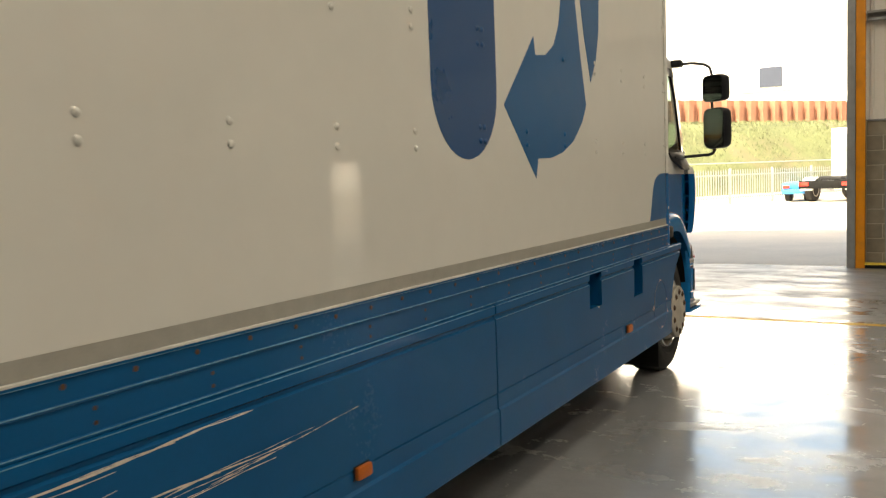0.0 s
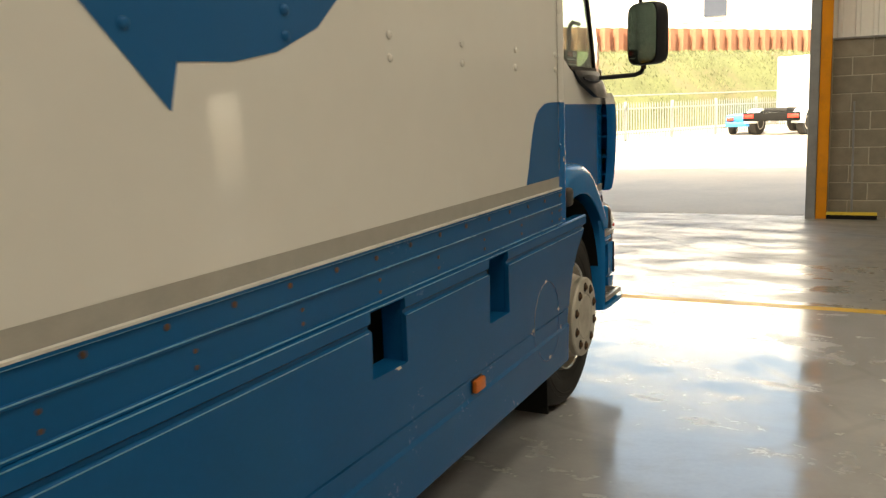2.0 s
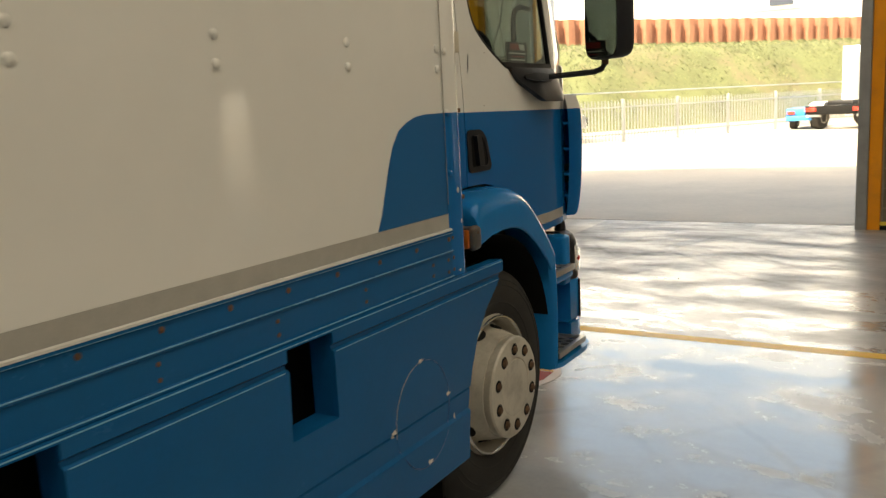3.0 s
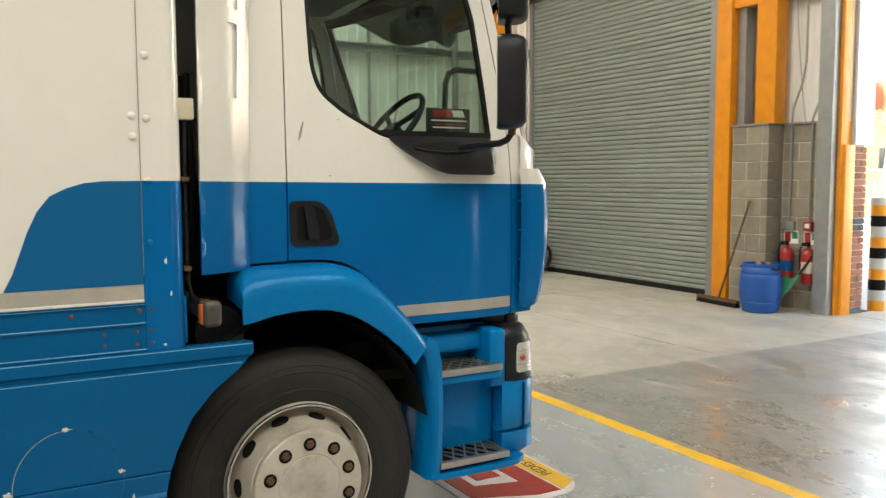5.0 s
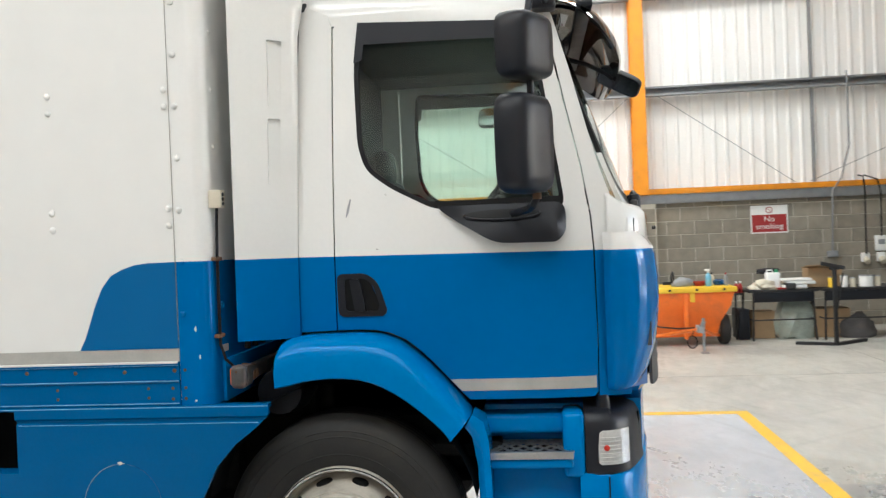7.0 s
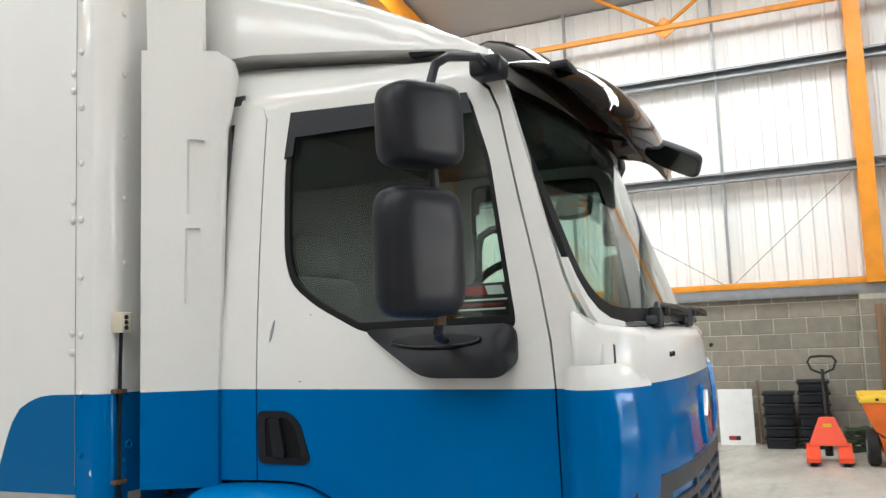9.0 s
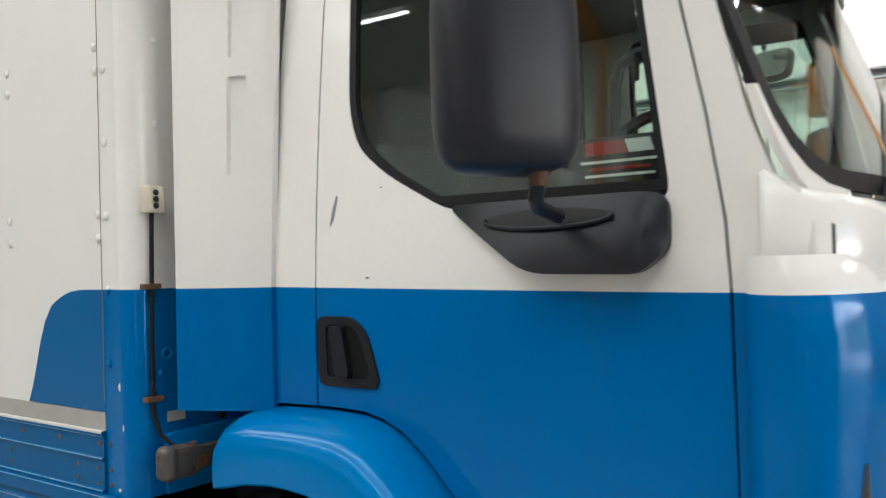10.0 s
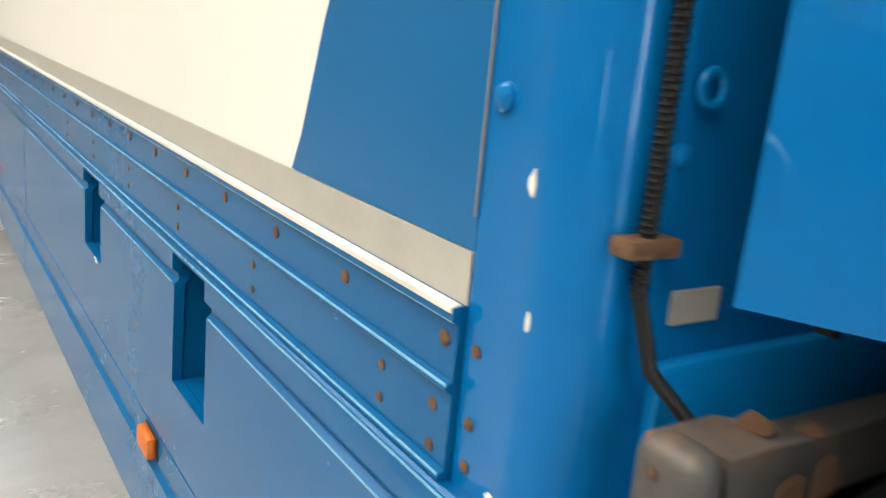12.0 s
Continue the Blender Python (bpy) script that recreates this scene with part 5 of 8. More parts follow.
bm = skin(bmesh.new(), front, [-1, -0.95, -0.85, -0.7, -0.5, -0.25, 0, 0.25, 0.5, 0.7, 0.85, 0.95, 1], list(range(10)), (0, -0.03, 0))
fp = part("front_panel", bm, M_LIVERY, truck, "front panel, white over blue", 50)
FB = rounded([(-0.80, 0.965), (0.80, 0.965), (0.80, 1.275), (-0.80, 1.275)], 0.03)
slits = [rounded([(a, z), (b_, z), (b_, z + 0.03), (a, z + 0.03)], 0.008) for z in (1.02, 1.075, 1.13, 1.185) for a, b_ in ((-0.66, -0.36), (-0.32, -0.02), (0.02, 0.32), (0.36, 0.66))]
grille_fn = lambda u, v, d: (CX + u, 2.052 - 0.09 * abs(u / 0.86) ** 3.5 - 0.018 * (u / 0.86) ** 2 - d, v)
grille = part("grille", sheet(bmesh.new(), FB, slits, grille_fn, 0.012, 0.1), M_GRILLE, fp, "dark grey grille with slots")
part("grille_backing", sheet(bmesh.new(), [(u * 0.98, 1.12 + (v - 1.12) * 0.95) for u, v in FB], [], lambda u, v, d: grille_fn(u, v, d + 0.013), 0.004, 0.1), M_DARK, grille)
diamond = [(CX - 0.062, 1.40), (CX, 1.305), (CX + 0.062, 1.40), (CX, 1.495)]
dia_in = [(CX - 0.028, 1.40), (CX, 1.357), (CX + 0.028, 1.40), (CX, 1.443)]
part("badge", plate(diamond, 2.062, 0.010, [dia_in], "y"), M_CHROME, fp, "chrome diamond shape")
part("badge_plate", plate(rounded([(CX - 0.09, 1.40), (CX - 0.04, 1.285), (CX + 0.04, 1.285), (CX + 0.09, 1.40), (CX + 0.05, 1.515), (CX - 0.05, 1.515)], 0.03), 2.052, 0.014, (), "y"), M_BLUE, fp)
for s in (-0.62, -0.56, 0.56, 0.62):
    part("bolt", lathe(bmesh.new(), [(0.009, 0.0), (0.009, 0.006), (0.005, 0.009)], (CX + s, 2.02, 1.66), "Y", 10), M_SEAL, fp)


FOIL_Z = [0.985, 0.997, 1.02, 1.06, 1.15, 1.25, 1.35, 1.45, 1.54, 1.58, 1.605, 1.61, 1.645]
FOIL_IN = [0.105, 0.078, 0.062, 0.045, 0.022, 0.008, 0.0, 0.0, 0.007, 0.016, 0.03, 0.034, 0.062]


def foil_ring(z):
    """Plan of the corner foil at one height: from its rear edge round to the front, drawn in towards its ends."""
    e = float(np.interp(z, FOIL_Z, FOIL_IN))
    plan = [(-0.222, 1.772), (-0.205, 1.795), (-0.200, 1.838), (-0.216, 1.888), (-0.268, 1.935), (-0.345, 1.978), (-0.43, 2.004)]
    return [(x - e * 0.35, y - e * (y - 1.772) / 0.206) for x, y in plan]


for fn in (lambda p: p, mirrored):
    b = bmesh.new()
    outer = []
    for z in FOIL_Z:
        outer.append([Vector(fn((x, y, z))) for x, y in foil_ring(z)])
    vs_o = [[b.verts.new(p) for p in r] for r in outer]
    vs_i = [[b.verts.new(p + Vector(((CX - p.x) * 0.02, -0.015, 0))) for p in r] for r in outer]
    for i in range(len(FOIL_Z) - 1):
        for j in range(6):
            b.faces.new((vs_o[i][j], vs_o[i][j + 1], vs_o[i + 1][j + 1], vs_o[i + 1][j]))
            b.faces.new((vs_i[i][j], vs_i[i + 1][j], vs_i[i + 1][j + 1], vs_i[i][j + 1]))
        for j in (0, 6):
            b.faces.new((vs_o[i][j], vs_i[i][j], vs_i[i + 1][j], vs_o[i + 1][j]))
    for i in (0, len(FOIL_Z) - 1):
        for j in range(6):
            b.faces.new((vs_o[i][j], vs_o[i][j + 1], vs_i[i][j + 1], vs_i[i][j]))
    foil = part("corner_foil", b, M_LIVERY, truck, "bulging blue corner air foil", 50)
    for z in (1.10, 1.22, 1.36, 1.50):
        pts = [fn(p) for p in ((-0.28, 1.765, z), (-0.245, 1.765, z), (-0.24, 1.86, z + 0.01), (-0.30, 1.86, z + 0.01))]
        lo = [Vector(p) + Vector((0, 0, -0.012)) for p in pts]
        part("vane", loft(bmesh.new(), [[Vector(p) for p in pts], lo]), M_BLUE, foil)
    b = bmesh.new()
    cx_ = [fn((-0.30, 1.78, 1.0)), fn((-0.30, 1.84, 1.0)), fn((-0.42, 1.94, 1.0)), fn((-0.45, 1.78, 1.0))]
    loft(b, [[Vector((p[0], p[1], z)) for p in cx_] for z in (0.98, 1.6)])
    # a darker blue than the foil puts the slot's shade into the colour
    part("foil_backing", b, M_NAVY, foil)

# rounded cowl corners between the pillars and the front panel
COWL = [(-0.285, 1.79, 1.83), (-0.298, 1.832, 1.795), (-0.325, 1.880, 1.772), (-0.37, 1.924, 1.762), (-0.43, 1.952, 1.757), (-0.50, 1.966, 1.752)]
for fn in (lambda p: Vector(p), mirrored):
    b = skin(bmesh.new(), lambda u, v, fn=fn: fn((COWL[u][0] + (0.0 if v < 3 else (-0.03, -0.045)[v - 3]), COWL[u][1] - (0.0 if v < 3 else (0.012, 0.03)[v - 3]),
                                                  (1.50, 1.62, COWL[u][2] - 0.03, COWL[u][2] - 0.004, COWL[u][2])[v])), list(range(6)), list(range(5)), fn((0, -0.012, -0.006)) - fn((0, 0, 0)))
    part("cowl_corner", b, M_LIVERY, truck, "rounded white cowl corner", 60)

# scuttle, wipers
bm = skin(bmesh.new(), lambda u, v: (CX - u * 0.90, 1.80 + 0.10 * (1 - u * u) + 0.07 * v, 1.755 + 0.005 * v), U, [0, 0.5, 1.0], (0, 0, -0.04))
part("scuttle", bm, M_BLACK, truck, "black scuttle under the windscreen")
for wx, tx in ((-0.78, -1.5), (-1.55, -2.1)):
    b = bmesh.new()
    tube(b, [(wx, 1.955, 1.76), (wx, 1.965, 1.815), (wx - 0.05, 1.955, 1.835), (wx - 0.35, 1.975, 1.83), (tx + 0.1, 1.985, 1.82)], 0.011, 8)
    wiper = part("wiper", b, M_BLACK, truck, "black wiper arm")
    b = bmesh.new()
    bx(b, tx - 0.15, 1.955, 1.80, wx - 0.12, 1.972, 1.825, r=0.003)
    part("blade", b, M_SEAL, wiper)
    part("pivot", lathe(bmesh.new(), [(0.030, 1.75), (0.030, 1.80), (0.022, 1.822), (0.008, 1.826)], (wx, 1.955, 0), "Z", 16), M_BLACK, wiper)
    part("linkage", box(wx - 0.30, 1.93, 1.765, wx + 0.06, 1.965, 1.795, r=0.008), M_GRILLE, wiper)
    part("washer_nozzle", box(wx - 0.22, 1.94, 1.795, wx - 0.17, 1.975, 1.83, r=0.008), M_BLACK, wiper)

# entry steps, bumper, lamps
b = bmesh.new()
edge = [(1.19, 0.915), (1.235, 0.885), (1.255, 0.80), (1.262, 0.6), (1.255, 0.42), (1.245, 0.30)]
rear = [(1.155, 0.86), (1.185, 0.82), (1.205, 0.70), (1.21, 0.5), (1.20, 0.36), (1.185, 0.275)]
rings = []
for (ay, az), (by_, bz) in zip(edge, rear):
    rings.append([(-0.30, by_, bz), (-0.14, by_, bz), (-0.115, (ay + by_) / 2, (az + bz) / 2), (-0.125, ay, az), (-0.30, ay, az)])
loft(b, rings)
steps = part("step_panel", b, M_BLUE, truck, "blue moulded entry step unit", 50)
part("step_sill", box(-0.62, 1.20, 0.79, -0.30, 1.60, 0.876, r=0.02, seg=3), M_BLUE, steps)
part("step_back", box(-0.60, 1.22, 0.30, -0.42, 1.70, 0.90, r=0.01), M_BLUE, steps)
part("step_lip", box(-0.42, 1.225, 0.675, -0.172, 1.60, 0.716, r=0.012, seg=3), M_BLUE, steps)
part("step_riser", box(-0.48, 1.22, 0.33, -0.30, 1.64, 0.712, r=0.02, seg=3), M_BLUE, steps)
part("step_cheek", box(-0.40, 1.560, 0.625, -0.203, 1.650, 0.90, r=0.022, seg=3), M_BLUE, steps)
b = bmesh.new()
pts = [(-0.45, 1.20), (-0.125, 1.20), (-0.105, 1.25), (-0.10, 1.56), (-0.115, 1.66), (-0.16, 1.72), (-0.45, 1.72)]
loft(b, [[(x, y, z) for x, y in pts] for z in (0.275, 0.285, 0.30)])
part("lower_step", b, M_BLUE, steps)
for x0, x1, y0, y1, z in ((-0.40, -0.165, 1.242, 1.60, 0.745), (-0.42, -0.118, 1.245, 1.61, 0.345)):
    b = bmesh.new()
    fr = 0.012
    for a in ((x0, y0, x1, y0 + fr), (x0, y1 - fr, x1, y1), (x0, y0, x0 + fr, y1)):
        bx(b, a[0], a[1], z - 0.02, a[2], a[3], z)
    n = 6
    for i in range(n):
        ya = y0 + (y1 - y0) * (i + 0.5) / n
        for dy in (-1, 1):
            xa, xb = x0 + 0.01, x1 - 0.02
            p, q = Vector((xa, ya - dy * 0.075, z - 0.006)), Vector((xb, ya + dy * 0.075, z - 0.006))
            p.y, q.y = min(max(p.y, y0), y1), min(max(q.y, y0), y1)
            w = Vector((0, 0.005, 0))
            loft(b, [[p - w, p + w, p + w + Vector((0, 0, 0.006)), p - w + Vector((0, 0, 0.006))], [q - w, q + w, q + w + Vector((0, 0, 0.006)), q - w + Vector((0, 0, 0.006))]])
    part("step_tread", b, M_ALU, steps, "expanded metal step tread")
    part("nosing", box(x1 - 0.022, y0, z - 0.028, x1 + 0.004, y1, z + 0.002, r=0.003), M_ALU, steps, "bright step nosing")
    # dark plate under the lattice stands in for the shade below it
    part("tread_well", box(x0, y0, z - 0.034, x1 - 0.02, y1, z - 0.026), M_DARK, steps)

BP = [(-0.205, 1.625), (-0.20, 1.70), (-0.205, 1.755), (-0.225, 1.80), (-0.265, 1.84), (-0.34, 1.877), (-0.50, 1.927), (-0.9, 1.985), (CX, 2.005)]
bp_full = BP + [(2 * CX - x, y) for x, y in BP[-2::-1]]
back = [(2 * CX + 0.45, 1.66), (-0.45, 1.66)]


def bumper_rings(zs_, inset):
    return [[(x - (i if x > CX else -i) * 0.5, y - i, z) for x, y in bp_full] + [(x, y, z) for x, y in back] for z, i in zip(zs_, inset)]


b = loft(bmesh.new(), bumper_rings((0.29, 0.31, 0.40), (0.03, 0.0, 0.0)))
part("bumper_lip", b, M_BLUE, truck, "blue lower bumper lip", 50)
b = loft(bmesh.new(), bumper_rings((0.41, 0.425, 0.63, 0.645), (0.02, 0.0, 0.0, 0.015)))
bumper = part("bumper", b, M_BLUE, truck, "blue front bumper", 50)
for sx in (1, -1):
    cx_ = -0.206 if sx == 1 else 2 * CX + 0.206
    part("joint", box(cx_ - 0.012, 1.742, 0.415, cx_ + 0.012, 1.747, 0.632), M_SEAL, bumper)
mid = [p for p in bp_full if abs(p[0] - CX) < 0.8]
b = bmesh.new()
loft(b, [[(x, y - 0.01, z) for x, y in mid] + [(mid[-1][0], 1.7, z), (mid[0][0], 1.7, z)] for z in (0.65, 0.86, 0.90)])
part("bumper_centre", b, M_BLUE, bumper)
for s, fn in ((1, lambda p: p), (-1, mirrored)):
    cr = [(-0.21, 1.652), (-0.20, 1.70), (-0.207, 1.757), (-0.229, 1.802), (-0.268, 1.838), (-0.345, 1.872), (-0.50, 1.92), (-0.50, 1.66)]
    b = bmesh.new()
    rr = []
    for z, i in ((0.636, 0.012), (0.645, 0.0), (0.655, 0.0), (0.675, 0.004), (0.80, 0.006), (0.85, 0.014), (0.885, 0.035), (0.905, 0.08)):
        rr.append([Vector(fn((x - i * (0.8 if k < 5 else 0), y - (i if k in (3, 4, 5, 6) else 0), z))) for k, (x, y) in enumerate(cr)])
    loft(b, rr)
    lampu = part("headlamp_unit", b, M_BLACK, truck, "black headlamp housing", 50)
    b = bmesh.new()
    lr = []
    for z, a0, a1 in ((0.682, 1.712, 0.0), (0.690, 1.703, 0.0), (0.755, 1.702, 0.004), (0.812, 1.708, 0.007), (0.822, 1.722, 0.009)):
        path_ = [(-0.197, a0), (-0.199, 1.745), (-0.207, 1.772), (-0.221, 1.797), (-0.243, 1.818), (-0.268, 1.834)]
        lr.append([Vector(fn((x - a1, y + 0.003, z))) for x, y in path_] + [Vector(fn((x - 0.03 - a1, y - 0.01, z))) for x, y in path_[::-1]])
    loft(b, lr)
    part("lamp_lens", b, M_LENS, lampu, "clear ribbed lamp lens", 50)
    b = bmesh.new()
    for k in range(7):
        zz = 0.695 + 0.0165 * k
        y0 = 1.708
        pts = [Vector(fn(p)) for p in ((-0.195, y0 + 0.004, zz), (-0.197, 1.748, zz), (-0.205, 1.775, zz), (-0.220, 1.80, zz))]
        tube(b, pts, 0.0025, 5)
    part("lens_rib", b, M_LENS, lampu)
    bulb = Vector(fn((-0.196, 1.738, 0.752)))
    b = bmesh.new()
    lathe(b, [(0.013, -0.004), (0.012, 0.003), (0.004, 0.006)], bulb, "X", 14)
    part("bulb", b, M_REDLENS, lampu, "orange-red bulb")
    b = bmesh.new()
    lathe(b, [(0.034, 0.88), (0.030, 0.93), (0.026, 0.958), (0.01, 0.96)], fn((-0.30, 1.735, 0)), "Z", 16)
    part("bumper_stop", b, M_BLACK, lampu)

# mirrors
def mirror_head(cx, cy, cz, w, h, depth, turn, parent):
    """A rounded housing, domed at its back, with the mirror in its rim."""
    b = bmesh.new()
    rings = []
    N = 28
    for k, (sc, dy) in enumerate(((0.97, 0.0), (1.0, 0.012), (1.0, 0.35 * depth), (0.97, 0.65 * depth), (0.90, 0.85 * depth), (0.74, 0.97 * depth), (0.4, depth))):
        ring = []
        for i in range(N):
            a = 2 * math.pi * (i + 0.5) / N
            ex = math.copysign(abs(math.cos(a)) ** 0.42, math.cos(a))
            ez = math.copysign(abs(math.sin(a)) ** 0.36, math.sin(a))
            ring.append((ex * w / 2 * sc, dy, ez * h / 2 * (sc if k < 3 else 1 - (1 - sc) * 0.55)))
        rings.append(ring)
    loft(b, rings)
    hd = part("mirror_head", b, M_BLACK, parent, "black mirror housing", 60)
    b = bmesh.new()
    poly = []
    for i in range(N):
        a = 2 * math.pi * (i + 0.5) / N
        poly.append((math.copysign(abs(math.cos(a)) ** 0.42, math.cos(a)) * w * 0.46, math.copysign(abs(math.sin(a)) ** 0.36, math.sin(a)) * h * 0.47))
    sheet(b, poly, [], lambda u, v, d: (u, -0.002 + d, v), 0.001, 5.0)
    part("mirror_glass", b, M_MIRROR, hd, "mirror glass")
    hd.matrix_basis = pose(cx, cy, cz, 0, 0, turn)
    return hd


for s in (1, -1):
    X = lambda v, s=s: v if s == 1 else 2 * CX - v
    b = bmesh.new()
    tube(b, [(X(-0.30), 1.55, 2.625), (X(-0.15), 1.56, 2.63), (X(-0.02), 1.51, 2.60), (X(0.03), 1.49, 2.565), (X(0.05), 1.48, 2.5), (X(0.05), 1.48, 2.25), (X(0.068), 1.49, 1.84), (X(0.068), 1.49, 1.79), (X(0.055), 1.475, 1.762), (X(0.02), 1.46, 1.748), (X(-0.19), 1.39, 1.738)], 0.0145, 10)
    frame_ = part("mirror_arm", b, M_BLACK, truck, "black tubular mirror arm")
    b = bmesh.new()
    bx(b, min(X(-0.34), X(-0.24)), 1.49, 2.60, max(X(-0.34), X(-0.24)), 1.60, 2.67, r=0.015, seg=3)
    part("arm_mount", b, M_BLACK, frame_)
    b = bmesh.new()
    cyl(b, (X(0.068), 1.49, 1.782), (X(0.068), 1.49, 1.852), 0.0175, n=14)
    part("arm_stub", b, M_RUST, frame_, "rusty mirror arm stub")
    t = -32 if s == 1 else 32
    mirror_head(X(0.078), 1.408, 1.993, 0.262, 0.38, 0.125, t, frame_)
    mirror_head(X(0.066), 1.42, 2.365, 0.258, 0.25, 0.125, t, frame_)
b = bmesh.new()
tube(b, [(-1.40, 1.62, 2.64), (-1.40, 1.80, 2.58), (-1.42, 1.90, 2.53), (-1.42, 1.94, 2.495)], 0.013, 8)
kerb = part("mirror_arm", b, M_BLACK, truck, "black front mirror arm")
hd = mirror_head(-1.42, 1.965, 2.475, 0.25, 0.115, 0.05, 0, kerb)
gy = Vector((-0.72, 0.40, 0.55)).normalized()
gx = (Vector((0.25, 0.9, -0.62)) - gy * Vector((0.25, 0.9, -0.62)).dot(gy)).normalized()
hd.matrix_basis = Matrix.Translation((-1.42, 1.965, 2.475)) @ Matrix((gx, gy, gx.cross(gy))).transposed().to_4x4()
b = bmesh.new()
tube(b, [(-2.27, 1.30, 2.64), (-2.40, 1.25, 2.62), (-2.50, 1.22, 2.56)], 0.012, 8)
kerb = part("mirror_arm", b, M_BLACK, truck, "black kerb mirror arm")
hd = mirror_head(-2.52, 1.22, 2.50, 0.24, 0.14, 0.06, 0, kerb)
hd.matrix_basis = pose(-2.52, 1.22, 2.49, -20, 0, 70)
b = bmesh.new()
tube(b, [(-0.385, 1.60, 2.10), (-0.39, 1.49, 2.105), (-0.395, 1.45, 2.085), (-0.40, 1.435, 2.04), (-0.40, 1.43, 1.84)], 0.014, 8)
part("grab_handle", b, M_BLACK, truck, "black grab handle inside the pillar")

# cabin
b = bmesh.new()
pr = [(1.40, 1.25), (1.40, 1.50), (1.44, 1.66), (1.50, 1.72), (1.70, 1.745), (1.86, 1.745), (1.90, 1.70), (1.90, 1.25)]
loft(b, [[(x, y, z) for y, z in pr] for x in (-2.16, -1.2, -0.34)])
dash = part("dashboard", b, M_CABIN, truck, "dark grey dashboard", 50)
part("instrument_hood", box(-0.95, 1.36, 1.70, -0.45, 1.60, 1.82, r=0.03, seg=3), M_CABIN, dash)
b = bmesh.new()
ringp = []
tilt = Matrix.Rotation(radians(52), 4, "X")
for i in range(40):
    a = 2 * math.pi * i / 40
    ringp.append(Vector((-0.70, 1.30, 1.84)) + tilt @ Vector((0.215 * math.cos(a), 0.215 * math.sin(a), 0)))
tube(b, ringp, 0.015, 10, True)
for a in (30, 150, 270):
    tube(b, [Vector((-0.70, 1.30, 1.84)), Vector((-0.70, 1.30, 1.84)) + tilt @ Vector((0.215 * math.cos(radians(a)), 0.215 * math.sin(radians(a)), 0))], 0.014, 8)
cyl(b, (-0.70, 1.29, 1.85), (-0.70, 1.42, 1.68), 0.05, 0.04)
part("steering_wheel", b, M_BLACK, truck, "black steering wheel")
for sx in (-0.72, -1.78):
    seat = part("seat", box(sx - 0.25, 0.66, 1.42, sx + 0.25, 1.16, 1.56, r=0.05, seg=3), M_CABIN, truck, "dark grey cab seat")
    b = box(-0.24, -0.07, 0, 0.24, 0.07, 0.52, r=0.06, seg=3)
    br = part("backrest", b, M_CABIN, seat)
    br.matrix_basis = pose(sx, 0.66, 1.50, 8, 0, 0)
    b = box(-0.13, -0.05, 0, 0.13, 0.05, 0.2, r=0.045, seg=3)
    hr = part("headrest", b, M_CABIN, seat)
    hr.matrix_basis = pose(sx, 0.585, 2.0, 4, 0, 0)
    part("seat_base", box(sx - 0.2, 0.72, 1.26, sx + 0.2, 1.1, 1.43, r=0.02), M_CABIN, seat)
placard = part("dash_placard", box(-0.40, 1.33, 1.815, -0.385, 1.56, 1.925, r=0.003), M_CARD, truck, "black and red card behind the window")
part("red_patch", plate([(1.36, 1.885), (1.47, 1.885), (1.45, 1.915), (1.36, 1.915)], -0.3835, 0.001), M_RED, placard)
part("white_patch", plate([(1.47, 1.885), (1.53, 1.885), (1.52, 1.915), (1.46, 1.915)], -0.3835, 0.001), M_WHITEP, placard)
for k, (y0, y1) in enumerate(((1.35, 1.54), (1.37, 1.52), (1.36, 1.53))):
    part("text_bar", plate([(y0, 1.865 - 0.016 * k), (y1, 1.865 - 0.016 * k), (y1, 1.871 - 0.016 * k), (y0, 1.871 - 0.016 * k)], -0.3835, 0.001), M_WHITEP if k != 1 else M_RED, placard)
b = bmesh.new()
for k, x in enumerate((-0.8, -0.9)):
    cyl(b, (x, 1.50, 2.44), (x, 1.58, 2.45), 0.03, 0.03)
bx(b, -1.0, 1.38, 2.50, -0.5, 1.52, 2.62, r=0.02)
part("overhead_console", b, M_CABIN, truck)

# ---------------------------------------------------------------- steelwork, shutter and gate
def c_rail(name, p0, p1, parent, depth=0.16, h=0.07, mat=None, label=""):
    """A straight cold-rolled rail from p0 to p1, C-shaped."""
    p0, p1 = Vector(p0), Vector(p1)
    d = (p1 - p0).normalized()
    side = d.cross(Vector((0, 0, 1))).normalized()
    prof = [(0, -h), (depth, -h), (depth, -h + 0.03), (depth - 0.006, -h + 0.03), (depth - 0.006, -h + 0.006), (0.006, -h + 0.006), (0.006, h - 0.006), (depth - 0.006, h - 0.006), (depth - 0.006, h - 0.03),
            (depth, h - 0.03), (depth, h), (0, h)]
    b = loft(bmesh.new(), [[p + side * a + Vector((0, 0, c)) for a, c in prof] for p in (p0, p1)])
    return part(name, b, mat or M_GALV, parent, label)


def i_post(x, y, z0, z1, w, d, turn=0):
    """An upright steel section with two flanges."""
    b = bmesh.new()
    t = 0.012
    bx(b, -w / 2, -d / 2, z0, w / 2, -d / 2 + t, z1, r=0.002, seg=1)
    bx(b, -w / 2, d / 2 - t, z0, w / 2, d / 2, z1, r=0.002, seg=1)
    bx(b, -t / 2, -d / 2 + t, z0, t / 2, d / 2 - t, z1)
    m = pose(x, y, 0, 0, 0, turn)
    for v in b.verts:
        v.co = m @ v.co
    return b


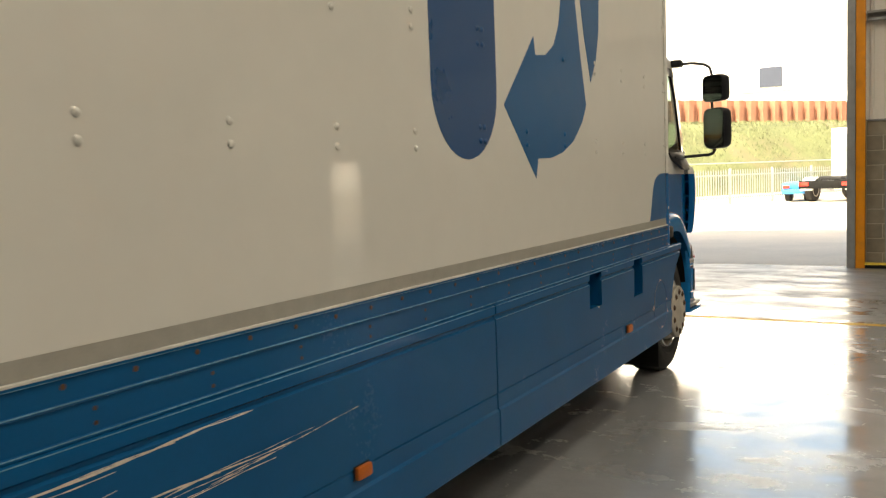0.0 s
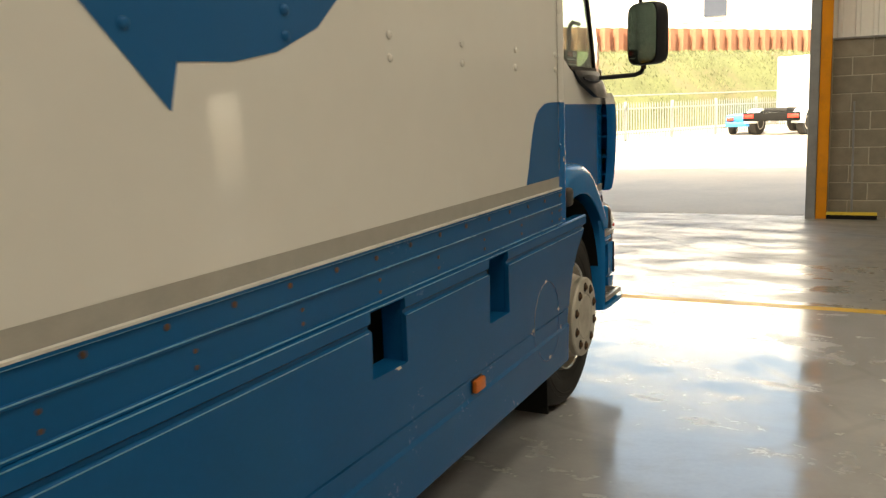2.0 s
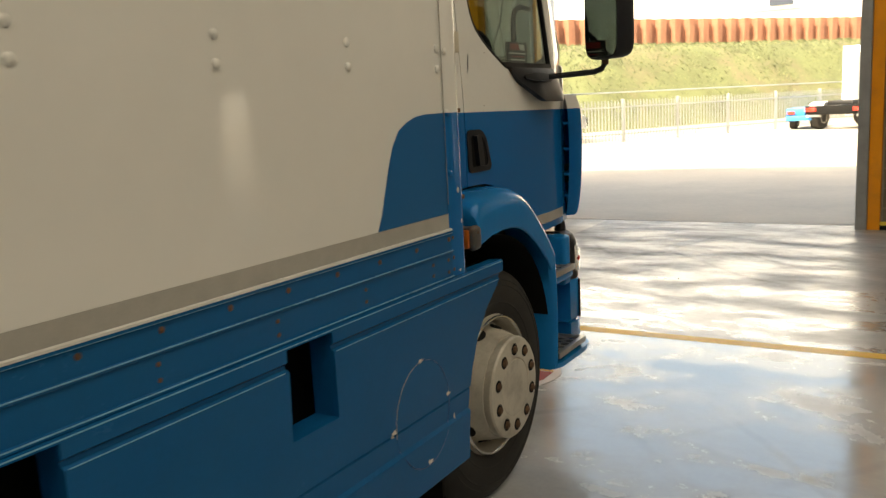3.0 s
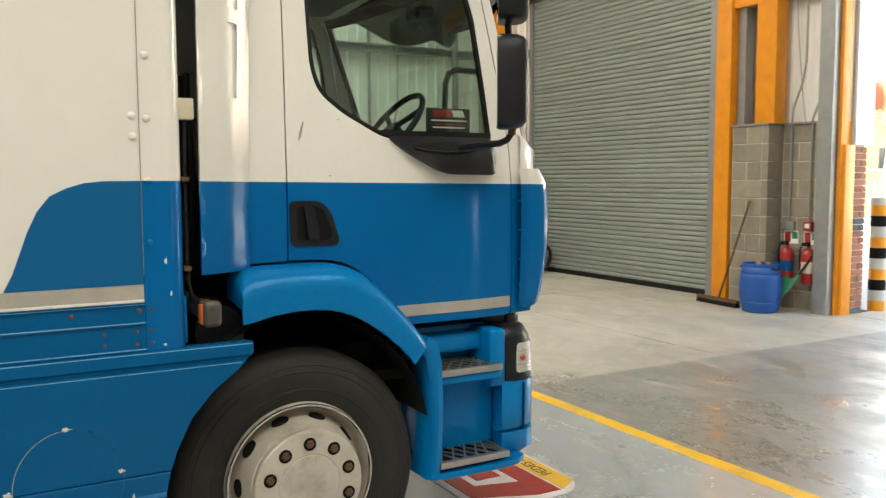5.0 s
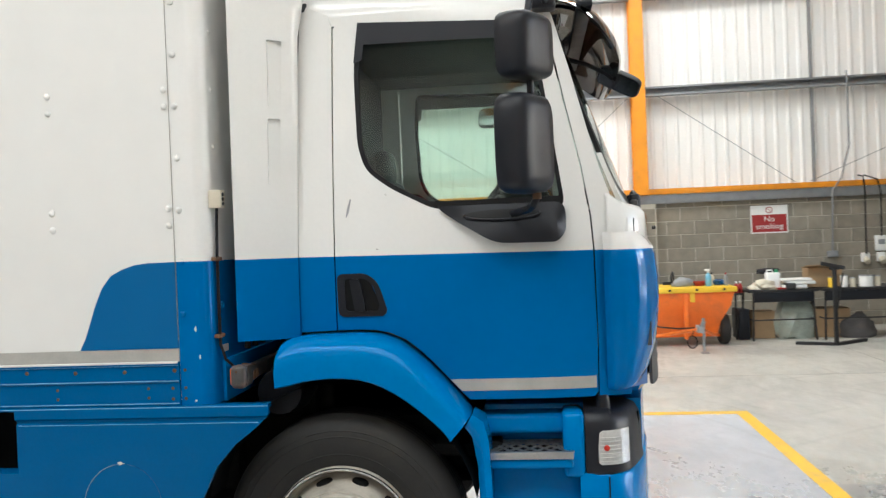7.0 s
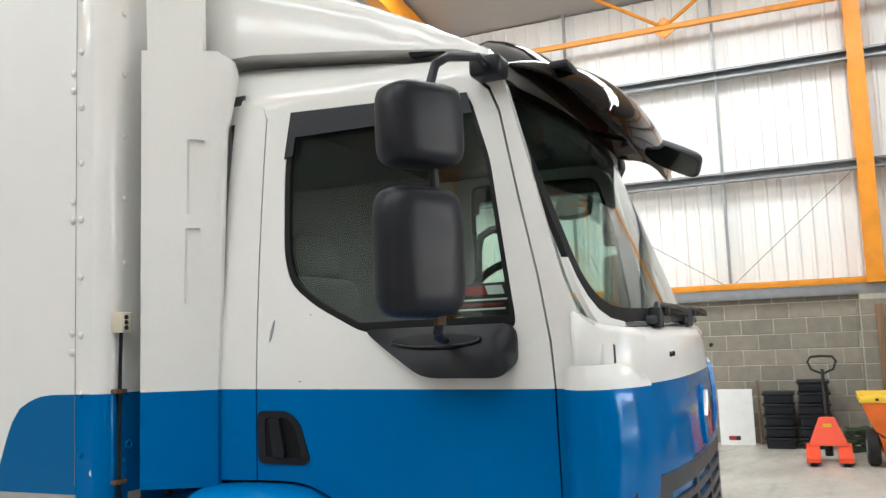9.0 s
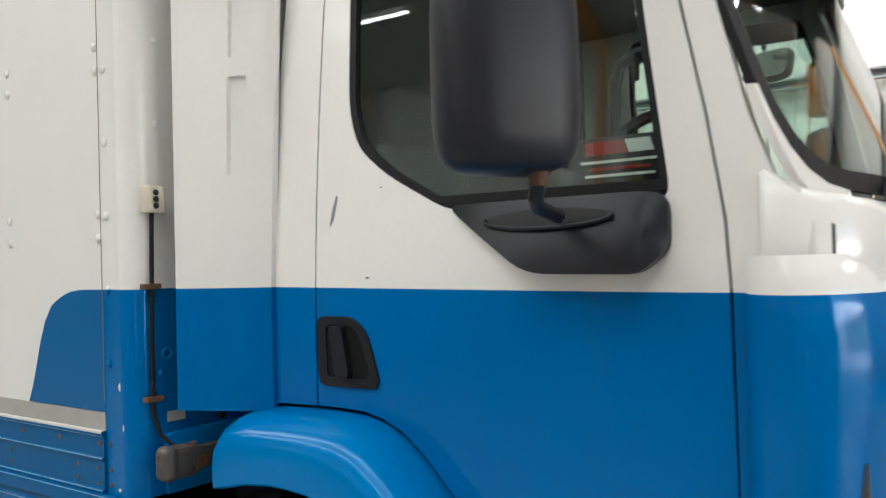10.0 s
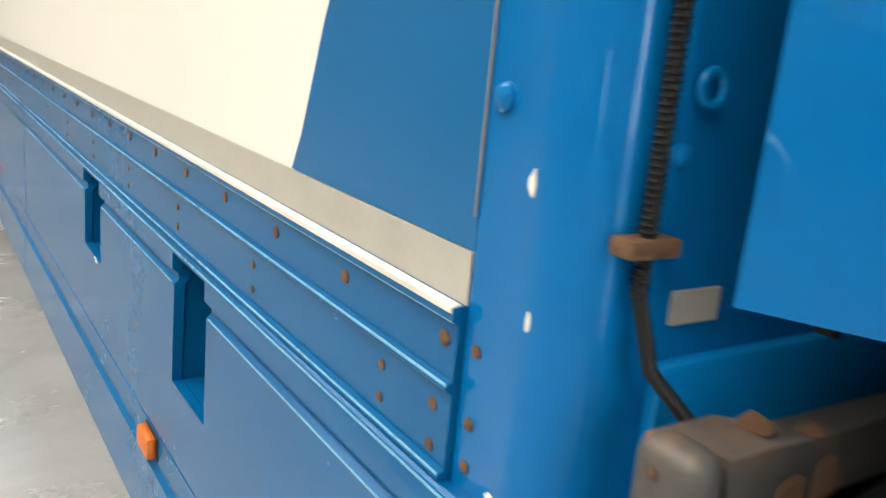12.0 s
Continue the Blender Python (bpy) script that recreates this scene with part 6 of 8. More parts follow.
steel = tagged(new("steel_frame"), "orange painted steel portal frame of the workshop", "steel frame", kind="structure")
for y in (3.26, -3.3, -9.9):
    for sx, tn in ((LEFT + 0.14, 90), (RIGHT - 0.14, 90)):
        part("column", i_post(sx, y, DADO if sx < 0 else 0, EAVES, 0.22, 0.28, tn), M_ORANGE, steel, "orange steel column")
for y in (8.25, 3.26, -3.3, -9.9):
    b = bmesh.new()
    for s in (-1, 1):
        loft(b, [[(s * 10.85, y - 0.1, EAVES - 0.45), (s * 10.85, y + 0.1, EAVES - 0.45), (s * 10.85, y + 0.1, EAVES - 0.05), (s * 10.85, y - 0.1, EAVES - 0.05)],
                 [(0, y - 0.1, RIDGE - 0.4), (0, y + 0.1, RIDGE - 0.4), (0, y + 0.1, RIDGE - 0.06), (0, y - 0.1, RIDGE - 0.06)]])
    part("rafter", b, M_ORANGE, steel, "orange steel rafter")
part("column", i_post(LEFT + 0.86, 8.28, 2.24, EAVES, 0.24, 0.26, 90), M_ORANGE, steel, "orange corner column")
b = box(LEFT + 0.02, -14.9, 2.255, LEFT + 0.12, 8.42, 2.345, r=0.004)
part("dado_bar", b, M_ORANGE, steel, "orange bar along the top of the blockwork")
b = box(LEFT + 0.005, -14.9, 2.10, LEFT + 0.09, 8.40, 2.25, r=0.003)
part("dado_angle", b, M_GALV, steel, "grey steel angle")
for z in (3.95, 5.55):
    c_rail("girt", (LEFT + 0.02, -14.9, z), (LEFT + 0.02, 8.35, z), steel, 0.14, 0.075, None, "galvanised wall rail")
for y in (6.03, 1.33, -1.0):
    part("mullion", box(LEFT + 0.03, y - 0.02, 2.35, LEFT + 0.09, y + 0.02, EAVES), M_GALV, steel)
part("eaves_bar", box(LEFT + 0.25, -14.9, 6.33, LEFT + 0.33, 8.3, 6.41, r=0.005), M_ORANGE, steel, "orange eaves tie")
for y in (0.65, 5.8):
    b = bmesh.new()
    loft(b, [[(LEFT + 0.27 + dx, y + dy, z) for dx, dy, z in ((0, -0.22, 6.36), (0, 0, 6.20), (0, 0.22, 6.36), (0, 0, 6.55))], [(LEFT + 0.30 + dx, y + dy, z) for dx, dy, z in ((0, -0.22, 6.36), (0, 0, 6.20), (0, 0.22, 6.36), (0, 0, 6.55))]])
    part("gusset", b, M_ORANGE, steel)
    for s in (-1, 1):
        b = bmesh.new()
        cyl(b, (LEFT + 0.29, y, 6.38), (LEFT + 0.6, y + s * 1.1, 7.0), 0.03, n=8)
        part("brace", b, M_ORANGE, steel)
for p, q in (((LEFT + 0.2, 3.40, 3.98), (LEFT + 0.1, 5.72, 2.36)), ((LEFT + 0.1, 5.95, 2.36), (LEFT + 0.2, 8.2, 3.3)), ((LEFT + 0.2, 3.2, 3.95), (LEFT + 0.1, 1.35, 2.30)), ((LEFT + 0.1, 1.3, 2.3), (LEFT + 0.2, -1.2, 3.9))):
    b = bmesh.new()
    cyl(b, p, q, 0.006, n=6)
    part("brace_wire", b, M_GALV, steel, "thin steel brace wire")

# gable steel: posts beside the shutter and the gate
for x0, x1, y0, y1, z0, z1, mt in ((-4.87, -4.63, 8.18, 8.36, 0, EAVES, M_ORANGE), (-4.27, -3.98, 8.22, 8.42, DADO + 0.02, EAVES, M_ORANGE), (0.85, 0.98, 8.27, 8.40, 0, EAVES, M_ORANGE), (-3.245, -3.20, 8.40, 8.60, 0, EAVES, M_ORANGE)):
    part("gable_post", box(x0, y0, z0, x1, y1, z1, r=0.004), mt, steel, "orange gable post")
for x0, x1, y0, y1, z1, nm in ((-4.62, -4.50, 8.30, 8.44, EAVES, "grey_post"), (-5.14, -4.90, 8.36, 8.50, SHUTH + 0.3, "shutter_guide"), (-9.32, -9.245, 8.395, 8.50, SHUTH + 0.3, "shutter_guide"),
                               (-3.44, -3.25, 8.30, 8.44, 6.0, "gate_guide"), (0.73, 0.845, 8.25, 8.44, 6.0, "gate_guide")):
    b = bmesh.new()
    bx(b, x0, y0, 0 if "guide" in nm else DADO, x1, y0 + 0.03, z1)
    bx(b, x0, y0 + 0.03, 0 if "guide" in nm else DADO, x0 + 0.03, y1, z1)
    bx(b, x1 - 0.03, y0 + 0.03, 0 if "guide" in nm else DADO, x1, y1, z1)
    part(nm, b, M_GALV, steel, "grey steel channel")
for a, c in ((LEFT + 0.1, SHUT0 - 0.14), (SHUT1 + 0.3, -4.28), (-3.97, GATE0 - 0.28), (GATE1 + 0.26, 8.8)):
    for z in (3.82, 5.5):
        c_rail("girt", (a, FRONT + 0.05, z), (c, FRONT + 0.05, z), steel, 0.13, 0.07, None, "galvanised wall rail")
part("bracket", box(-4.64, 8.22, 3.74, -4.27, 8.32, 3.84, r=0.004), M_ORANGE, steel)
part("shutter_arm", box(-10.6, 8.12, 4.72, -9.0, 8.24, 4.95, r=0.005), M_ORANGE, steel, "orange arm over the shutter")
b = box(-5.6, 7.95, 4.85, -4.95, 8.25, 5.25, r=0.02)
part("shutter_motor", b, M_DARK, steel, "dark shutter motor")
b = bmesh.new()
lathe(b, [(0.02, SHUT0 - 0.1), (0.34, SHUT0 - 0.1), (0.34, SHUT1 + 0.1), (0.02, SHUT1 + 0.1)], (0, 8.35, SHUTH + 0.25), "X", 24)
part("shutter_roll", b, M_SHUTTER, steel, "rolled shutter curtain")
b = bmesh.new()
lathe(b, [(0.02, GATE0 - 0.1), (0.36, GATE0 - 0.1), (0.36, GATE1 + 0.1), (0.02, GATE1 + 0.1)], (0, 8.30, GATEH + 0.36), "X", 24)
part("gate_roll", b, M_SHUTTER, steel, "rolled gate curtain over the opening")
# shutter slats
shutter = tagged(new("roller_shutter"), "closed grey steel roller shutter door", "roller door", kind="structure")
pr = [(0.0, 0.0), (-0.003, 0.002), (-0.012, 0.007), (-0.017, 0.016), (-0.018, 0.034), (-0.016, 0.054), (-0.010, 0.066), (-0.003, 0.0712), (0.0, 0.0712)]
b = loft(bmesh.new(), [[(x, y, z) for y, z in pr] for x in (SHUT0 - 0.02, SHUT1 + 0.02)])
slat = part("slat", b, M_SHUTTER, shutter)
slat.matrix_basis = pose(0, 8.46, 0.06)
for k in range(1, 66):
    share("slat", slat, shutter, pose(0, 8.46 + random.uniform(-0.0015, 0.0015), 0.06 + 0.0735 * k))
part("bottom_rail", box(SHUT0, 8.42, 0.0, SHUT1, 8.475, 0.075, r=0.006), M_SEAL, shutter, "black rubber bottom rail")
part("backing", box(SHUT0, 8.468, 0.0, SHUT1, 8.49, SHUTH + 0.1), M_DARK, shutter)

# blockwork pier by the shutter, cappings
pier = tagged(new("wall_pier"), "grey concrete block pier beside the shutter", "wall", kind="structure")
part("core", box(-4.57, 8.23, 0, -4.035, 8.55, DADO), M_BLOCK, pier)
pier2 = tagged(new("wall_pier"), "grey concrete block pier below the column", "wall", kind="structure")
part("core", box(LEFT - 0.05, 3.03, 0, LEFT + 0.09, 3.49, 2.10), M_MORTAR, pier2)
for a, c, y0 in ((-4.59, -4.01, 8.16), (-4.01, -3.44, FRONT - 0.03), (0.98, 8.9, FRONT - 0.03), (LEFT + 0.1, SHUT0 - 0.08, FRONT - 0.03)):
    part("capping", box(a, y0, DADO + 0.002, c, FRONT + 0.1, DADO + 0.022), M_GALV, wall_front, "dark sheet capping")

# outer brick reveal and flashing of the gate
reveal = tagged(new("gate_reveal"), "red brick gate reveal with grey sheet above", "wall", kind="structure")
for x0, x1 in ((-3.62, -3.20), (0.76, 1.2)):
    part("core", box(x0, 8.60, 0, x1, 8.83, 1.98), M_MORTAR, reveal)
    part("flashing", box(x0 - 0.02, 8.60, 1.985, x1 + 0.042, 8.94, EAVES), M_GREYP, reveal, "pale grey sheet flashing")
    b = bmesh.new()
    for k in range(8):
        cyl(b, (x1 + 0.028, 8.63, 2.2 + 0.5 * k), (x1 + 0.036, 8.63, 2.2 + 0.5 * k), 0.012, n=8)
    part("fixing", b, M_DARK, reveal)
part("header_flashing", box(GATE0 - 0.05, 8.60, GATEH, GATE1 + 0.05, 9.0, EAVES), M_GREYP, reveal, "grey header sheet")
part("threshold", box(GATE0, 8.57, -0.06, GATE1, 9.205, 0.004), M_YARD, reveal, "concrete threshold")
for x0, x1 in ((-3.245, -3.195),):
    part("orange_trim", box(x0, 8.44, 0, x1 + 0.035, 8.61, 1.98, r=0.003), M_ORANGE, reveal, "orange corner post")


def wall_box(name, x, y0, z0, y1, z1, d, mat, label, category, r=0.006):
    return single(name, box(x, y0, z0, x + d, y1, z1, r=r), mat, label, category)


# ---------------------------------------------------------------- electrics and signs on the walls
XW = LEFT + 0.003
cab = thing("electrical_cabinet", "tall beige electrical cabinet on the block wall", "electrical cabinet")
part("body", box(XW, 7.61, 0.98, XW + 0.2, 8.11, 1.85, r=0.02, seg=3), M_CREAM, cab)
part("door", box(XW + 0.2, 7.625, 1.0, XW + 0.212, 8.095, 1.83, r=0.004), M_CREAM, cab)
part("notice", box(XW + 0.212, 7.82, 1.55, XW + 0.214, 7.92, 1.68), M_WHITEP, cab)
part("latch", box(XW + 0.21, 7.65, 1.38, XW + 0.23, 7.68, 1.46, r=0.004), M_BLACK, cab)
wall_box("junction_box", XW, 7.28, 1.75, 7.61, 2.02, 0.12, M_CREAM, "cream junction box on the block wall", "junction box", 0.012)
fuse = thing("fuse_box", "white consumer unit with a black switch", "fuse box")
part("body", box(XW, 7.26, 1.49, XW + 0.1, 7.56, 1.72, r=0.012), M_WHITEP, fuse)
part("switch", box(XW + 0.1, 7.47, 1.59, XW + 0.115, 7.52, 1.66, r=0.003), M_BLACK, fuse)
M_GREEN = surf("green_plastic", (0.03, 0.22, 0.10), 0.5, 0, 0.1, 10, 80, 0.02)
M_BOARD = surf("cardboard", (0.36, 0.24, 0.13), 0.85, 0, 0.12, 9, 60, 0.03)
M_GREY = surf("grey_plastic", (0.22, 0.23, 0.24), 0.5, 0, 0.1, 10, 80, 0.02)
for y, z in ((7.10, 1.32), (7.42, 1.16)):
    s = thing("isolator_switch", "white isolator switch with a small grey window", "switch")
    part("body", box(XW, y - 0.08, z - 0.125, XW + 0.09, y + 0.08, z + 0.125, r=0.012), M_WHITEP, s)
    part("window", box(XW + 0.09, y - 0.05, z - 0.02, XW + 0.094, y + 0.05, z + 0.06), M_GREY, s)
for y in (6.86, 7.10):
    s = thing("industrial_socket", "pale grey industrial power socket", "power socket")
    part("body", box(XW, y - 0.06, 1.02, XW + 0.08, y + 0.06, 1.17, r=0.012), M_WHITEP, s)
    b = bmesh.new()
    cyl(b, (XW + 0.06, y, 1.07), (XW + 0.14, y, 1.02), 0.045, n=14)
    part("cover", b, M_CREAM, s)
wall_box("paper_notice", XW, 8.13, 1.37, 8.34, 1.68, 0.004, M_WHITEP, "plain paper notice on the wall", "notice", 0.001)
wall_box("conduit_box", XW, 6.28, 1.12, 6.44, 1.22, 0.07, M_GREY, "grey conduit box on the wall", "junction box", 0.01)


def pipe(name, pts, r, mat, label):
    b = bmesh.new()
    tube(b, pts, r, 10)
    return single(name, b, mat, label, "conduit")


pipe("cable_duct", [(XW + 0.24, 7.80, 6.9), (XW + 0.24, 7.80, 2.42), (XW + 0.24, 7.86, 2.32), (XW + 0.14, 7.93, 2.22), (XW + 0.1, 7.93, 1.84)], 0.06, M_GALV, "wide grey cable duct down to the cabinet")
pipe("conduit", [(XW + 0.17, 6.62, 4.1), (XW + 0.17, 6.62, 2.9), (XW + 0.14, 6.50, 2.4), (XW + 0.1, 6.37, 2.2), (XW + 0.04, 6.36, 1.2)], 0.014, M_GALV, "thin grey conduit on the wall")
pipe("cable", [(XW + 0.09, 6.86, 1.15), (XW + 0.12, 6.86, 2.2), (XW + 0.16, 6.82, 2.40), (XW + 0.14, 6.75, 2.42)], 0.012, M_SEAL, "black cable dropping to a socket")
pipe("cable", [(XW + 0.09, 7.10, 1.43), (XW + 0.12, 7.10, 2.15), (XW + 0.16, 7.04, 2.34), (XW + 0.14, 6.84, 2.42)], 0.012, M_SEAL, "black cable dropping to a switch")
pipe("cable", [(XW + 0.12, 7.56, 2.02), (XW + 0.15, 7.56, 2.3), (XW + 0.15, 7.62, 2.42), (XW + 0.2, 7.76, 2.36)], 0.012, M_SEAL, "black cable over the bar")
pipe("cable", [(XW + 0.2, 7.99, 1.85), (XW + 0.2, 8.02, 2.25), (XW + 0.22, 7.96, 2.4), (XW + 0.24, 7.86, 2.4)], 0.012, M_SEAL, "black cable into the cabinet")
ns = thing("no_smoking_sign", "red and white no smoking sign on the block wall", "sign")
part("plate", box(XW, 5.02, 1.545, XW + 0.006, 5.61, 2.0), M_WHITEP, ns)
part("red_field", box(XW + 0.006, 5.04, 1.565, XW + 0.009, 5.59, 1.85), M_RED, ns)
writing("lettering", "No", 0.13, pose(XW + 0.0095, 5.315, 1.775, 90, 0, 90), M_WHITEP, ns)
writing("lettering", "smoking", 0.13, pose(XW + 0.0095, 5.315, 1.655, 90, 0, 90), M_WHITEP, ns)
b = bmesh.new()
lathe(b, [(0.040, 0.006), (0.040, 0.0085), (0.054, 0.0085), (0.054, 0.006)], (XW, 5.315, 1.925), "X", 28, True)
cyl(b, (XW + 0.0075, 5.28, 1.96), (XW + 0.0075, 5.35, 1.89), 0.005, n=6)
part("symbol", b, M_RED, ns)

# gable wall fittings between shutter and gate
FY = FRONT - 0.002
pipe("conduit", [(-3.70, FY - 0.03, 5.0), (-3.70, FY - 0.03, 3.0), (-3.74, FY - 0.03, 2.75), (-3.86, FY - 0.03, 2.45), (-3.88, FY - 0.03, 2.2), (-3.88, FY - 0.03, 1.08)], 0.013, M_GALV, "grey steel conduit down to a switch")
pipe("conduit", [(-3.48, FY - 0.03, 5.0), (-3.47, FY - 0.03, 2.8), (-3.51, FY - 0.03, 2.5), (-3.59, FY - 0.03, 2.3), (-3.60, FY - 0.03, 1.08)], 0.013, M_GALV, "grey steel conduit down to a call point")
pipe("cable", [(-3.9, FY - 0.02, 4.6), (-3.83, FY - 0.03, 3.4), (-3.74, FY - 0.03, 2.6), (-3.70, FY - 0.02, 2.27)], 0.006, M_GALV, "thin slack grey hanging cable")
single("switch_plate", box(-3.96, FY - 0.05, 0.97, -3.80, FY, 1.07, r=0.006), M_GALV, "metal double switch on the wall", "switch")
call = thing("fire_call_point", "red fire alarm call point", "call point")
part("body", box(-3.655, FY - 0.06, 0.97, -3.545, FY, 1.08, r=0.008), M_RED, call)
part("glass", box(-3.63, FY - 0.063, 1.0, -3.57, FY - 0.06, 1.055), M_WHITEP, call)
single("fire_action_sign", box(-3.53, FY - 0.004, 0.97, -3.45, FY, 1.07), M_RED, "small red fire action sign", "sign")
for x in (-3.86, -3.58):
    s = thing("extinguisher_sign", "red, white and green extinguisher label", "sign")
    part("plate", box(x - 0.10, FY - 0.004, 0.80, x + 0.10, FY, 0.96), M_WHITEP, s)
    part("red_patch", box(x - 0.09, FY - 0.006, 0.815, x - 0.005, FY - 0.004, 0.945), M_RED, s)
    part("green_patch", box(x + 0.01, FY - 0.006, 0.86, x + 0.09, FY - 0.004, 0.945), M_GREEN, s)
ys = thing("warning_sign", "yellow warning notice with small print", "sign")
M_YSIGN = surf("yellow_sign", (0.75, 0.66, 0.04), 0.5, 0, 0.05, 10, 60, 0.0)
part("plate", box(-3.55, FY - 0.006, 1.27, -3.40, FY - 0.002, 1.60), M_YSIGN, ys)
for k in range(5):
    part("text_bar", box(-3.53, FY - 0.008, 1.335 + 0.05 * k, -3.42 - 0.01 * (k % 2), FY - 0.006, 1.35 + 0.05 * k), M_GREY, ys)
single("key_switch", box(-3.50, FY - 0.08, 1.08, -3.43, FY, 1.25, r=0.01), M_CREAM, "cream shutter key switch", "switch")


def extinguisher(x, lab):
    e = thing("fire_extinguisher", lab, "fire extinguisher", "extinguishers on the wall")
    e.location = (x, FY - 0.10, 0)
    b = bmesh.new()
    lathe(b, [(0.03, 0.33), (0.07, 0.335), (0.08, 0.36), (0.08, 0.68), (0.072, 0.72), (0.045, 0.755), (0.02, 0.77), (0.02, 0.79)], (0, 0, 0), "Z", 24)
    part("cylinder", b, M_RED, e)
    b = bmesh.new()
    bx(b, -0.015, -0.015, 0.78, 0.015, 0.015, 0.82)
    bx(b, -0.012, -0.11, 0.82, 0.012, 0.02, 0.835)
    bx(b, -0.012, -0.09, 0.795, 0.012, 0.0, 0.808)
    part("valve", b, M_DARK, e)
    b = bmesh.new()
    tube(b, [(-0.02, 0, 0.80), (-0.08, -0.01, 0.81), (-0.11, -0.01, 0.74), (-0.105, -0.01, 0.5)], 0.011, 8)
    part("hose", b, M_SEAL, e)
    part("label", lathe(bmesh.new(), [(0.0805, 0.47), (0.0812, 0.475), (0.0812, 0.60), (0.0805, 0.605)], (0, 0, 0), "Z", 24), M_CREAM if "blue" not in lab else M_NAVY, e)
    part("bracket", box(-0.02, 0.07, 0.4, 0.02, 0.10, 0.7), M_GALV, e)
    return e


extinguisher(-3.84, "red fire extinguisher with a blue label band")
extinguisher(-3.54, "red fire extinguisher with a pale label")

M_BARREL = surf("blue_barrel_plastic", (0.008, 0.08, 0.35), 0.45, 0, 0.1, 6, 90, 0.02)
barrel = thing("plastic_drum", "blue plastic drum with offcuts inside", "drum")
barrel.matrix_basis = pose(-3.87, 7.92, 0)
b = bmesh.new()
lathe(b, [(0.18, 0.0), (0.198, 0.006), (0.206, 0.03), (0.222, 0.10), (0.228, 0.125), (0.224, 0.132), (0.232, 0.15), (0.240, 0.24), (0.241, 0.32), (0.236, 0.42), (0.228, 0.455), (0.222, 0.462), (0.226, 0.475), (0.218, 0.51),
          (0.205, 0.545), (0.196, 0.553), (0.205, 0.56), (0.205, 0.585), (0.190, 0.585), (0.185, 0.50), (0.18, 0.05), (0.02, 0.04)], (0, 0, 0), "Z", 40)
part("body", b, M_BARREL, barrel)
for s in (-1, 1):
    b = bmesh.new()
    tube(b, [(s * 0.205, -0.06, 0.535), (s * 0.255, -0.05, 0.53), (s * 0.255, 0.05, 0.53), (s * 0.205, 0.06, 0.535)], 0.011, 8)
    part("handle", b, M_SEAL, barrel)
b = bmesh.new()
for k, (dx, dy, tx, h) in enumerate(((-0.05, 0.05, 0.12, 0.60), (0.06, -0.02, -0.08, 0.63), (0.0, 0.08, 0.06, 0.58))):
    loft(b, [[(dx + a, dy + c, 0.1) for a, c in ((-0.03, -0.01), (0.03, -0.01), (0.03, 0.01), (-0.03, 0.01))], [(dx + tx + a, dy + c, h) for a, c in ((-0.03, -0.01), (0.03, -0.01), (0.03, 0.01), (-0.03, 0.01))]])
part("offcuts", b, M_BOARD, barrel, "rough offcuts of board")


def broom(name, head, foot, top, along, head_mat, label, width):
    t = thing(name, label, "broom")
    b = bmesh.new()
    cyl(b, Vector(foot) + Vector((0, 0, 0.05)), top, 0.014, 0.013, 10)
    part("handle", b, M_GREY if "metal" in label else M_RUST, t)
    d = Vector(along).normalized()
    b = bmesh.new()
    s = Vector((-d.y, d.x, 0)) * 0.035
    f = Vector(foot)
    loft(b, [[f + d * k * width / 2 + s * a + Vector((0, 0, z)) for a, z in ((-1, 0.055), (1, 0.055), (0.8, 0.09), (-0.8, 0.09))] for k in (-1, 1)])
    part("head", b, head_mat, t)
    b = bmesh.new()
    loft(b, [[f + d * k * width / 2 + s * a + Vector((0, 0, z)) for a, z in ((-1.1, 0.0), (1.1, 0.0), (0.9, 0.055), (-0.9, 0.055))] for k in (-1, 1)])
    part("bristles", b, M_DARK, t)
    return t


broom("broom", "head", (-4.52, 7.92, 0), (-4.24, 8.14, 1.32), (1, -0.12, 0), M_RUST, "wide yard broom leaning on the block pier", 0.72)
M_YPL = surf("yellow_plastic", (0.62, 0.46, 0.05), 0.5, 0, 0.1, 10, 80, 0.02)
broom("squeegee", "head", (1.27, 8.30, 0), (1.25, 8.40, 1.48), (1, 0, 0), M_YPL, "floor squeegee with a metal pole against the wall", 0.58)
shovel = thing("shovel", "green plastic shovel leaning in the corner", "shovel")
b = bmesh.new()
cyl(b, (-3.56, 8.18, 0.42), (-3.42, 8.40, 0.82), 0.016, n=10)
part("shaft", b, M_SEAL, shovel)
b = bmesh.new()
skin(b, lambda u, v: (-3.62 - 0.16 * v + u * 0.13 * (1 - 0.25 * abs(v - 0.4)) * 0.8, 8.14 - 0.20 * v + u * u * 0.04, 0.40 - 0.37 * v + 0.05 * u * u), [-1, -0.6, -0.2, 0.2, 0.6, 1], [0, 0.25, 0.5, 0.75, 1.0], (0, 0.006, 0.006))
part("blade", b, M_GREEN, shovel)
b = bmesh.new()
cyl(b, (-3.62, 8.13, 0.30), (-3.55, 8.19, 0.46), 0.024, 0.018, 10)
part("socket", b, M_GREEN, shovel)

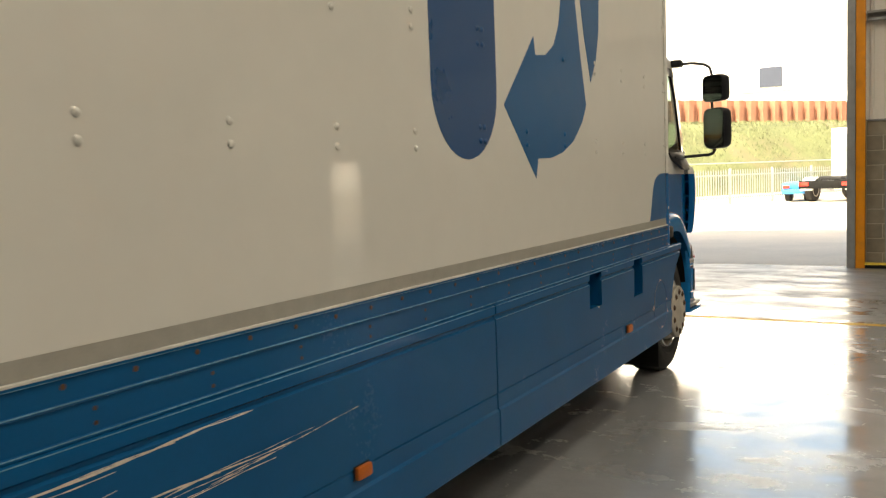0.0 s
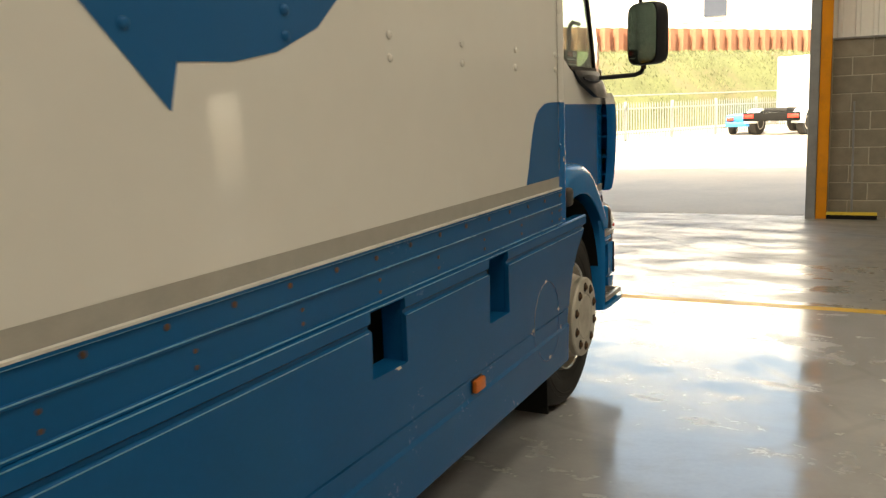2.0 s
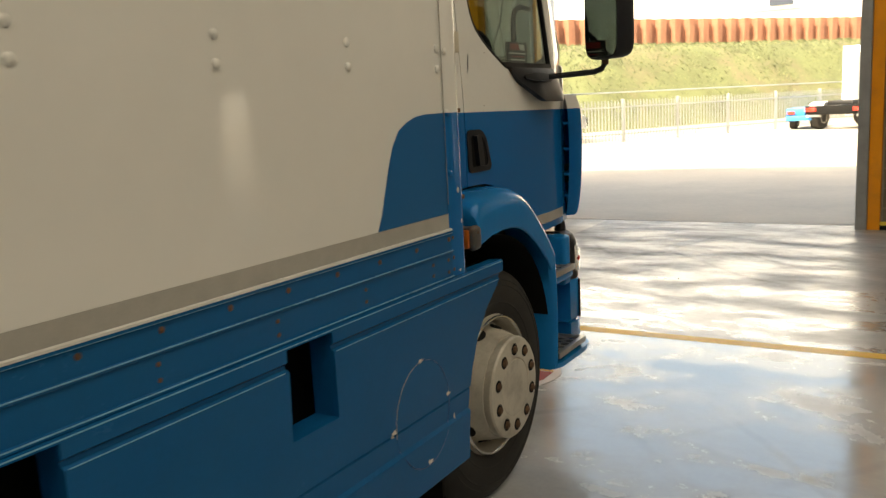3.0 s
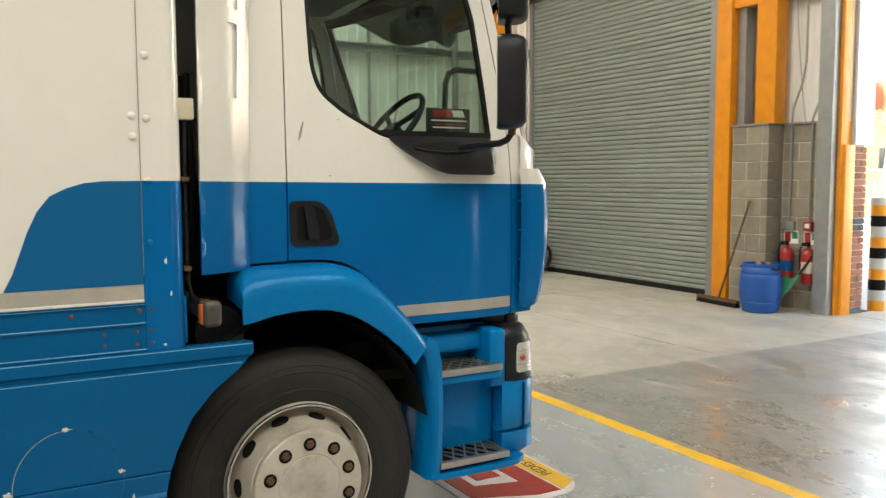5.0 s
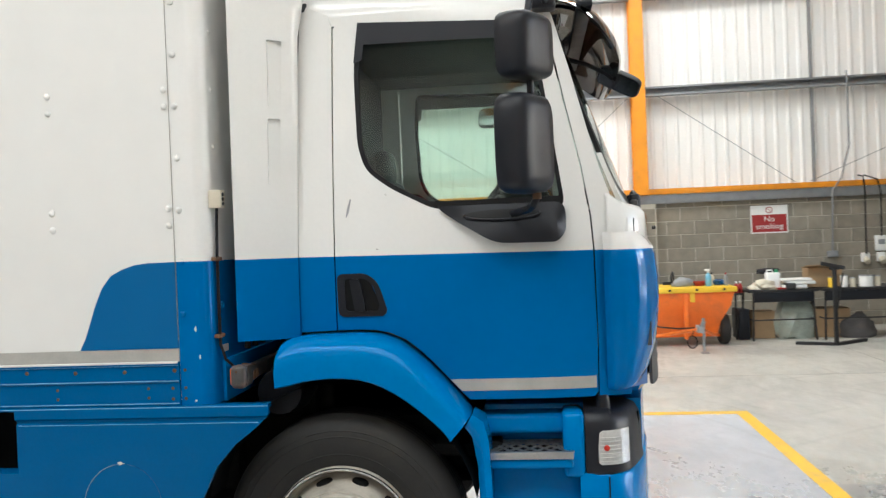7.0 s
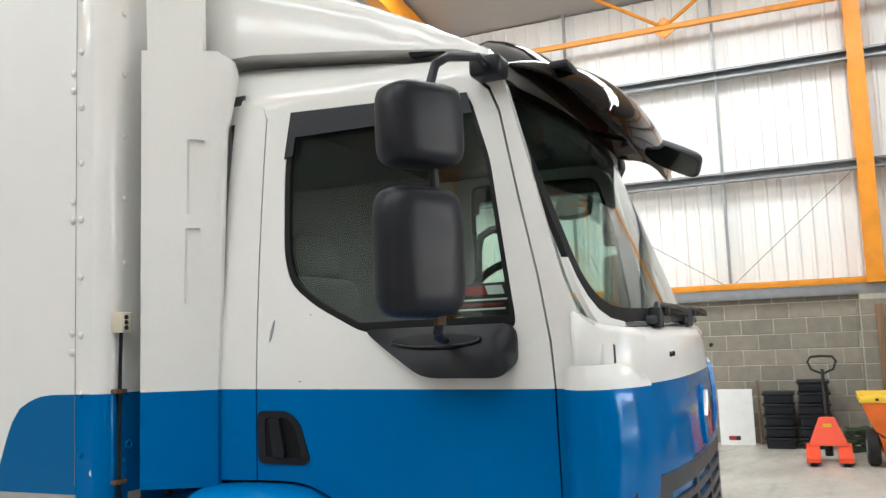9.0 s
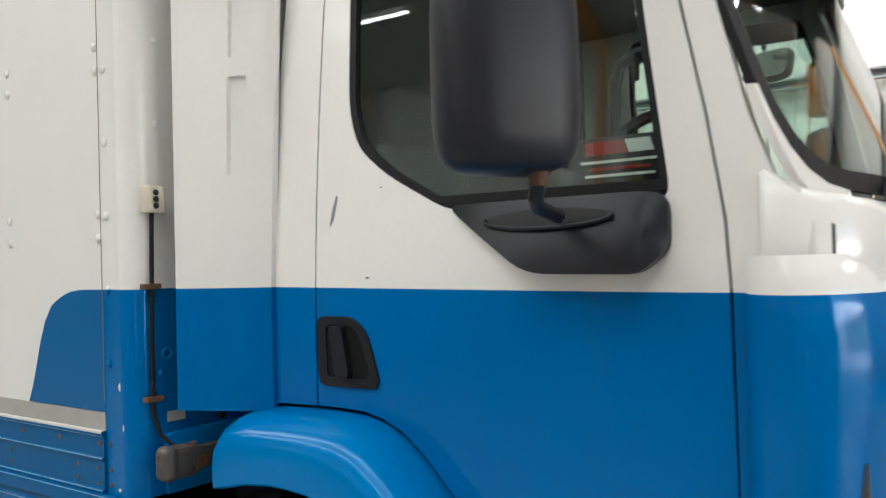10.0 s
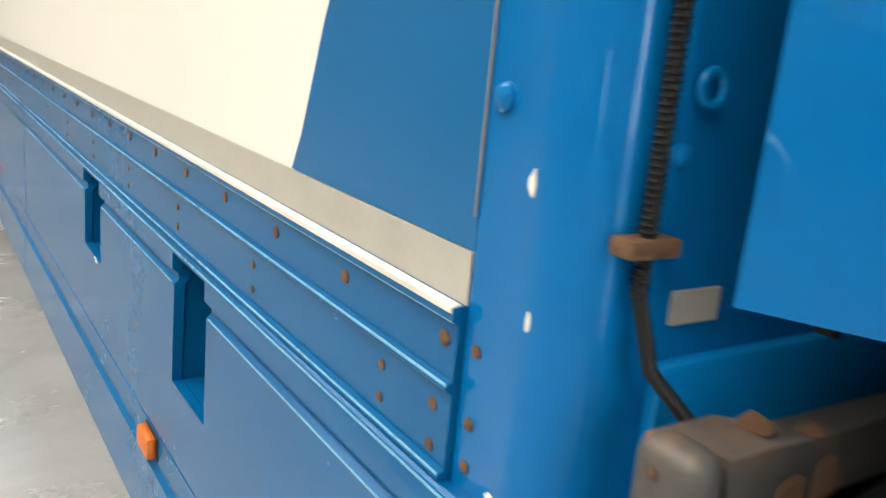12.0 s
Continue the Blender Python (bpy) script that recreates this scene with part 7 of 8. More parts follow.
bol = thing("bollard", "steel bollard banded black, orange and white", "bollard")
bol.location = (-3.19, 9.16, 0)
M_WB = surf("worn_white_band", (0.5, 0.5, 0.48), 0.6, 0, 0.12, 8, 60, 0.02)
zz = 0.0
k = 0
while zz < 1.33:
    h = 0.1275
    b = bmesh.new()
    lathe(b, [(0.01, zz), (0.098, zz), (0.098, min(1.36, zz + h)), (0.01, min(1.36, zz + h))], (0, 0, 0), "Z", 24)
    part("band", b, [M_ORANGE, M_WB, M_DARK][k % 3] if k else M_ORANGE, bol)
    zz += h
    k += 1

# ---------------------------------------------------------------- along the side wall
M_BLKMET = surf("black_metal", (0.02, 0.02, 0.021), 0.5, 0.3, 0.15, 10, 90, 0.02)
M_SPREAD = surf("orange_hopper_paint", (0.80, 0.16, 0.012), 0.42, 0, 0.10, 5, 70, 0.02, 0.1, dirt=(0.35, 0.10, 0.03), dirt_amt=0.4, dirt_scale=4)
M_YEL = surf("yellow_paint", (0.78, 0.50, 0.03), 0.45, 0, 0.08, 6, 70, 0.01)
M_JACK = surf("red_orange_paint", (0.72, 0.07, 0.02), 0.42, 0, 0.08, 6, 70, 0.01)
M_CLOTH = surf("grey_cloth", (0.09, 0.085, 0.085), 0.95, 0, 0.2, 8, 120, 0.08)
M_BAG = surf("white_woven_bag", (0.66, 0.66, 0.64), 0.8, 0, 0.08, 9, 160, 0.06)
M_SACK = surf("clear_plastic_sack", (0.34, 0.38, 0.33), 0.35, 0, 0.25, 9, 60, 0.08)
M_OLIVE = surf("dark_green_canvas", (0.035, 0.055, 0.03), 0.9, 0, 0.2, 9, 90, 0.06)
M_WOOD = surf("weathered_timber", (0.20, 0.12, 0.065), 0.85, 0, 0.25, 4, 60, 0.05, stretch=(6, 6, 0.6))


def lump(cx, cy, cz, rx, ry, rz, rough=0.25, seed=0.0, n=18, flat=True):
    """A soft heap: an uneven dome that sits on its base."""
    b = bmesh.new()
    bmesh.ops.create_icosphere(b, subdivisions=3, radius=1)
    for v in b.verts:
        k = 1 + rough * noise.noise(v.co * 1.7 + Vector((seed, seed * 2, 0))) + 0.5 * rough * noise.noise(v.co * 4 + Vector((seed, 0, 3)))
        v.co = Vector((v.co.x * rx * k, v.co.y * ry * k, v.co.z * rz * k))
        if flat:
            v.co.z = max(v.co.z, -0.35 * rz)
        v.co += Vector((cx, cy, cz + (0.35 * rz if flat else 0)))
    return b


# salt spreader
sp = thing("salt_spreader", "orange towable salt spreader with a yellow rim", "salt spreader")
rings = []
for z, x0, x1, y0, y1 in ((0.13, -9.20, -9.62, 3.20, 4.22), (0.36, -9.10, -9.75, 3.16, 4.26), (0.62, -9.0, -9.95, 3.04, 4.40), (0.86, -8.98, -9.98, 2.98, 4.46)):
    rings.append([(x0, y0, z), (x0, y1, z), (x1, y1, z), (x1, y0, z)])
inner = [[(x + (0.03 if i > 1 else -0.03), y + (0.03 if i in (0, 3) else -0.03), z + (0.03 if k == 0 else 0)) for i, (x, y, z) in enumerate(r)] for k, r in enumerate(rings)]
part("hopper", loft(bmesh.new(), rings + inner[::-1]), M_SPREAD, sp, "orange tapered hopper", 20)
b = bmesh.new()
for a in ((-9.0, 2.95, -8.95, 4.49), (-10.01, 2.95, -9.96, 4.49), (-9.96, 2.95, -9.0, 3.0), (-9.96, 4.44, -9.0, 4.49)):
    bx(b, a[0], a[1], 0.82, a[2], a[3], 0.90, r=0.012)
part("rim", b, M_YEL, sp, "yellow padded rim")
for y in (3.15, 3.5, 3.9, 4.3):
    part("rim_fixing", box(-8.952, y - 0.02, 0.85, -8.944, y + 0.02, 0.88, r=0.003), M_BLACK, sp)
part("rib", box(-9.02, 3.70, 0.12, -8.97, 3.77, 0.84, r=0.004), M_SPREAD, sp)
part("warning_label", box(-8.985, 3.80, 0.68, -8.978, 3.87, 0.82), M_YEL, sp)
b = bmesh.new()
cyl(b, (-9.5, 2.95, 0.23), (-9.5, 4.48, 0.23), 0.025, n=10)
part("axle", b, M_BLKMET, sp)
for y in (3.08, 4.34):
    b = bmesh.new()
    lathe(b, [(0.10, -0.07), (0.20, -0.075), (0.23, -0.05), (0.235, 0.0), (0.23, 0.05), (0.20, 0.075), (0.10, 0.07)], (-9.30, y, 0.235), "Y", 28)
    w = part("wheel", b, M_RUBBER, sp, "small black tyre")
    b = bmesh.new()
    lathe(b, [(0.02, -0.08), (0.10, -0.076), (0.11, 0.0), (0.10, 0.076), (0.02, 0.08)], (-9.30, y, 0.235), "Y", 20)
    part("hub", b, M_GALV, w)
b = bmesh.new()
tube(b, [(-9.1, 3.20, 0.16), (-8.9, 3.35, 0.20), (-8.35, 3.78, 0.34), (-8.25, 3.80, 0.34)], 0.025, 8)
tube(b, [(-9.1, 4.22, 0.16), (-8.9, 4.1, 0.20), (-8.35, 3.84, 0.34)], 0.025, 8)
part("drawbar", b, M_SPREAD, sp)
b = bmesh.new()
bx(b, -8.42, 3.76, 0.30, -8.22, 3.86, 0.40, r=0.01)
cyl(b, (-8.24, 3.81, 0.40), (-8.20, 3.84, 0.47), 0.03, n=10)
part("hitch", b, M_GALV, sp)
b = bmesh.new()
cyl(b, (-8.34, 3.86, 0.50), (-8.34, 3.86, 0.02), 0.02, n=10)
bx(b, -8.40, 3.82, 0.0, -8.28, 3.92, 0.012)
part("prop_leg", b, M_GALV, sp)
b = bmesh.new()
tube(b, [(-9.0, 3.12, 0.45), (-8.8, 3.3, 0.34), (-8.6, 3.55, 0.33), (-8.4, 3.74, 0.36)], 0.012, 6)
tube(b, [(-8.35, 3.72, 0.32)] + [(-8.35, 3.70 + 0.07 * math.sin(i * 0.7), 0.16 + 0.09 * math.cos(i * 0.7)) for i in range(10)], 0.009, 6)
part("lead", b, M_SEAL, sp, "black coiled lead")

# on the spreader's cover: chainsaw, spray bottle, tub
part("cover_board", box(-9.97, 3.0, 0.90, -8.97, 4.44, 0.905), M_YEL, sp)
saw = thing("chainsaw", "dusty grey chainsaw on the hopper lid", "chainsaw")
part("body", lump(-9.3, 3.75, 0.905, 0.09, 0.17, 0.10, 0.2, 2), M_GREY, saw)
part("handle", tube(bmesh.new(), [(-9.28, 3.60, 0.93), (-9.26, 3.57, 1.05), (-9.28, 3.60, 1.13), (-9.34, 3.62, 1.12), (-9.36, 3.63, 0.95)], 0.013, 8), M_BLACK, saw)
part("guide_bar", box(-9.33, 3.45, 0.93, -9.32, 3.62, 0.98, r=0.004), M_BLKMET, saw)
tub = bmesh.new()
lathe(tub, [(0.08, 0.906), (0.10, 0.97), (0.105, 0.975), (0.098, 0.965), (0.02, 0.915)], (-9.3, 4.0, 0), "Z", 20)
single("plastic_tub", tub, M_RED, "shallow red tub on the hopper lid", "tub")


def bottle(x, y, z, h, r, mat, capmat, label, spray=False):
    t = thing("bottle", label, "bottle")
    b = bmesh.new()
    lathe(b, [(r * 0.9, 0), (r, 0.01), (r, h * 0.62), (r * 0.45, h * 0.8), (r * 0.35, h * 0.84)], (x, y, z), "Z", 16)
    part("body", b, mat, t)
    b = bmesh.new()
    lathe(b, [(r * 0.4, h * 0.84), (r * 0.42, h * 0.96), (r * 0.2, h)], (x, y, z), "Z", 12)
    if spray:
        bx(b, x - 0.02, y - 0.05, z + h * 0.95, x + 0.02, y + 0.02, z + h * 1.08, r=0.006)
    part("cap", b, capmat, t)
    return t


M_LBLUE = surf("pale_blue_liquid", (0.16, 0.42, 0.62), 0.3, 0, 0.08, 10, 80, 0.0)
bottle(-9.2, 4.12, 0.905, 0.24, 0.045, M_LBLUE, M_WHITEP, "pale blue spray bottle on the hopper lid", True)
bottle(-9.35, 4.2, 0.905, 0.2, 0.04, M_CREAM, M_BLACK, "cream bottle with a black cap")
bottle(-9.2, 4.38, 0.905, 0.20, 0.033, M_GREY, M_RED, "aerosol can with a red cap")
single("jacket", lump(-9.4, 4.28, 0.905, 0.12, 0.14, 0.07, 0.3, 4), M_NAVY, "dark blue jacket thrown on the lid", "jacket")

# the spreader and what lies on it, at their true size and place
for ob in [o for o in scene.collection.objects if o.parent is None and o.name.split(".")[0] in ("salt_spreader", "chainsaw", "plastic_tub", "bottle", "jacket")]:
    ob.matrix_basis = pose(-9.12, 3.62, 0) @ Matrix.Scale(0.93, 4) @ pose(-9.3, 3.71, 0).inverted()

# pallet jack
pj = thing("pallet_jack", "orange-red pallet truck with a black handle", "pallet truck")
b = bmesh.new()
loft(b, [[(-9.30, 2.32, 0.20), (-9.30, 2.78, 0.20), (-9.42, 2.76, 0.20), (-9.42, 2.34, 0.20)], [(-9.40, 2.46, 0.54), (-9.40, 2.64, 0.54), (-9.46, 2.63, 0.54), (-9.46, 2.47, 0.54)]])
part("body", b, M_JACK, pj, "", 20)
for y in (2.29, 2.65):
    b = bmesh.new()
    loft(b, [[(-9.42, y, 0.05), (-9.42, y + 0.16, 0.05), (-9.42, y + 0.16, 0.22), (-9.42, y, 0.22)], [(-8.9, y, 0.05), (-8.9, y + 0.16, 0.05), (-8.9, y + 0.16, 0.10), (-8.9, y, 0.10)]])
    part("fork", b, M_JACK, pj)
    b = bmesh.new()
    lathe(b, [(0.02, -0.04), (0.04, -0.04), (0.04, 0.04), (0.02, 0.04)], (-8.96, y + 0.08, 0.04), "Y", 12)
    part("roller", b, M_BLACK, pj)
b = bmesh.new()
cyl(b, (-9.5, 2.55, 0.15), (-9.72, 2.55, 1.12), 0.022, n=10)
part("tiller", b, M_BLKMET, pj)
b = bmesh.new()
tube(b, [(-9.72, 2.55, 1.06), (-9.735, 2.42, 1.12), (-9.75, 2.38, 1.22), (-9.76, 2.42, 1.28), (-9.76, 2.55, 1.29), (-9.76, 2.68, 1.28), (-9.75, 2.72, 1.22), (-9.735, 2.68, 1.12)], 0.016, 8, True)
part("grip", b, M_BLACK, pj)
part("pump", cyl(bmesh.new(), (-9.52, 2.55, 0.05), (-9.52, 2.55, 0.55), 0.05, n=14), M_BLKMET, pj)
part("label", box(-9.385, 2.5, 0.40, -9.365, 2.6, 0.46), M_YEL, pj)
b = bmesh.new()
for k in range(7):
    pts = [(-10.3 + 0.02 * k + 0.16 * math.cos(a * 0.7 + k), 2.93 + 0.17 * math.sin(a * 0.7 + k), 0.03 + 0.045 * k + 0.02 * math.sin(2.1 * a + k)) for a in range(10)]
    tube(b, pts, 0.022, 6)
single("hose_coil", b, M_OLIVE, "heap of dirty coiled hose by the wall", "hose")


def crate_stack(y, n, w, label):
    s = thing("crate_stack", label, "crates", "black crates by the wall")
    for k in range(n):
        z = 0.155 * k
        b = bmesh.new()
        j = random.uniform(-0.015, 0.015)
        bx(b, -10.85 + j, y - w / 2, z + 0.002, -10.42 + j, y + w / 2, z + 0.115, r=0.015)
        bx(b, -10.87 + j, y - w / 2 - 0.02, z + 0.115, -10.40 + j, y + w / 2 + 0.02, z + 0.15, r=0.008)
        part("crate", b, M_BLACK, s)
    return s


crate_stack(1.96, 5, 0.38, "stack of black plastic crates against the wall")
crate_stack(2.42, 6, 0.38, "taller stack of black plastic crates against the wall")
board = thing("white_board", "white sheet board leaning on the wall with a small logo card", "board")
part("sheet", box(-10.80, 1.12, 0.0, -10.775, 1.60, 0.80), M_WHITEP, board)
part("card", box(-10.765, 1.22, 0.0, -10.76, 1.42, 0.20), M_WHITEP, board)
part("logo_shape", box(-10.76, 1.24, 0.07, -10.757, 1.34, 0.13), M_RED, board)
part("logo_shape", box(-10.76, 1.34, 0.07, -10.757, 1.40, 0.13), M_CARD, board)
single("timber_post", box(-10.86, 3.30, 0.0, -10.80, 3.40, 1.95, r=0.006), M_WOOD, "weathered timber leaning on the pier", "timber")
single("spade", lathe(bmesh.new(), [(0.02, 0.0), (0.018, 0.9), (0.02, 0.92)], (-10.85, 1.68, 0), "Z", 10), M_WOOD, "old spade handle against the wall", "spade")


# folding tables and what lies on them
def table(y0, y1, label):
    t = thing("folding_table", label, "table", "black tables by the wall")
    part("tabletop", box(-10.0, y0, 0.70, -9.25, y1, 0.735, r=0.008), M_BLKMET, t)
    part("apron", box(-9.30, y0 + 0.06, 0.56, -9.27, y1 - 0.06, 0.70, r=0.006), M_BLACK, t)
    for x in (-9.92, -9.33):
        for y in (y0 + 0.07, y1 - 0.07):
            b = bmesh.new()
            cyl(b, (x, y, 0.70), (x + (0.05 if x > -9.5 else -0.05), y + (0.03 if y > (y0 + y1) / 2 else -0.03), 0.0), 0.015, n=8)
            part("leg", b, M_BLKMET, t)
    for y in (y0 + 0.05, y1 - 0.05):
        part("stretcher", cyl(bmesh.new(), (-9.94, y, 0.30), (-9.31, y, 0.30), 0.01, n=8), M_BLKMET, t)
    part("rail", cyl(bmesh.new(), (-9.31, y0 + 0.05, 0.30), (-9.31, y1 - 0.05, 0.30), 0.01, n=8), M_BLKMET, t)
    return t


table(4.62, 5.58, "black metal work table cluttered with packets and bottles")
table(5.62, 6.84, "black metal work table with tins and cardboard")
can = thing("jerrycan", "white plastic jerrycan with a green cap", "jerrycan")
part("body", box(-9.55, 4.90, 0.737, -9.40, 5.10, 0.98, r=0.03, seg=3), M_WHITEP, can)
part("cap", cyl(bmesh.new(), (-9.48, 5.06, 0.98), (-9.48, 5.06, 1.02), 0.03, n=14), M_GREEN, can)
part("handle", tube(bmesh.new(), [(-9.48, 4.92, 0.97), (-9.48, 4.93, 1.01), (-9.48, 5.0, 1.015), (-9.48, 5.01, 0.97)], 0.012, 8), M_WHITEP, can)
single("carrier_bag", lump(-9.45, 4.86, 0.737, 0.14, 0.20, 0.10, 0.35, 7), M_CREAM, "crumpled pale plastic bag on the table", "bag")
for k, (y, z, w, h, m, lb) in enumerate(((5.28, 0.737, 0.34, 0.06, M_WHITEP, "white packet of wipes"), (5.36, 0.80, 0.40, 0.05, M_WHITEP, "white bundle of rags"), (5.30, 0.85, 0.42, 0.04, M_WHITEP, "white folded sheet"), (5.20, 0.737, 0.12, 0.09, M_CARD, "black box of gloves"))):
    x = -9.42 if k != 3 else -9.33
    single("packet", box(x - 0.1, y - w / 2, z, x + 0.1, y + w / 2, z + h, r=0.015), m, lb + " on the work table", "packet")
bx1 = thing("cardboard_box", "open cardboard box leaning on the wall side of the table", "box")
part("carton", box(-9.9, 5.55, 0.737, -9.6, 6.02, 1.02, r=0.004), M_BOARD, bx1)
part("flap", loft(bmesh.new(), [[(-9.6, 5.45, 1.02), (-9.6, 5.95, 1.02), (-9.61, 5.95, 1.025), (-9.61, 5.45, 1.025)], [(-9.45, 5.48, 1.06), (-9.45, 5.92, 1.06), (-9.455, 5.92, 1.066), (-9.455, 5.48, 1.066)]]), M_BOARD, bx1)
for y, r, h, m, lb in ((5.98, 0.05, 0.16, M_WHITEP, "white tin with a label"), (6.10, 0.04, 0.12, M_CREAM, "cream tin with a label"), (6.29, 0.10, 0.15, M_WHITEP, "white paint tub"), (6.44, 0.045, 0.14, M_CREAM, "pale labelled tin"), (5.80, 0.04, 0.14, M_YEL, "small yellow tin")):
    t = thing("tin", lb + " on the work table", "tin")
    part("can", lathe(bmesh.new(), [(r, 0), (r, h), (r * 0.93, h + 0.005)], (-9.42, y, 0.737), "Z", 18), m, t)
    part("lid", lathe(bmesh.new(), [(r * 1.03, h), (r * 1.03, h + 0.012), (r * 0.9, h + 0.014)], (-9.42, y, 0.738), "Z", 18), M_GALV, t)
single("tool_tray", box(-9.42, 5.02, 0.737, -9.30, 5.14, 0.76, r=0.004), M_RED, "small red tool tray", "tray")
single("cable_coil", lump(-9.6, 4.98, 0.99, 0.10, 0.16, 0.05, 0.3, 9, flat=False), M_BLACK, "black cable bundle on the bench", "cable")
# under the tables
single("cardboard_box", box(-9.95, 5.60, 0.0, -9.55, 6.1, 0.42, r=0.004), M_BOARD, "brown cardboard box under the table", "box")
single("cardboard_box", box(-9.9, 4.72, 0.0, -9.6, 5.05, 0.40, r=0.004), M_BOARD, "brown cardboard box beside plastic sacks", "box")
single("sack", lump(-9.62, 5.32, 0.0, 0.20, 0.28, 0.42, 0.3, 12), M_SACK, "clear plastic sack of packaging under the table", "sack")
single("sack", lump(-9.55, 6.18, 0.0, 0.2, 0.26, 0.25, 0.3, 15), M_CLOTH, "dark sack under the table", "sack")
single("tool_box", box(-9.9, 4.50, 0.0, -9.45, 4.66, 0.45, r=0.02), M_BLACK, "black tool box beside the spreader", "tool box")
stl = thing("side_table", "low black stand with red oil cans", "stand")
part("top", box(-9.9, 4.46, 0.66, -9.5, 4.60, 0.69), M_BLKMET, stl)
for y in (4.48, 4.58):
    part("leg", cyl(bmesh.new(), (-9.52, y, 0.66), (-9.52, y, 0.0), 0.014, n=8), M_BLKMET, stl)
bottle(-9.55, 4.50, 0.69, 0.17, 0.035, M_RED, M_WHITEP, "red oil bottle on the stand")
bottle(-9.6, 4.57, 0.69, 0.17, 0.035, M_RED, M_WHITEP, "red oil bottle on the stand")

# roller stand on cross feet
rs = thing("support_stand", "black steel support stand on splayed feet", "stand")
part("post", box(-8.67, 5.565, 0.03, -8.62, 5.615, 1.06, r=0.006), M_BLKMET, rs)
for fx, fy in ((-9.02, 6.10), (-8.86, 5.12)):
    b = bmesh.new()
    dv = Vector((fx + 8.645, fy - 5.59, 0)).normalized()
    nv = Vector((-dv.y, dv.x, 0)) * 0.035
    loft(b, [[p + nv, p - nv, p - nv + Vector((0, 0, 0.04)), p + nv + Vector((0, 0, 0.04))] for p in (Vector((-8.645, 5.59, 0)), Vector((fx, fy, 0)))])
    part("foot", b, M_BLKMET, rs)
b = bmesh.new()
cyl(b, (-8.645, 5.42, 1.12), (-8.645, 5.72, 1.05), 0.028, n=14)
bx(b, -8.67, 5.53, 1.03, -8.62, 5.65, 1.07, r=0.006)
part("head", b, M_BLKMET, rs)
part("prop", cyl(bmesh.new(), (-8.65, 5.70, 0.98), (-8.655, 5.62, 0.5), 0.012, n=8), M_BLKMET, rs)

pipe("conduit", [(-9.95, FRONT - 0.03, 4.4), (-9.90, FRONT - 0.03, 2.6), (-9.92, FRONT - 0.03, 2.2), (-9.95, FRONT - 0.03, 1.25)], 0.013, M_GALV, "steel conduit on the gable wall")
pipe("conduit", [(-9.43, FRONT - 0.03, 5.0), (-9.43, FRONT - 0.03, 0.1)], 0.013, M_GALV, "steel conduit beside the shutter")

# everything on and along the side wall stands a little nearer the rear
for ob in list(scene.collection.objects):
    if ob.parent is None and ob.get("kind", "") != "structure" and ob is not truck:
        pts = [c.matrix_world @ Vector(q) for c in [ob] + list(ob.children) if c.type == "MESH" for q in c.bound_box]
        if pts and max(p.x for p in pts) < -8.1 and max(p.y for p in pts) < 8.42:
            ob.location.y -= 0.08

# sack truck, with what stands behind it
st = thing("sack_truck", "bright aluminium sack truck standing upright", "sack truck")
for y, o in ((6.285, -1), (6.575, 1)):
    part("rail", tube(bmesh.new(), [(-8.36, y, 0.07), (-8.365, y, 0.3), (-8.38, y, 0.75), (-8.39, y, 0.98), (-8.41, y + 0.01 * o, 1.05), (-8.46, y + 0.03 * o, 1.09)], 0.017, 8), M_CHROME, st)
    part("grip", cyl(bmesh.new(), (-8.45, y + 0.03 * o, 1.08), (-8.53, y + 0.055 * o, 1.20), 0.021, n=10), M_BARREL, st, "blue rubber grip")
for z, x in ((0.13, -8.362), (0.47, -8.371), (0.93, -8.388)):
    part("crossbar", cyl(bmesh.new(), (x, 6.285, z), (x, 6.575, z), 0.013, n=8), M_CHROME, st)
part("toe_plate", box(-8.62, 6.27, 0.0, -8.37, 6.59, 0.012), M_ALU, st)
for y in (6.20, 6.66):
    b = bmesh.new()
    lathe(b, [(0.05, -0.035), (0.11, -0.04), (0.128, -0.02), (0.128, 0.02), (0.11, 0.04), (0.05, 0.035)], (-8.33, y, 0.128), "Y", 24)
    w = part("wheel", b, M_RUBBER, st)
    part("hub", lathe(bmesh.new(), [(0.01, -0.042), (0.05, -0.04), (0.05, 0.04), (0.01, 0.042)], (-8.33, y, 0.128), "Y", 16), M_GALV, w)
part("axle", cyl(bmesh.new(), (-8.33, 6.20, 0.128), (-8.33, 6.66, 0.128), 0.01, n=8), M_GALV, st)
wb = thing("appliance_carton", "white appliance carton on the floor behind the sack truck", "carton")
part("carton", box(-9.15, 6.42, 0.0, -8.80, 6.78, 0.47, r=0.006), M_WHITEP, wb)
part("print_patch", box(-8.799, 6.66, 0.23, -8.796, 6.74, 0.31), M_JACK, wb)
single("cardboard_box", box(-9.62, 6.70, 0.0, -9.22, 7.12, 0.66, r=0.004), M_BOARD, "brown box under the dust sheet", "box")
ds = thing("dust_sheet", "grey dust sheet draped in folds over a box", "dust sheet")
part("sheet", lump(-9.42, 6.93, 0.60, 0.30, 0.30, 0.38, 0.3, 21, flat=False), M_CLOTH, ds)
for k in range(5):
    part("fold", lump(-9.16 - 0.02 * (k % 2), 6.66 + 0.13 * k, 0.50 - 0.07 * (k % 3), 0.07, 0.09, 0.38, 0.3, 60 + k, flat=False), M_CLOTH, ds)
red = thing("red_lever", "red handled tool standing behind the sack truck", "tool")
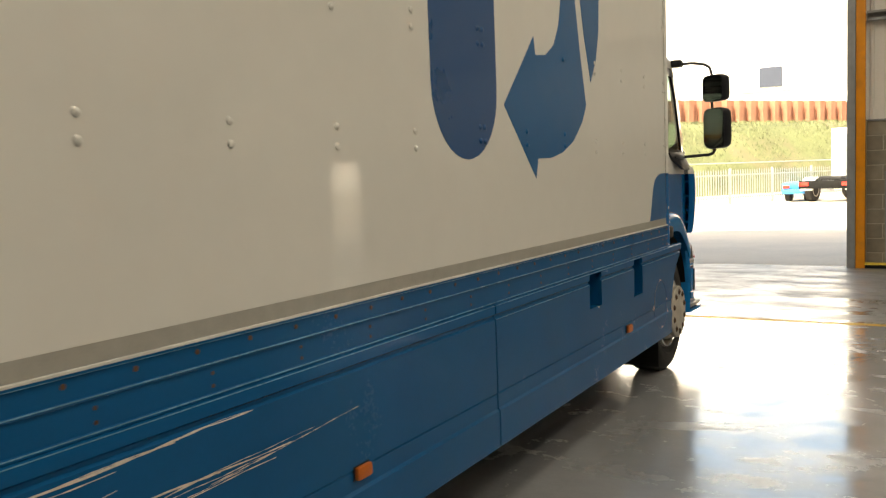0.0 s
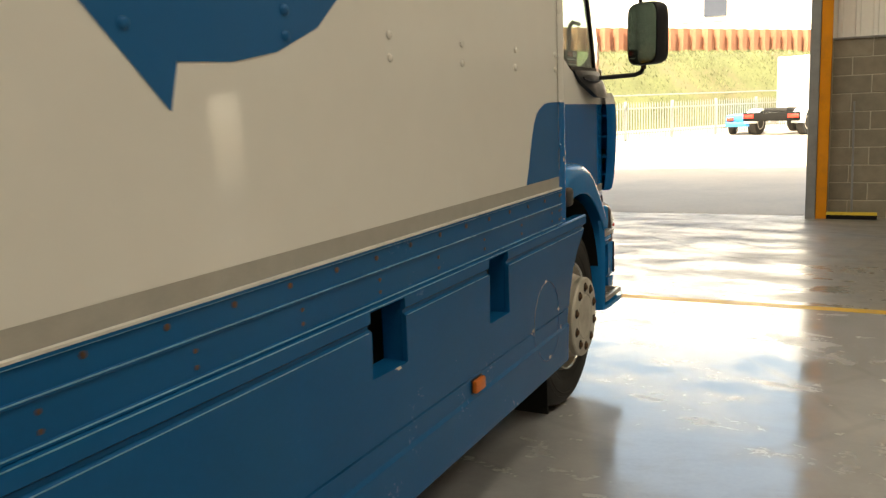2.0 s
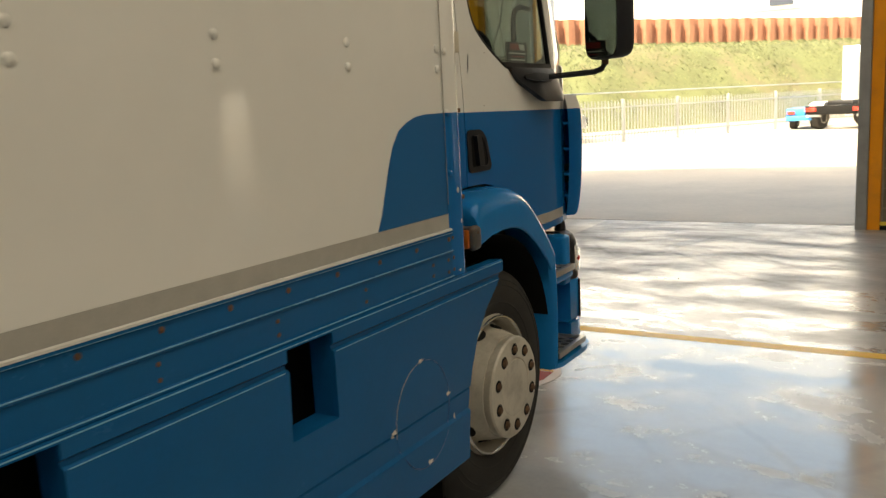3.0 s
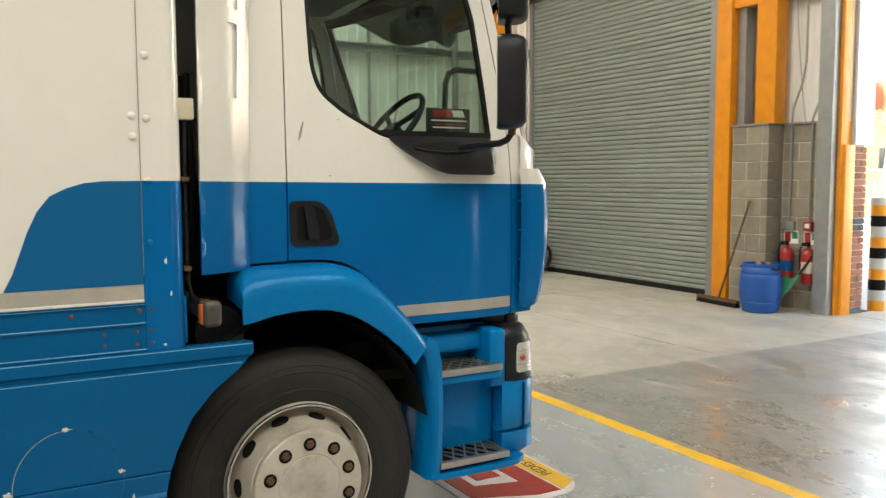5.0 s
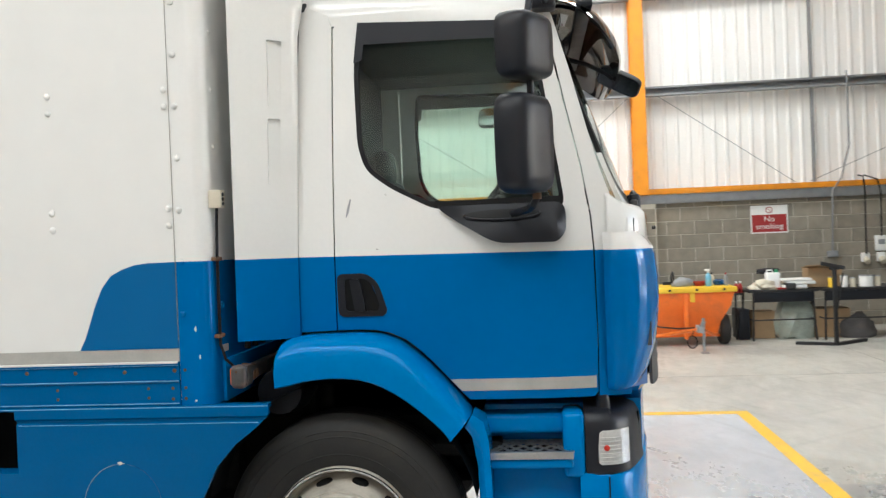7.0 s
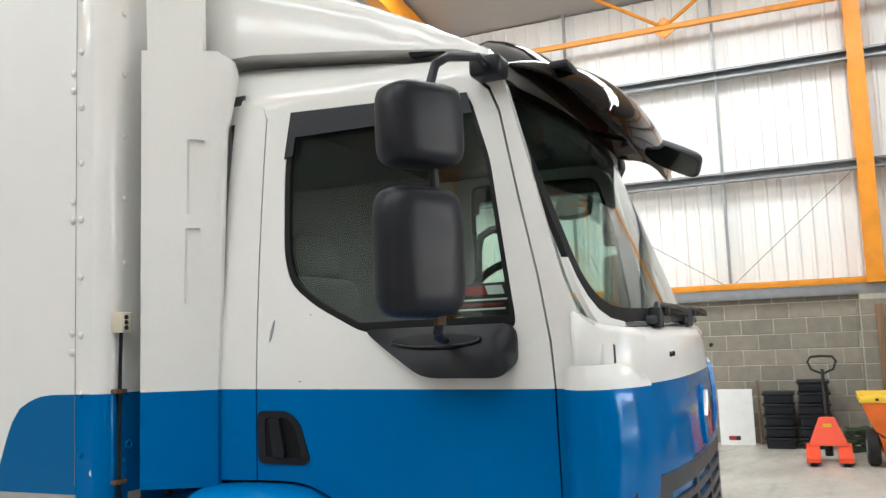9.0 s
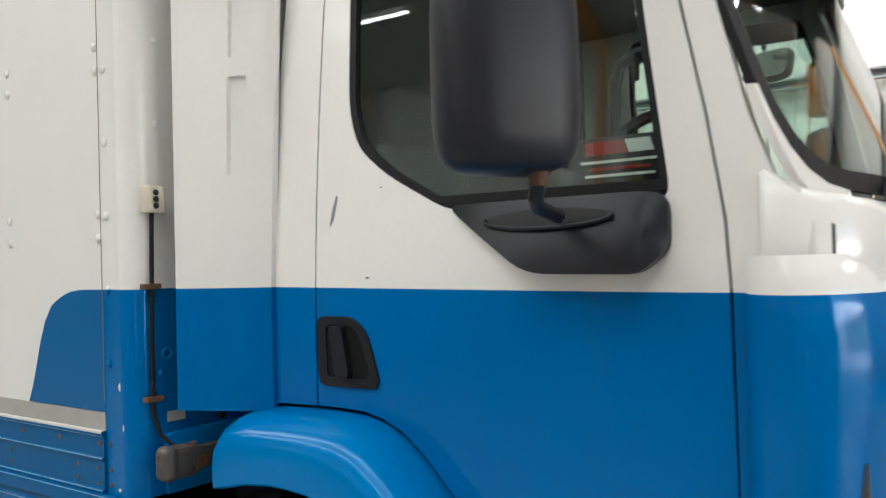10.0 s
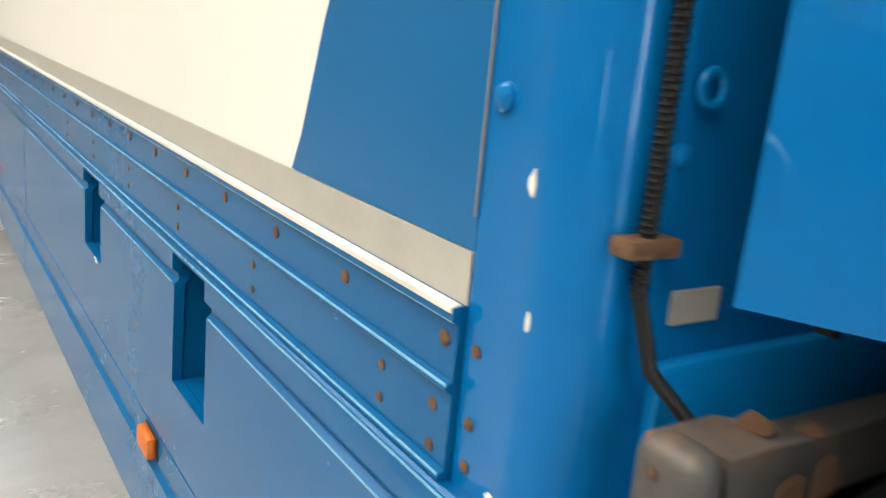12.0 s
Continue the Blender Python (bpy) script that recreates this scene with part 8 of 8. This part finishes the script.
part("shaft", tube(bmesh.new(), [(-8.70, 6.80, 0.0), (-8.72, 6.83, 0.35), (-8.74, 6.82, 0.60)], 0.022, 8), M_RED, red)
part("brace", tube(bmesh.new(), [(-8.74, 6.90, 0.0), (-8.74, 6.88, 0.3), (-8.74, 6.83, 0.52)], 0.014, 8), M_RED, red)
hb = thing("tool_case", "dark green metal tool case on the floor", "case")
part("body", box(-9.32, 7.10, 0.0, -8.98, 7.42, 0.40, r=0.02, seg=3), M_OLIVE, hb)
part("lid", box(-9.325, 7.095, 0.402, -8.975, 7.425, 0.45, r=0.015, seg=2), M_OLIVE, hb)
part("mark", box(-8.979, 7.24, 0.20, -8.976, 7.29, 0.28), M_WHITEP, hb)
b = loft(bmesh.new(), [[(-8.86 + sx * 0.22 * k, 7.33 + sy * 0.27 * k + 0.02 * sx, z + 0.02 * sy) for sx, sy in ((-1, -1), (0, -1.06), (1, -0.96), (1.08, 0), (1, 1), (0, 1.05), (-1, 0.97), (-1.05, 0))]
                       for z, k in ((0.0, 0.97), (0.05, 1.04), (0.15, 1.0), (0.205, 0.9), (0.225, 0.6))])
single("white_sack", b, M_BAG, "white woven sack lying flat on the floor", "sack", angle=60)
pipe("cable", [(-8.62, 6.86, 0.012), (-8.52, 6.98, 0.012), (-8.50, 7.14, 0.015), (-8.54, 7.24, 0.10), (-8.60, 7.27, 0.25), (-8.64, 7.24, 0.34), (-8.72, 7.22, 0.42)], 0.009, M_SEAL, "black cable trailing over the sack")
single("cable_plug", box(-8.75, 7.16, 0.40, -8.67, 7.27, 0.47, r=0.012), M_WHITEP, "white plug on the end of the cable", "plug")

# tyres and machines in the corner
for k in range(4):
    b = bmesh.new()
    lathe(b, [(0.18, -0.09), (0.265, -0.097), (0.305, -0.08), (0.322, -0.03), (0.322, 0.03), (0.305, 0.08), (0.265, 0.097), (0.18, 0.09), (0.19, 0.0)], (-9.31 + 0.02 * (k % 2), 7.97 + 0.012 * (k % 3), 0.098 + 0.196 * k), "Z", 32, True)
    single("tyre", b, M_RUBBER, "stacked black car tyre", "tyre", "tyre stack")
single("yellow_glove_pile", lump(-9.22, 7.90, 0.785, 0.09, 0.12, 0.11, 0.4, 41), M_YEL, "yellow work gloves on the tyres", "gloves")
single("rag_pile", lump(-9.14, 8.12, 0.785, 0.08, 0.10, 0.08, 0.4, 43), M_WHITEP, "pale rags on the tyres", "rags")
for x, y in ((-10.26, 8.22), (-10.20, 8.33)):
    single("gas_cylinder", lathe(bmesh.new(), [(0.04, 0.0), (0.05, 0.01), (0.05, 1.06), (0.03, 1.12), (0.015, 1.14)], (x, y, 0), "Z", 16), M_BLACK, "slim black gas cylinder in the corner", "gas cylinder")
jk = thing("stand_pump", "dark blue stand pump with a bright lower tube", "pump")
part("base", box(-9.02, 7.66, 0.0, -8.88, 7.82, 0.03, r=0.008), M_BLKMET, jk)
part("tube", cyl(bmesh.new(), (-8.95, 7.74, 0.03), (-8.915, 7.795, 0.42), 0.022, n=12), M_CHROME, jk, "bright metal tube")
part("upper_tube", cyl(bmesh.new(), (-8.915, 7.795, 0.42), (-8.89, 7.84, 0.68), 0.03, n=12), M_ENGB, jk, "dark blue upper tube")
part("handle", cyl(bmesh.new(), (-8.98, 7.70, 0.70), (-8.80, 7.98, 0.68), 0.015, n=10), M_BLACK, jk)
gen = thing("petrol_generator", "small petrol generator on a wire frame, draped with a hose", "generator")
part("engine", lump(-8.93, 8.17, 0.10, 0.16, 0.16, 0.30, 0.4, 51), M_DARK, gen)
part("tank", box(-9.08, 7.98, 0.40, -8.86, 8.22, 0.48, r=0.03, seg=3), M_OLIVE, gen)
part("rag", lump(-8.92, 8.06, 0.475, 0.08, 0.10, 0.06, 0.4, 57), M_WHITEP, gen, "white rag on the tank")
for k, (y, z) in enumerate(((8.08, 0.22), (8.2, 0.30), (8.14, 0.36))):
    part("fitting", lathe(bmesh.new(), [(0.01, -0.02), (0.045, -0.02), (0.045, 0.02), (0.01, 0.02)], (-8.76, y, z), "X", 14), (M_RUST, M_GALV, M_CREAM)[k], gen)
for a, c in (((-8.62, 8.0), (-8.95, 7.96)), ((-8.66, 8.36), (-8.95, 8.36))):
    part("frame", tube(bmesh.new(), [(a[0], a[1], 0.014), (a[0] - 0.08, a[1], 0.03), (a[0] - 0.14, a[1], 0.30), (c[0], c[1], 0.40), (c[0] - 0.1, c[1], 0.03)], 0.014, 8), M_OLIVE if a[1] < 8.1 else M_BLKMET, gen)
b = bmesh.new()
lathe(b, [(0.04, -0.03), (0.10, -0.035), (0.125, 0.0), (0.10, 0.035), (0.04, 0.03)], (-8.98, 7.86, 0.125), "Y", 20)
part("wheel", b, M_RUBBER, gen)
b = bmesh.new()
loops = []
for i in range(24 * 6 + 1):
    a = 2 * math.pi * i / 24
    r_ = 0.215 + 0.012 * math.sin(i * 0.37) + 0.012 * (i // 24 % 3)
    h_, v_, n_ = r_ * math.cos(a), r_ * math.sin(a), 0.012 * (i / 24) - 0.03
    loops.append((-8.74 + 0.55 * h_ + 0.83 * n_, 8.16 + 0.83 * h_ - 0.55 * n_, 0.275 + v_ + 0.01 * math.sin(i * 0.21)))
tube(b, loops, 0.0125, 6)
part("hose", b, M_SEAL, gen, "coiled black rubber hose")

# ---------------------------------------------------------------- outside the gate
ground = tagged(part("ground", box(-400, FRONT + 0.75, -0.3, 400, 700, -0.02), M_YARD), "pale concrete yard running to the distance", "ground", kind="structure")
F0, F1 = Vector((-26, 12, 0)), Vector((6, 70, 0))          # fence line
P0, P1 = Vector((-30, 30, 0)), Vector((22, 100, 0))        # sheet pile line
b = bmesh.new()
cols = []
for i in range(61):
    t = i / 60
    f, p = F0.lerp(F1, t), P0.lerp(P1, t)
    col = []
    for j in range(13):
        s = 0.26 + 0.74 * j / 12
        q = f.lerp(p, s)
        h = 4.9 * (1 / (1 + math.exp(-9 * (s - 0.42))) - 0.02) + 0.22 * noise.noise(Vector((q.x * 0.3, q.y * 0.3, 1)))
        col.append(b.verts.new((q.x, q.y, max(-0.05, h if j else -0.03))))
    cols.append(col)
for a, c in zip(cols, cols[1:]):
    for j in range(12):
        b.faces.new((a[j], c[j], c[j + 1], a[j + 1]))
bank = single("grass_bank", b, M_GRASS, "rough grassy bank behind the yard fence", "grass bank", kind="structure", angle=180)
# grass tufts
b = bmesh.new()
rng = random.Random(5)
for _ in range(16000):
    t, s = rng.uniform(0.15, 0.98), rng.uniform(0.27, 0.97)
    q = F0.lerp(F1, t).lerp(P0.lerp(P1, t), s)
    h0 = max(0.0, 4.9 * (1 / (1 + math.exp(-9 * (s - 0.42))) - 0.02) + 0.22 * noise.noise(Vector((q.x * 0.3, q.y * 0.3, 1))))
    hh, a = rng.uniform(0.06, 0.20), rng.uniform(0, 3.1)
    w = 0.05
    dx, dy = w * math.cos(a), w * math.sin(a)
    lean = rng.uniform(-0.15, 0.15)
    b.faces.new([b.verts.new(v) for v in ((q.x - dx, q.y - dy, h0 - 0.05), (q.x + dx, q.y + dy, h0 - 0.05), (q.x + lean, q.y + lean, h0 + hh))])
M_TUFT = surf("grass_tufts", (0.135, 0.148, 0.073), 0.9, 0, 0.3, 1.5, 8, 0.0, island=0.45)
tagged(single("grass_tufts", b, M_TUFT, "dry and green grass tufts on the bank", "grass"), kind="stuff")
# sheet piles
b = bmesh.new()
d = (P1 - P0)
L = d.length
d.normalize()
nrm = Vector((-d.y, d.x, 0))
cols, u = [], 0.0
while u < L:
    for du, k in ((0.0, 0), (0.42, 0), (0.56, 0.38), (0.98, 0.38)):
        p = P0 + d * (u + du) + nrm * k
        cols.append([b.verts.new((p.x, p.y, z)) for z in (3.5, 6.45)])
    u += 1.12
for a, c in zip(cols, cols[1:]):
    b.faces.new((a[0], c[0], c[1], a[1]))
single("sheet_pile_wall", b, M_PILE, "rust-red corrugated sheet pile retaining wall", "retaining wall", kind="structure", angle=20)
# palisade fence
F0, F1 = Vector((-19.9, 9.75, 0)), Vector((11.0, 61.2, 0))
fence = thing("palisade_fence", "galvanised steel palisade fence round the yard", "fence")
d = (F1 - F0)
L = d.length
d.normalize()
b = bmesh.new()
side = Vector((-d.y, d.x, 0))
u = 8.0
while u < L - 2:
    p = F0 + d * u
    w, t_ = d * 0.034, side * 0.012
    tops = [p - w, p, p + w]
    ring0 = [p - w - t_, p + t_, p + w - t_]
    vs = [[b.verts.new(q + Vector((0, 0, z))) for q in ring0] for z in (0.05, 1.46)]
    tip = b.verts.new(p + Vector((0, 0, 1.58)))
    for j in range(2):
        b.faces.new((vs[0][j], vs[0][j + 1], vs[1][j + 1], vs[1][j]))
        b.faces.new((vs[1][j], vs[1][j + 1], tip))
    u += 0.155
part("paling", b, M_FENCE, fence, "pointed steel pales", kind="stuff")
u = 8.0
while u < L - 2:
    p = F0 + d * u + side * 0.06
    part("post", box(p.x - 0.05, p.y - 0.05, 0, p.x + 0.05, p.y + 0.05, 1.60), M_FENCE, fence)
    u += 2.75
for z in (0.30, 1.30):
    b = bmesh.new()
    tube(b, [F0 + d * 8 + side * 0.03 + Vector((0, 0, z)), F0 + d * (L - 2) + side * 0.03 + Vector((0, 0, z))], 0.03, 6)
    part("rail", b, M_FENCE, fence)
# handrail on the bank
b = bmesh.new()
off = side * 2.2
tube(b, [F0 + d * 8 + off + Vector((0, 0, 1.86)), F0 + d * (L - 2) + off + Vector((0, 0, 1.86))], 0.03, 6)
single("bank_rail", b, M_FENCE, "thin steel handrail along the bank", "handrail")
# pale warehouse behind everything
M_FARGLASS = surf("far_window_glass", (0.05, 0.06, 0.085), 0.4, 0, 0.05, 1, 10, 0.0, spec=0.1)
wh = thing("warehouse", "large pale warehouse beyond the retaining wall", "warehouse")
M_PALE = surf("pale_sheet_wall", (0.80, 0.80, 0.80), 0.6, 0, 0.03, 0.1, 2, 0.0)
part("wall", box(-140, 118, 0, 120, 150, 30), M_PALE, wh, "pale profiled sheet wall")
part("window", box(-18.65, 117.7, 12.6, -15.7, 118.0, 15.3), M_FARGLASS, wh, "dark rectangular window")
part("canopy", box(-21.7, 117.4, 11.98, -14.6, 118.0, 12.16), M_GREY, wh, "thin canopy roof")

M_TRW = surf("white_cab_paint", (0.80, 0.80, 0.79), 0.3, 0, 0.04, 2, 40, 0.0, 0.4)
M_TRGLASS = surf("dark_cab_glass", (0.03, 0.035, 0.035), 0.05, 0, 0.05, 3, 40, 0.0)
M_TRB = surf("bright_blue_paint", (0.02, 0.22, 0.55), 0.4, 0, 0.06, 3, 40, 0.0)


def lorry_wheel(parent, x, y, r=0.5):
    b = bmesh.new()
    lathe(b, [(0.28, -0.15), (r - 0.05, -0.15), (r, -0.1), (r, 0.1), (r - 0.05, 0.15), (0.28, 0.15)], (x, y, r), "X", 28)
    w = part("wheel", b, M_RUBBER, parent)
    part("rim", lathe(bmesh.new(), [(0.05, -0.13), (0.28, -0.155), (0.28, 0.155), (0.05, 0.13)], (x, y, r), "X", 20), M_RIM, w)


def tractor(name, x, y, turn, label, chassis_mat, high):
    """A tractor unit, built facing -y, then turned about its middle."""
    t = thing(name, label, "truck", "lorries parked in the yard")
    b = bmesh.new()
    pr = [(-2.9, 0.95), (-2.95, 1.9), (-2.78, 2.9), (-2.6, high - 0.5), (-1.9, high), (-0.7, high), (-0.7, 0.95)]
    loft(b, [[(xx, yy, z) for yy, z in pr] for xx in (-1.24, -1.2, 1.2, 1.24)])
    part("cab", b, M_TRW, t, "white cab", 30)
    part("windscreen", loft(bmesh.new(), [[(-1.08, -2.875, 2.45), (1.08, -2.875, 2.45), (1.08, -2.80, 2.45), (-1.08, -2.80, 2.45)], [(-1.0, -2.76, 3.12), (1.0, -2.76, 3.12), (1.0, -2.68, 3.12), (-1.0, -2.68, 3.12)]]), M_TRGLASS, t, "dark reflecting windscreen")
    part("sun_visor", box(-1.05, -2.98, 3.16, 1.05, -2.62, 3.25, r=0.02), M_TRGLASS, t)
    for k in range(6):
        part("roof_lamp", box(-0.75 + 0.27 * k, -2.3, high - 0.36, -0.6 + 0.27 * k, -2.15, high - 0.22, r=0.02), M_LENS, t)
    part("grille", box(-0.72, -2.985, 0.98, 0.72, -2.91, 2.05, r=0.02), M_BLACK, t, "black grille")
    for k in range(7):
        part("grille_bar", box(-0.66, -3.0, 1.05 + 0.135 * k, 0.66, -2.98, 1.07 + 0.135 * k), M_GREY, t)
    part("bumper", box(-1.25, -3.05, 0.42, 1.25, -2.5, 0.95, r=0.06, seg=3), M_TRW, t)
    for s in (-1, 1):
        part("headlamp", box(s * 0.98 - 0.2, -3.065, 0.72, s * 0.98 + 0.2, -3.0, 0.90, r=0.02), M_LENS, t)
        part("mirror", box(s * 1.42 - 0.1, -2.85, 1.9, s * 1.42 + 0.1, -2.65, 2.6, r=0.03), M_BLACK, t)
        part("side_skirt", box(s * 1.15 - 0.06, -0.7, 0.4, s * 1.15 + 0.06, 0.7, 0.95, r=0.02), M_TRW, t)
        for yy in (-2.0, 1.6):
            lorry_wheel(t, s * 1.0, yy)
        part("mudguard", loft(bmesh.new(), [[(s * 1.0 + e, 1.6 + 0.6 * math.cos(a), 0.5 + 0.6 * math.sin(a)) for e in (-0.28, 0.28)] + [(s * 1.0 + e, 1.6 + 0.56 * math.cos(a), 0.5 + 0.56 * math.sin(a)) for e in (0.28, -0.28)] for a in [math.pi * i / 10 for i in range(11)]]), M_TRW if chassis_mat is not M_TRB else M_TRB, t)
        part("tail_lamp", box(s * 0.95 - 0.22, 2.5, 0.72, s * 0.95 + 0.22, 2.56, 0.88, r=0.01), M_REDLENS, t)
    part("chassis", box(-0.45, -0.8, 0.65, 0.45, 2.45, 0.92), chassis_mat, t)
    part("fifth_wheel", box(-0.5, 1.1, 0.95, 0.5, 2.1, 1.12, r=0.03), M_BLKMET, t)
    part("rear_panel", box(-1.2, 2.42, 0.6, 1.2, 2.5, 0.95, r=0.02), chassis_mat, t)
    part("ladder", box(0.3, -0.68, 1.1, 0.7, -0.6, 3.0), M_GALV, t)
    t.matrix_basis = pose(x, y, -0.02, 0, 0, turn)
    return t


tractor("tractor_unit", -12.2, 28.2, 0, "white tractor unit parked facing the workshop", M_DARK, 4.25)
tractor("tractor_unit", -1.2, 36.0, 160, "white tractor unit with a dark chassis seen from behind", M_DARK, 3.3)
sk = thing("skeletal_trailer", "short bright blue trailer chassis with red lamps", "trailer")
part("deck", box(-3.95, 34.6, 0.55, -2.75, 37.5, 0.85, r=0.03), M_TRB, sk)
part("rear_bar", box(-3.95, 34.45, 0.35, -2.75, 34.58, 0.55, r=0.02), M_TRB, sk)
for x in (-3.75, -2.95):
    part("tail_lamp", box(x - 0.14, 34.42, 0.60, x + 0.14, 34.6, 0.74, r=0.02), M_REDLENS, sk)
    lorry_wheel(sk, x, 35.4, 0.42)
lo = thing("beam_trailer", "low blue steel beam trailer in front of a lorry", "trailer")
part("beam", box(-12.9, 24.35, 0.40, -9.6, 24.6, 0.80, r=0.02), M_TRB, lo)
for x in (-12.6, -11.4, -10.2):
    part("socket", box(x - 0.1, 24.33, 0.52, x + 0.1, 24.36, 0.68), M_BLACK, lo)
for x in (-12.2, -10.3):
    b = bmesh.new()
    lathe(b, [(0.1, -0.1), (0.2, -0.1), (0.2, 0.1), (0.1, 0.1)], (x, 24.8, 0.18), "X", 20)
    part("wheel", b, M_RUBBER, lo)

# signboard and battens seen only in reflections
sb = thing("wall_banner", "red, white and yellow company banner, plain shapes only", "banner")
part("sheet", box(RIGHT - 0.03, -1.2, 2.9, RIGHT + 0.02, 3.0, 4.3), M_GREY, sb)
part("red_shape", plate(rounded([(-0.9, 3.35), (2.6, 3.35), (2.8, 4.1), (-0.6, 4.1)], 0.2), RIGHT - 0.04, -0.005), M_RED, sb)
part("white_shape", plate([(-0.4, 3.55), (2.2, 3.55), (2.3, 3.9), (-0.3, 3.9)], RIGHT - 0.05, -0.005), M_WHITEP, sb)
part("yellow_bar", box(RIGHT - 0.05, -0.8, 3.08, RIGHT - 0.03, 2.6, 3.2), M_YEL, sb)
M_TUBE = glow("lamp_tube", (1.0, 0.97, 0.92), 3.5)
bt = None
for x, y in ((-6.0, 1.0), (-6.0, 5.0), (6.0, 1.0), (6.0, 5.0), (-6.0, -5.0), (6.0, -5.0)):
    if bt is None:
        bt = thing("batten_light", "white linear workshop light hung from the roof", "ceiling light", "workshop lights")
        part("body", box(-0.09, -0.75, 0.02, 0.09, 0.75, 0.09, r=0.01), M_WHITEP, bt)
        part("diffuser", box(-0.035, -0.72, 0.0, 0.035, 0.72, 0.02, r=0.006), M_TUBE, bt, "glowing diffuser")
        for yy in (-0.6, 0.6):
            part("hanger", cyl(bmesh.new(), (0, yy, 0.09), (0, yy, 1.5), 0.005, n=6), M_GALV, bt)
        bt.matrix_basis = pose(x, y, 6.0)
    else:
        copy_thing(bt, pose(x, y, 6.0))

# ---------------------------------------------------------------- pieces of the walls, laid last
blockwork(wall_left, 0.3, 8.40, LEFT, "x", 1)
blockwork(wall_front, LEFT + 0.06, SHUT0 - 0.10, FRONT, "y", -1, 1)
blockwork(pier, -4.57, -4.03, 8.18, "y", -1)
for c in range(10):
    lay(pier, 8.2885, c * 0.225 + 0.002, 0.213, -4.021, "x", 1)
blockwork(wall_front, -4.02, GATE0 - 0.24, FRONT, "y", -1, 1)
blockwork(pier2, 3.03, 3.49, LEFT + 0.14, "x", 1, 0, 9)
blockwork(wall_front, GATE1 + 0.26, 3.6, FRONT, "y", -1, 1)
bm = bmesh.new()
for a, b, ax in ((REAR, 0.28, "x"),):
    for c in range(10):
        u = a + (0.22 if c % 2 else 0)
        while u < b - 0.44:
            bx(bm, LEFT - 0.1, u, c * 0.225 + 0.006, LEFT, u + 0.438, c * 0.225 + 0.221)
            u += 0.45
part("far_blocks", bm, M_BLOCK, wall_left, "grey concrete blocks", kind="stuff")
bm = bmesh.new()
for c in range(10):
    u = 3.62 + (0.22 if c % 2 else 0)
    while u < RIGHT - 0.44:
        if not (u + 0.44 > DOOR0 and u < DOOR1 and c < 9):
            bx(bm, u, FRONT, c * 0.225 + 0.006, u + 0.438, FRONT + 0.1, c * 0.225 + 0.221)
        u += 0.45
part("far_blocks", bm, M_BLOCK, wall_front, "grey concrete blocks", kind="stuff")
for o in BLOCKS.values():
    bpy.data.objects.remove(o)

# bricks of the gate reveal, whole and half ones in stretcher bond
def brick_of(w, mat):
    return part("brick", box(-0.0515, -w / 2, 0.0, 0.0515, w / 2, 0.065, r=0.003, seg=1), mat, reveal)


KINDS = {}
for c in range(26):
    mat = M_ENGB if c in (0, 13, 14) else M_BRICK
    for y, w in (((8.728, 0.214),) if c % 2 == 0 else ((8.672, 0.102), (8.784, 0.102))):
        m = pose(-3.215 + random.uniform(0, 0.003), y, 0.005 + 0.0755 * c)
        key = (w, mat.name)
        if key in KINDS:
            share("brick", KINDS[key], reveal, m)
        else:
            KINDS[key] = brick_of(w, mat)
            KINDS[key].matrix_basis = m
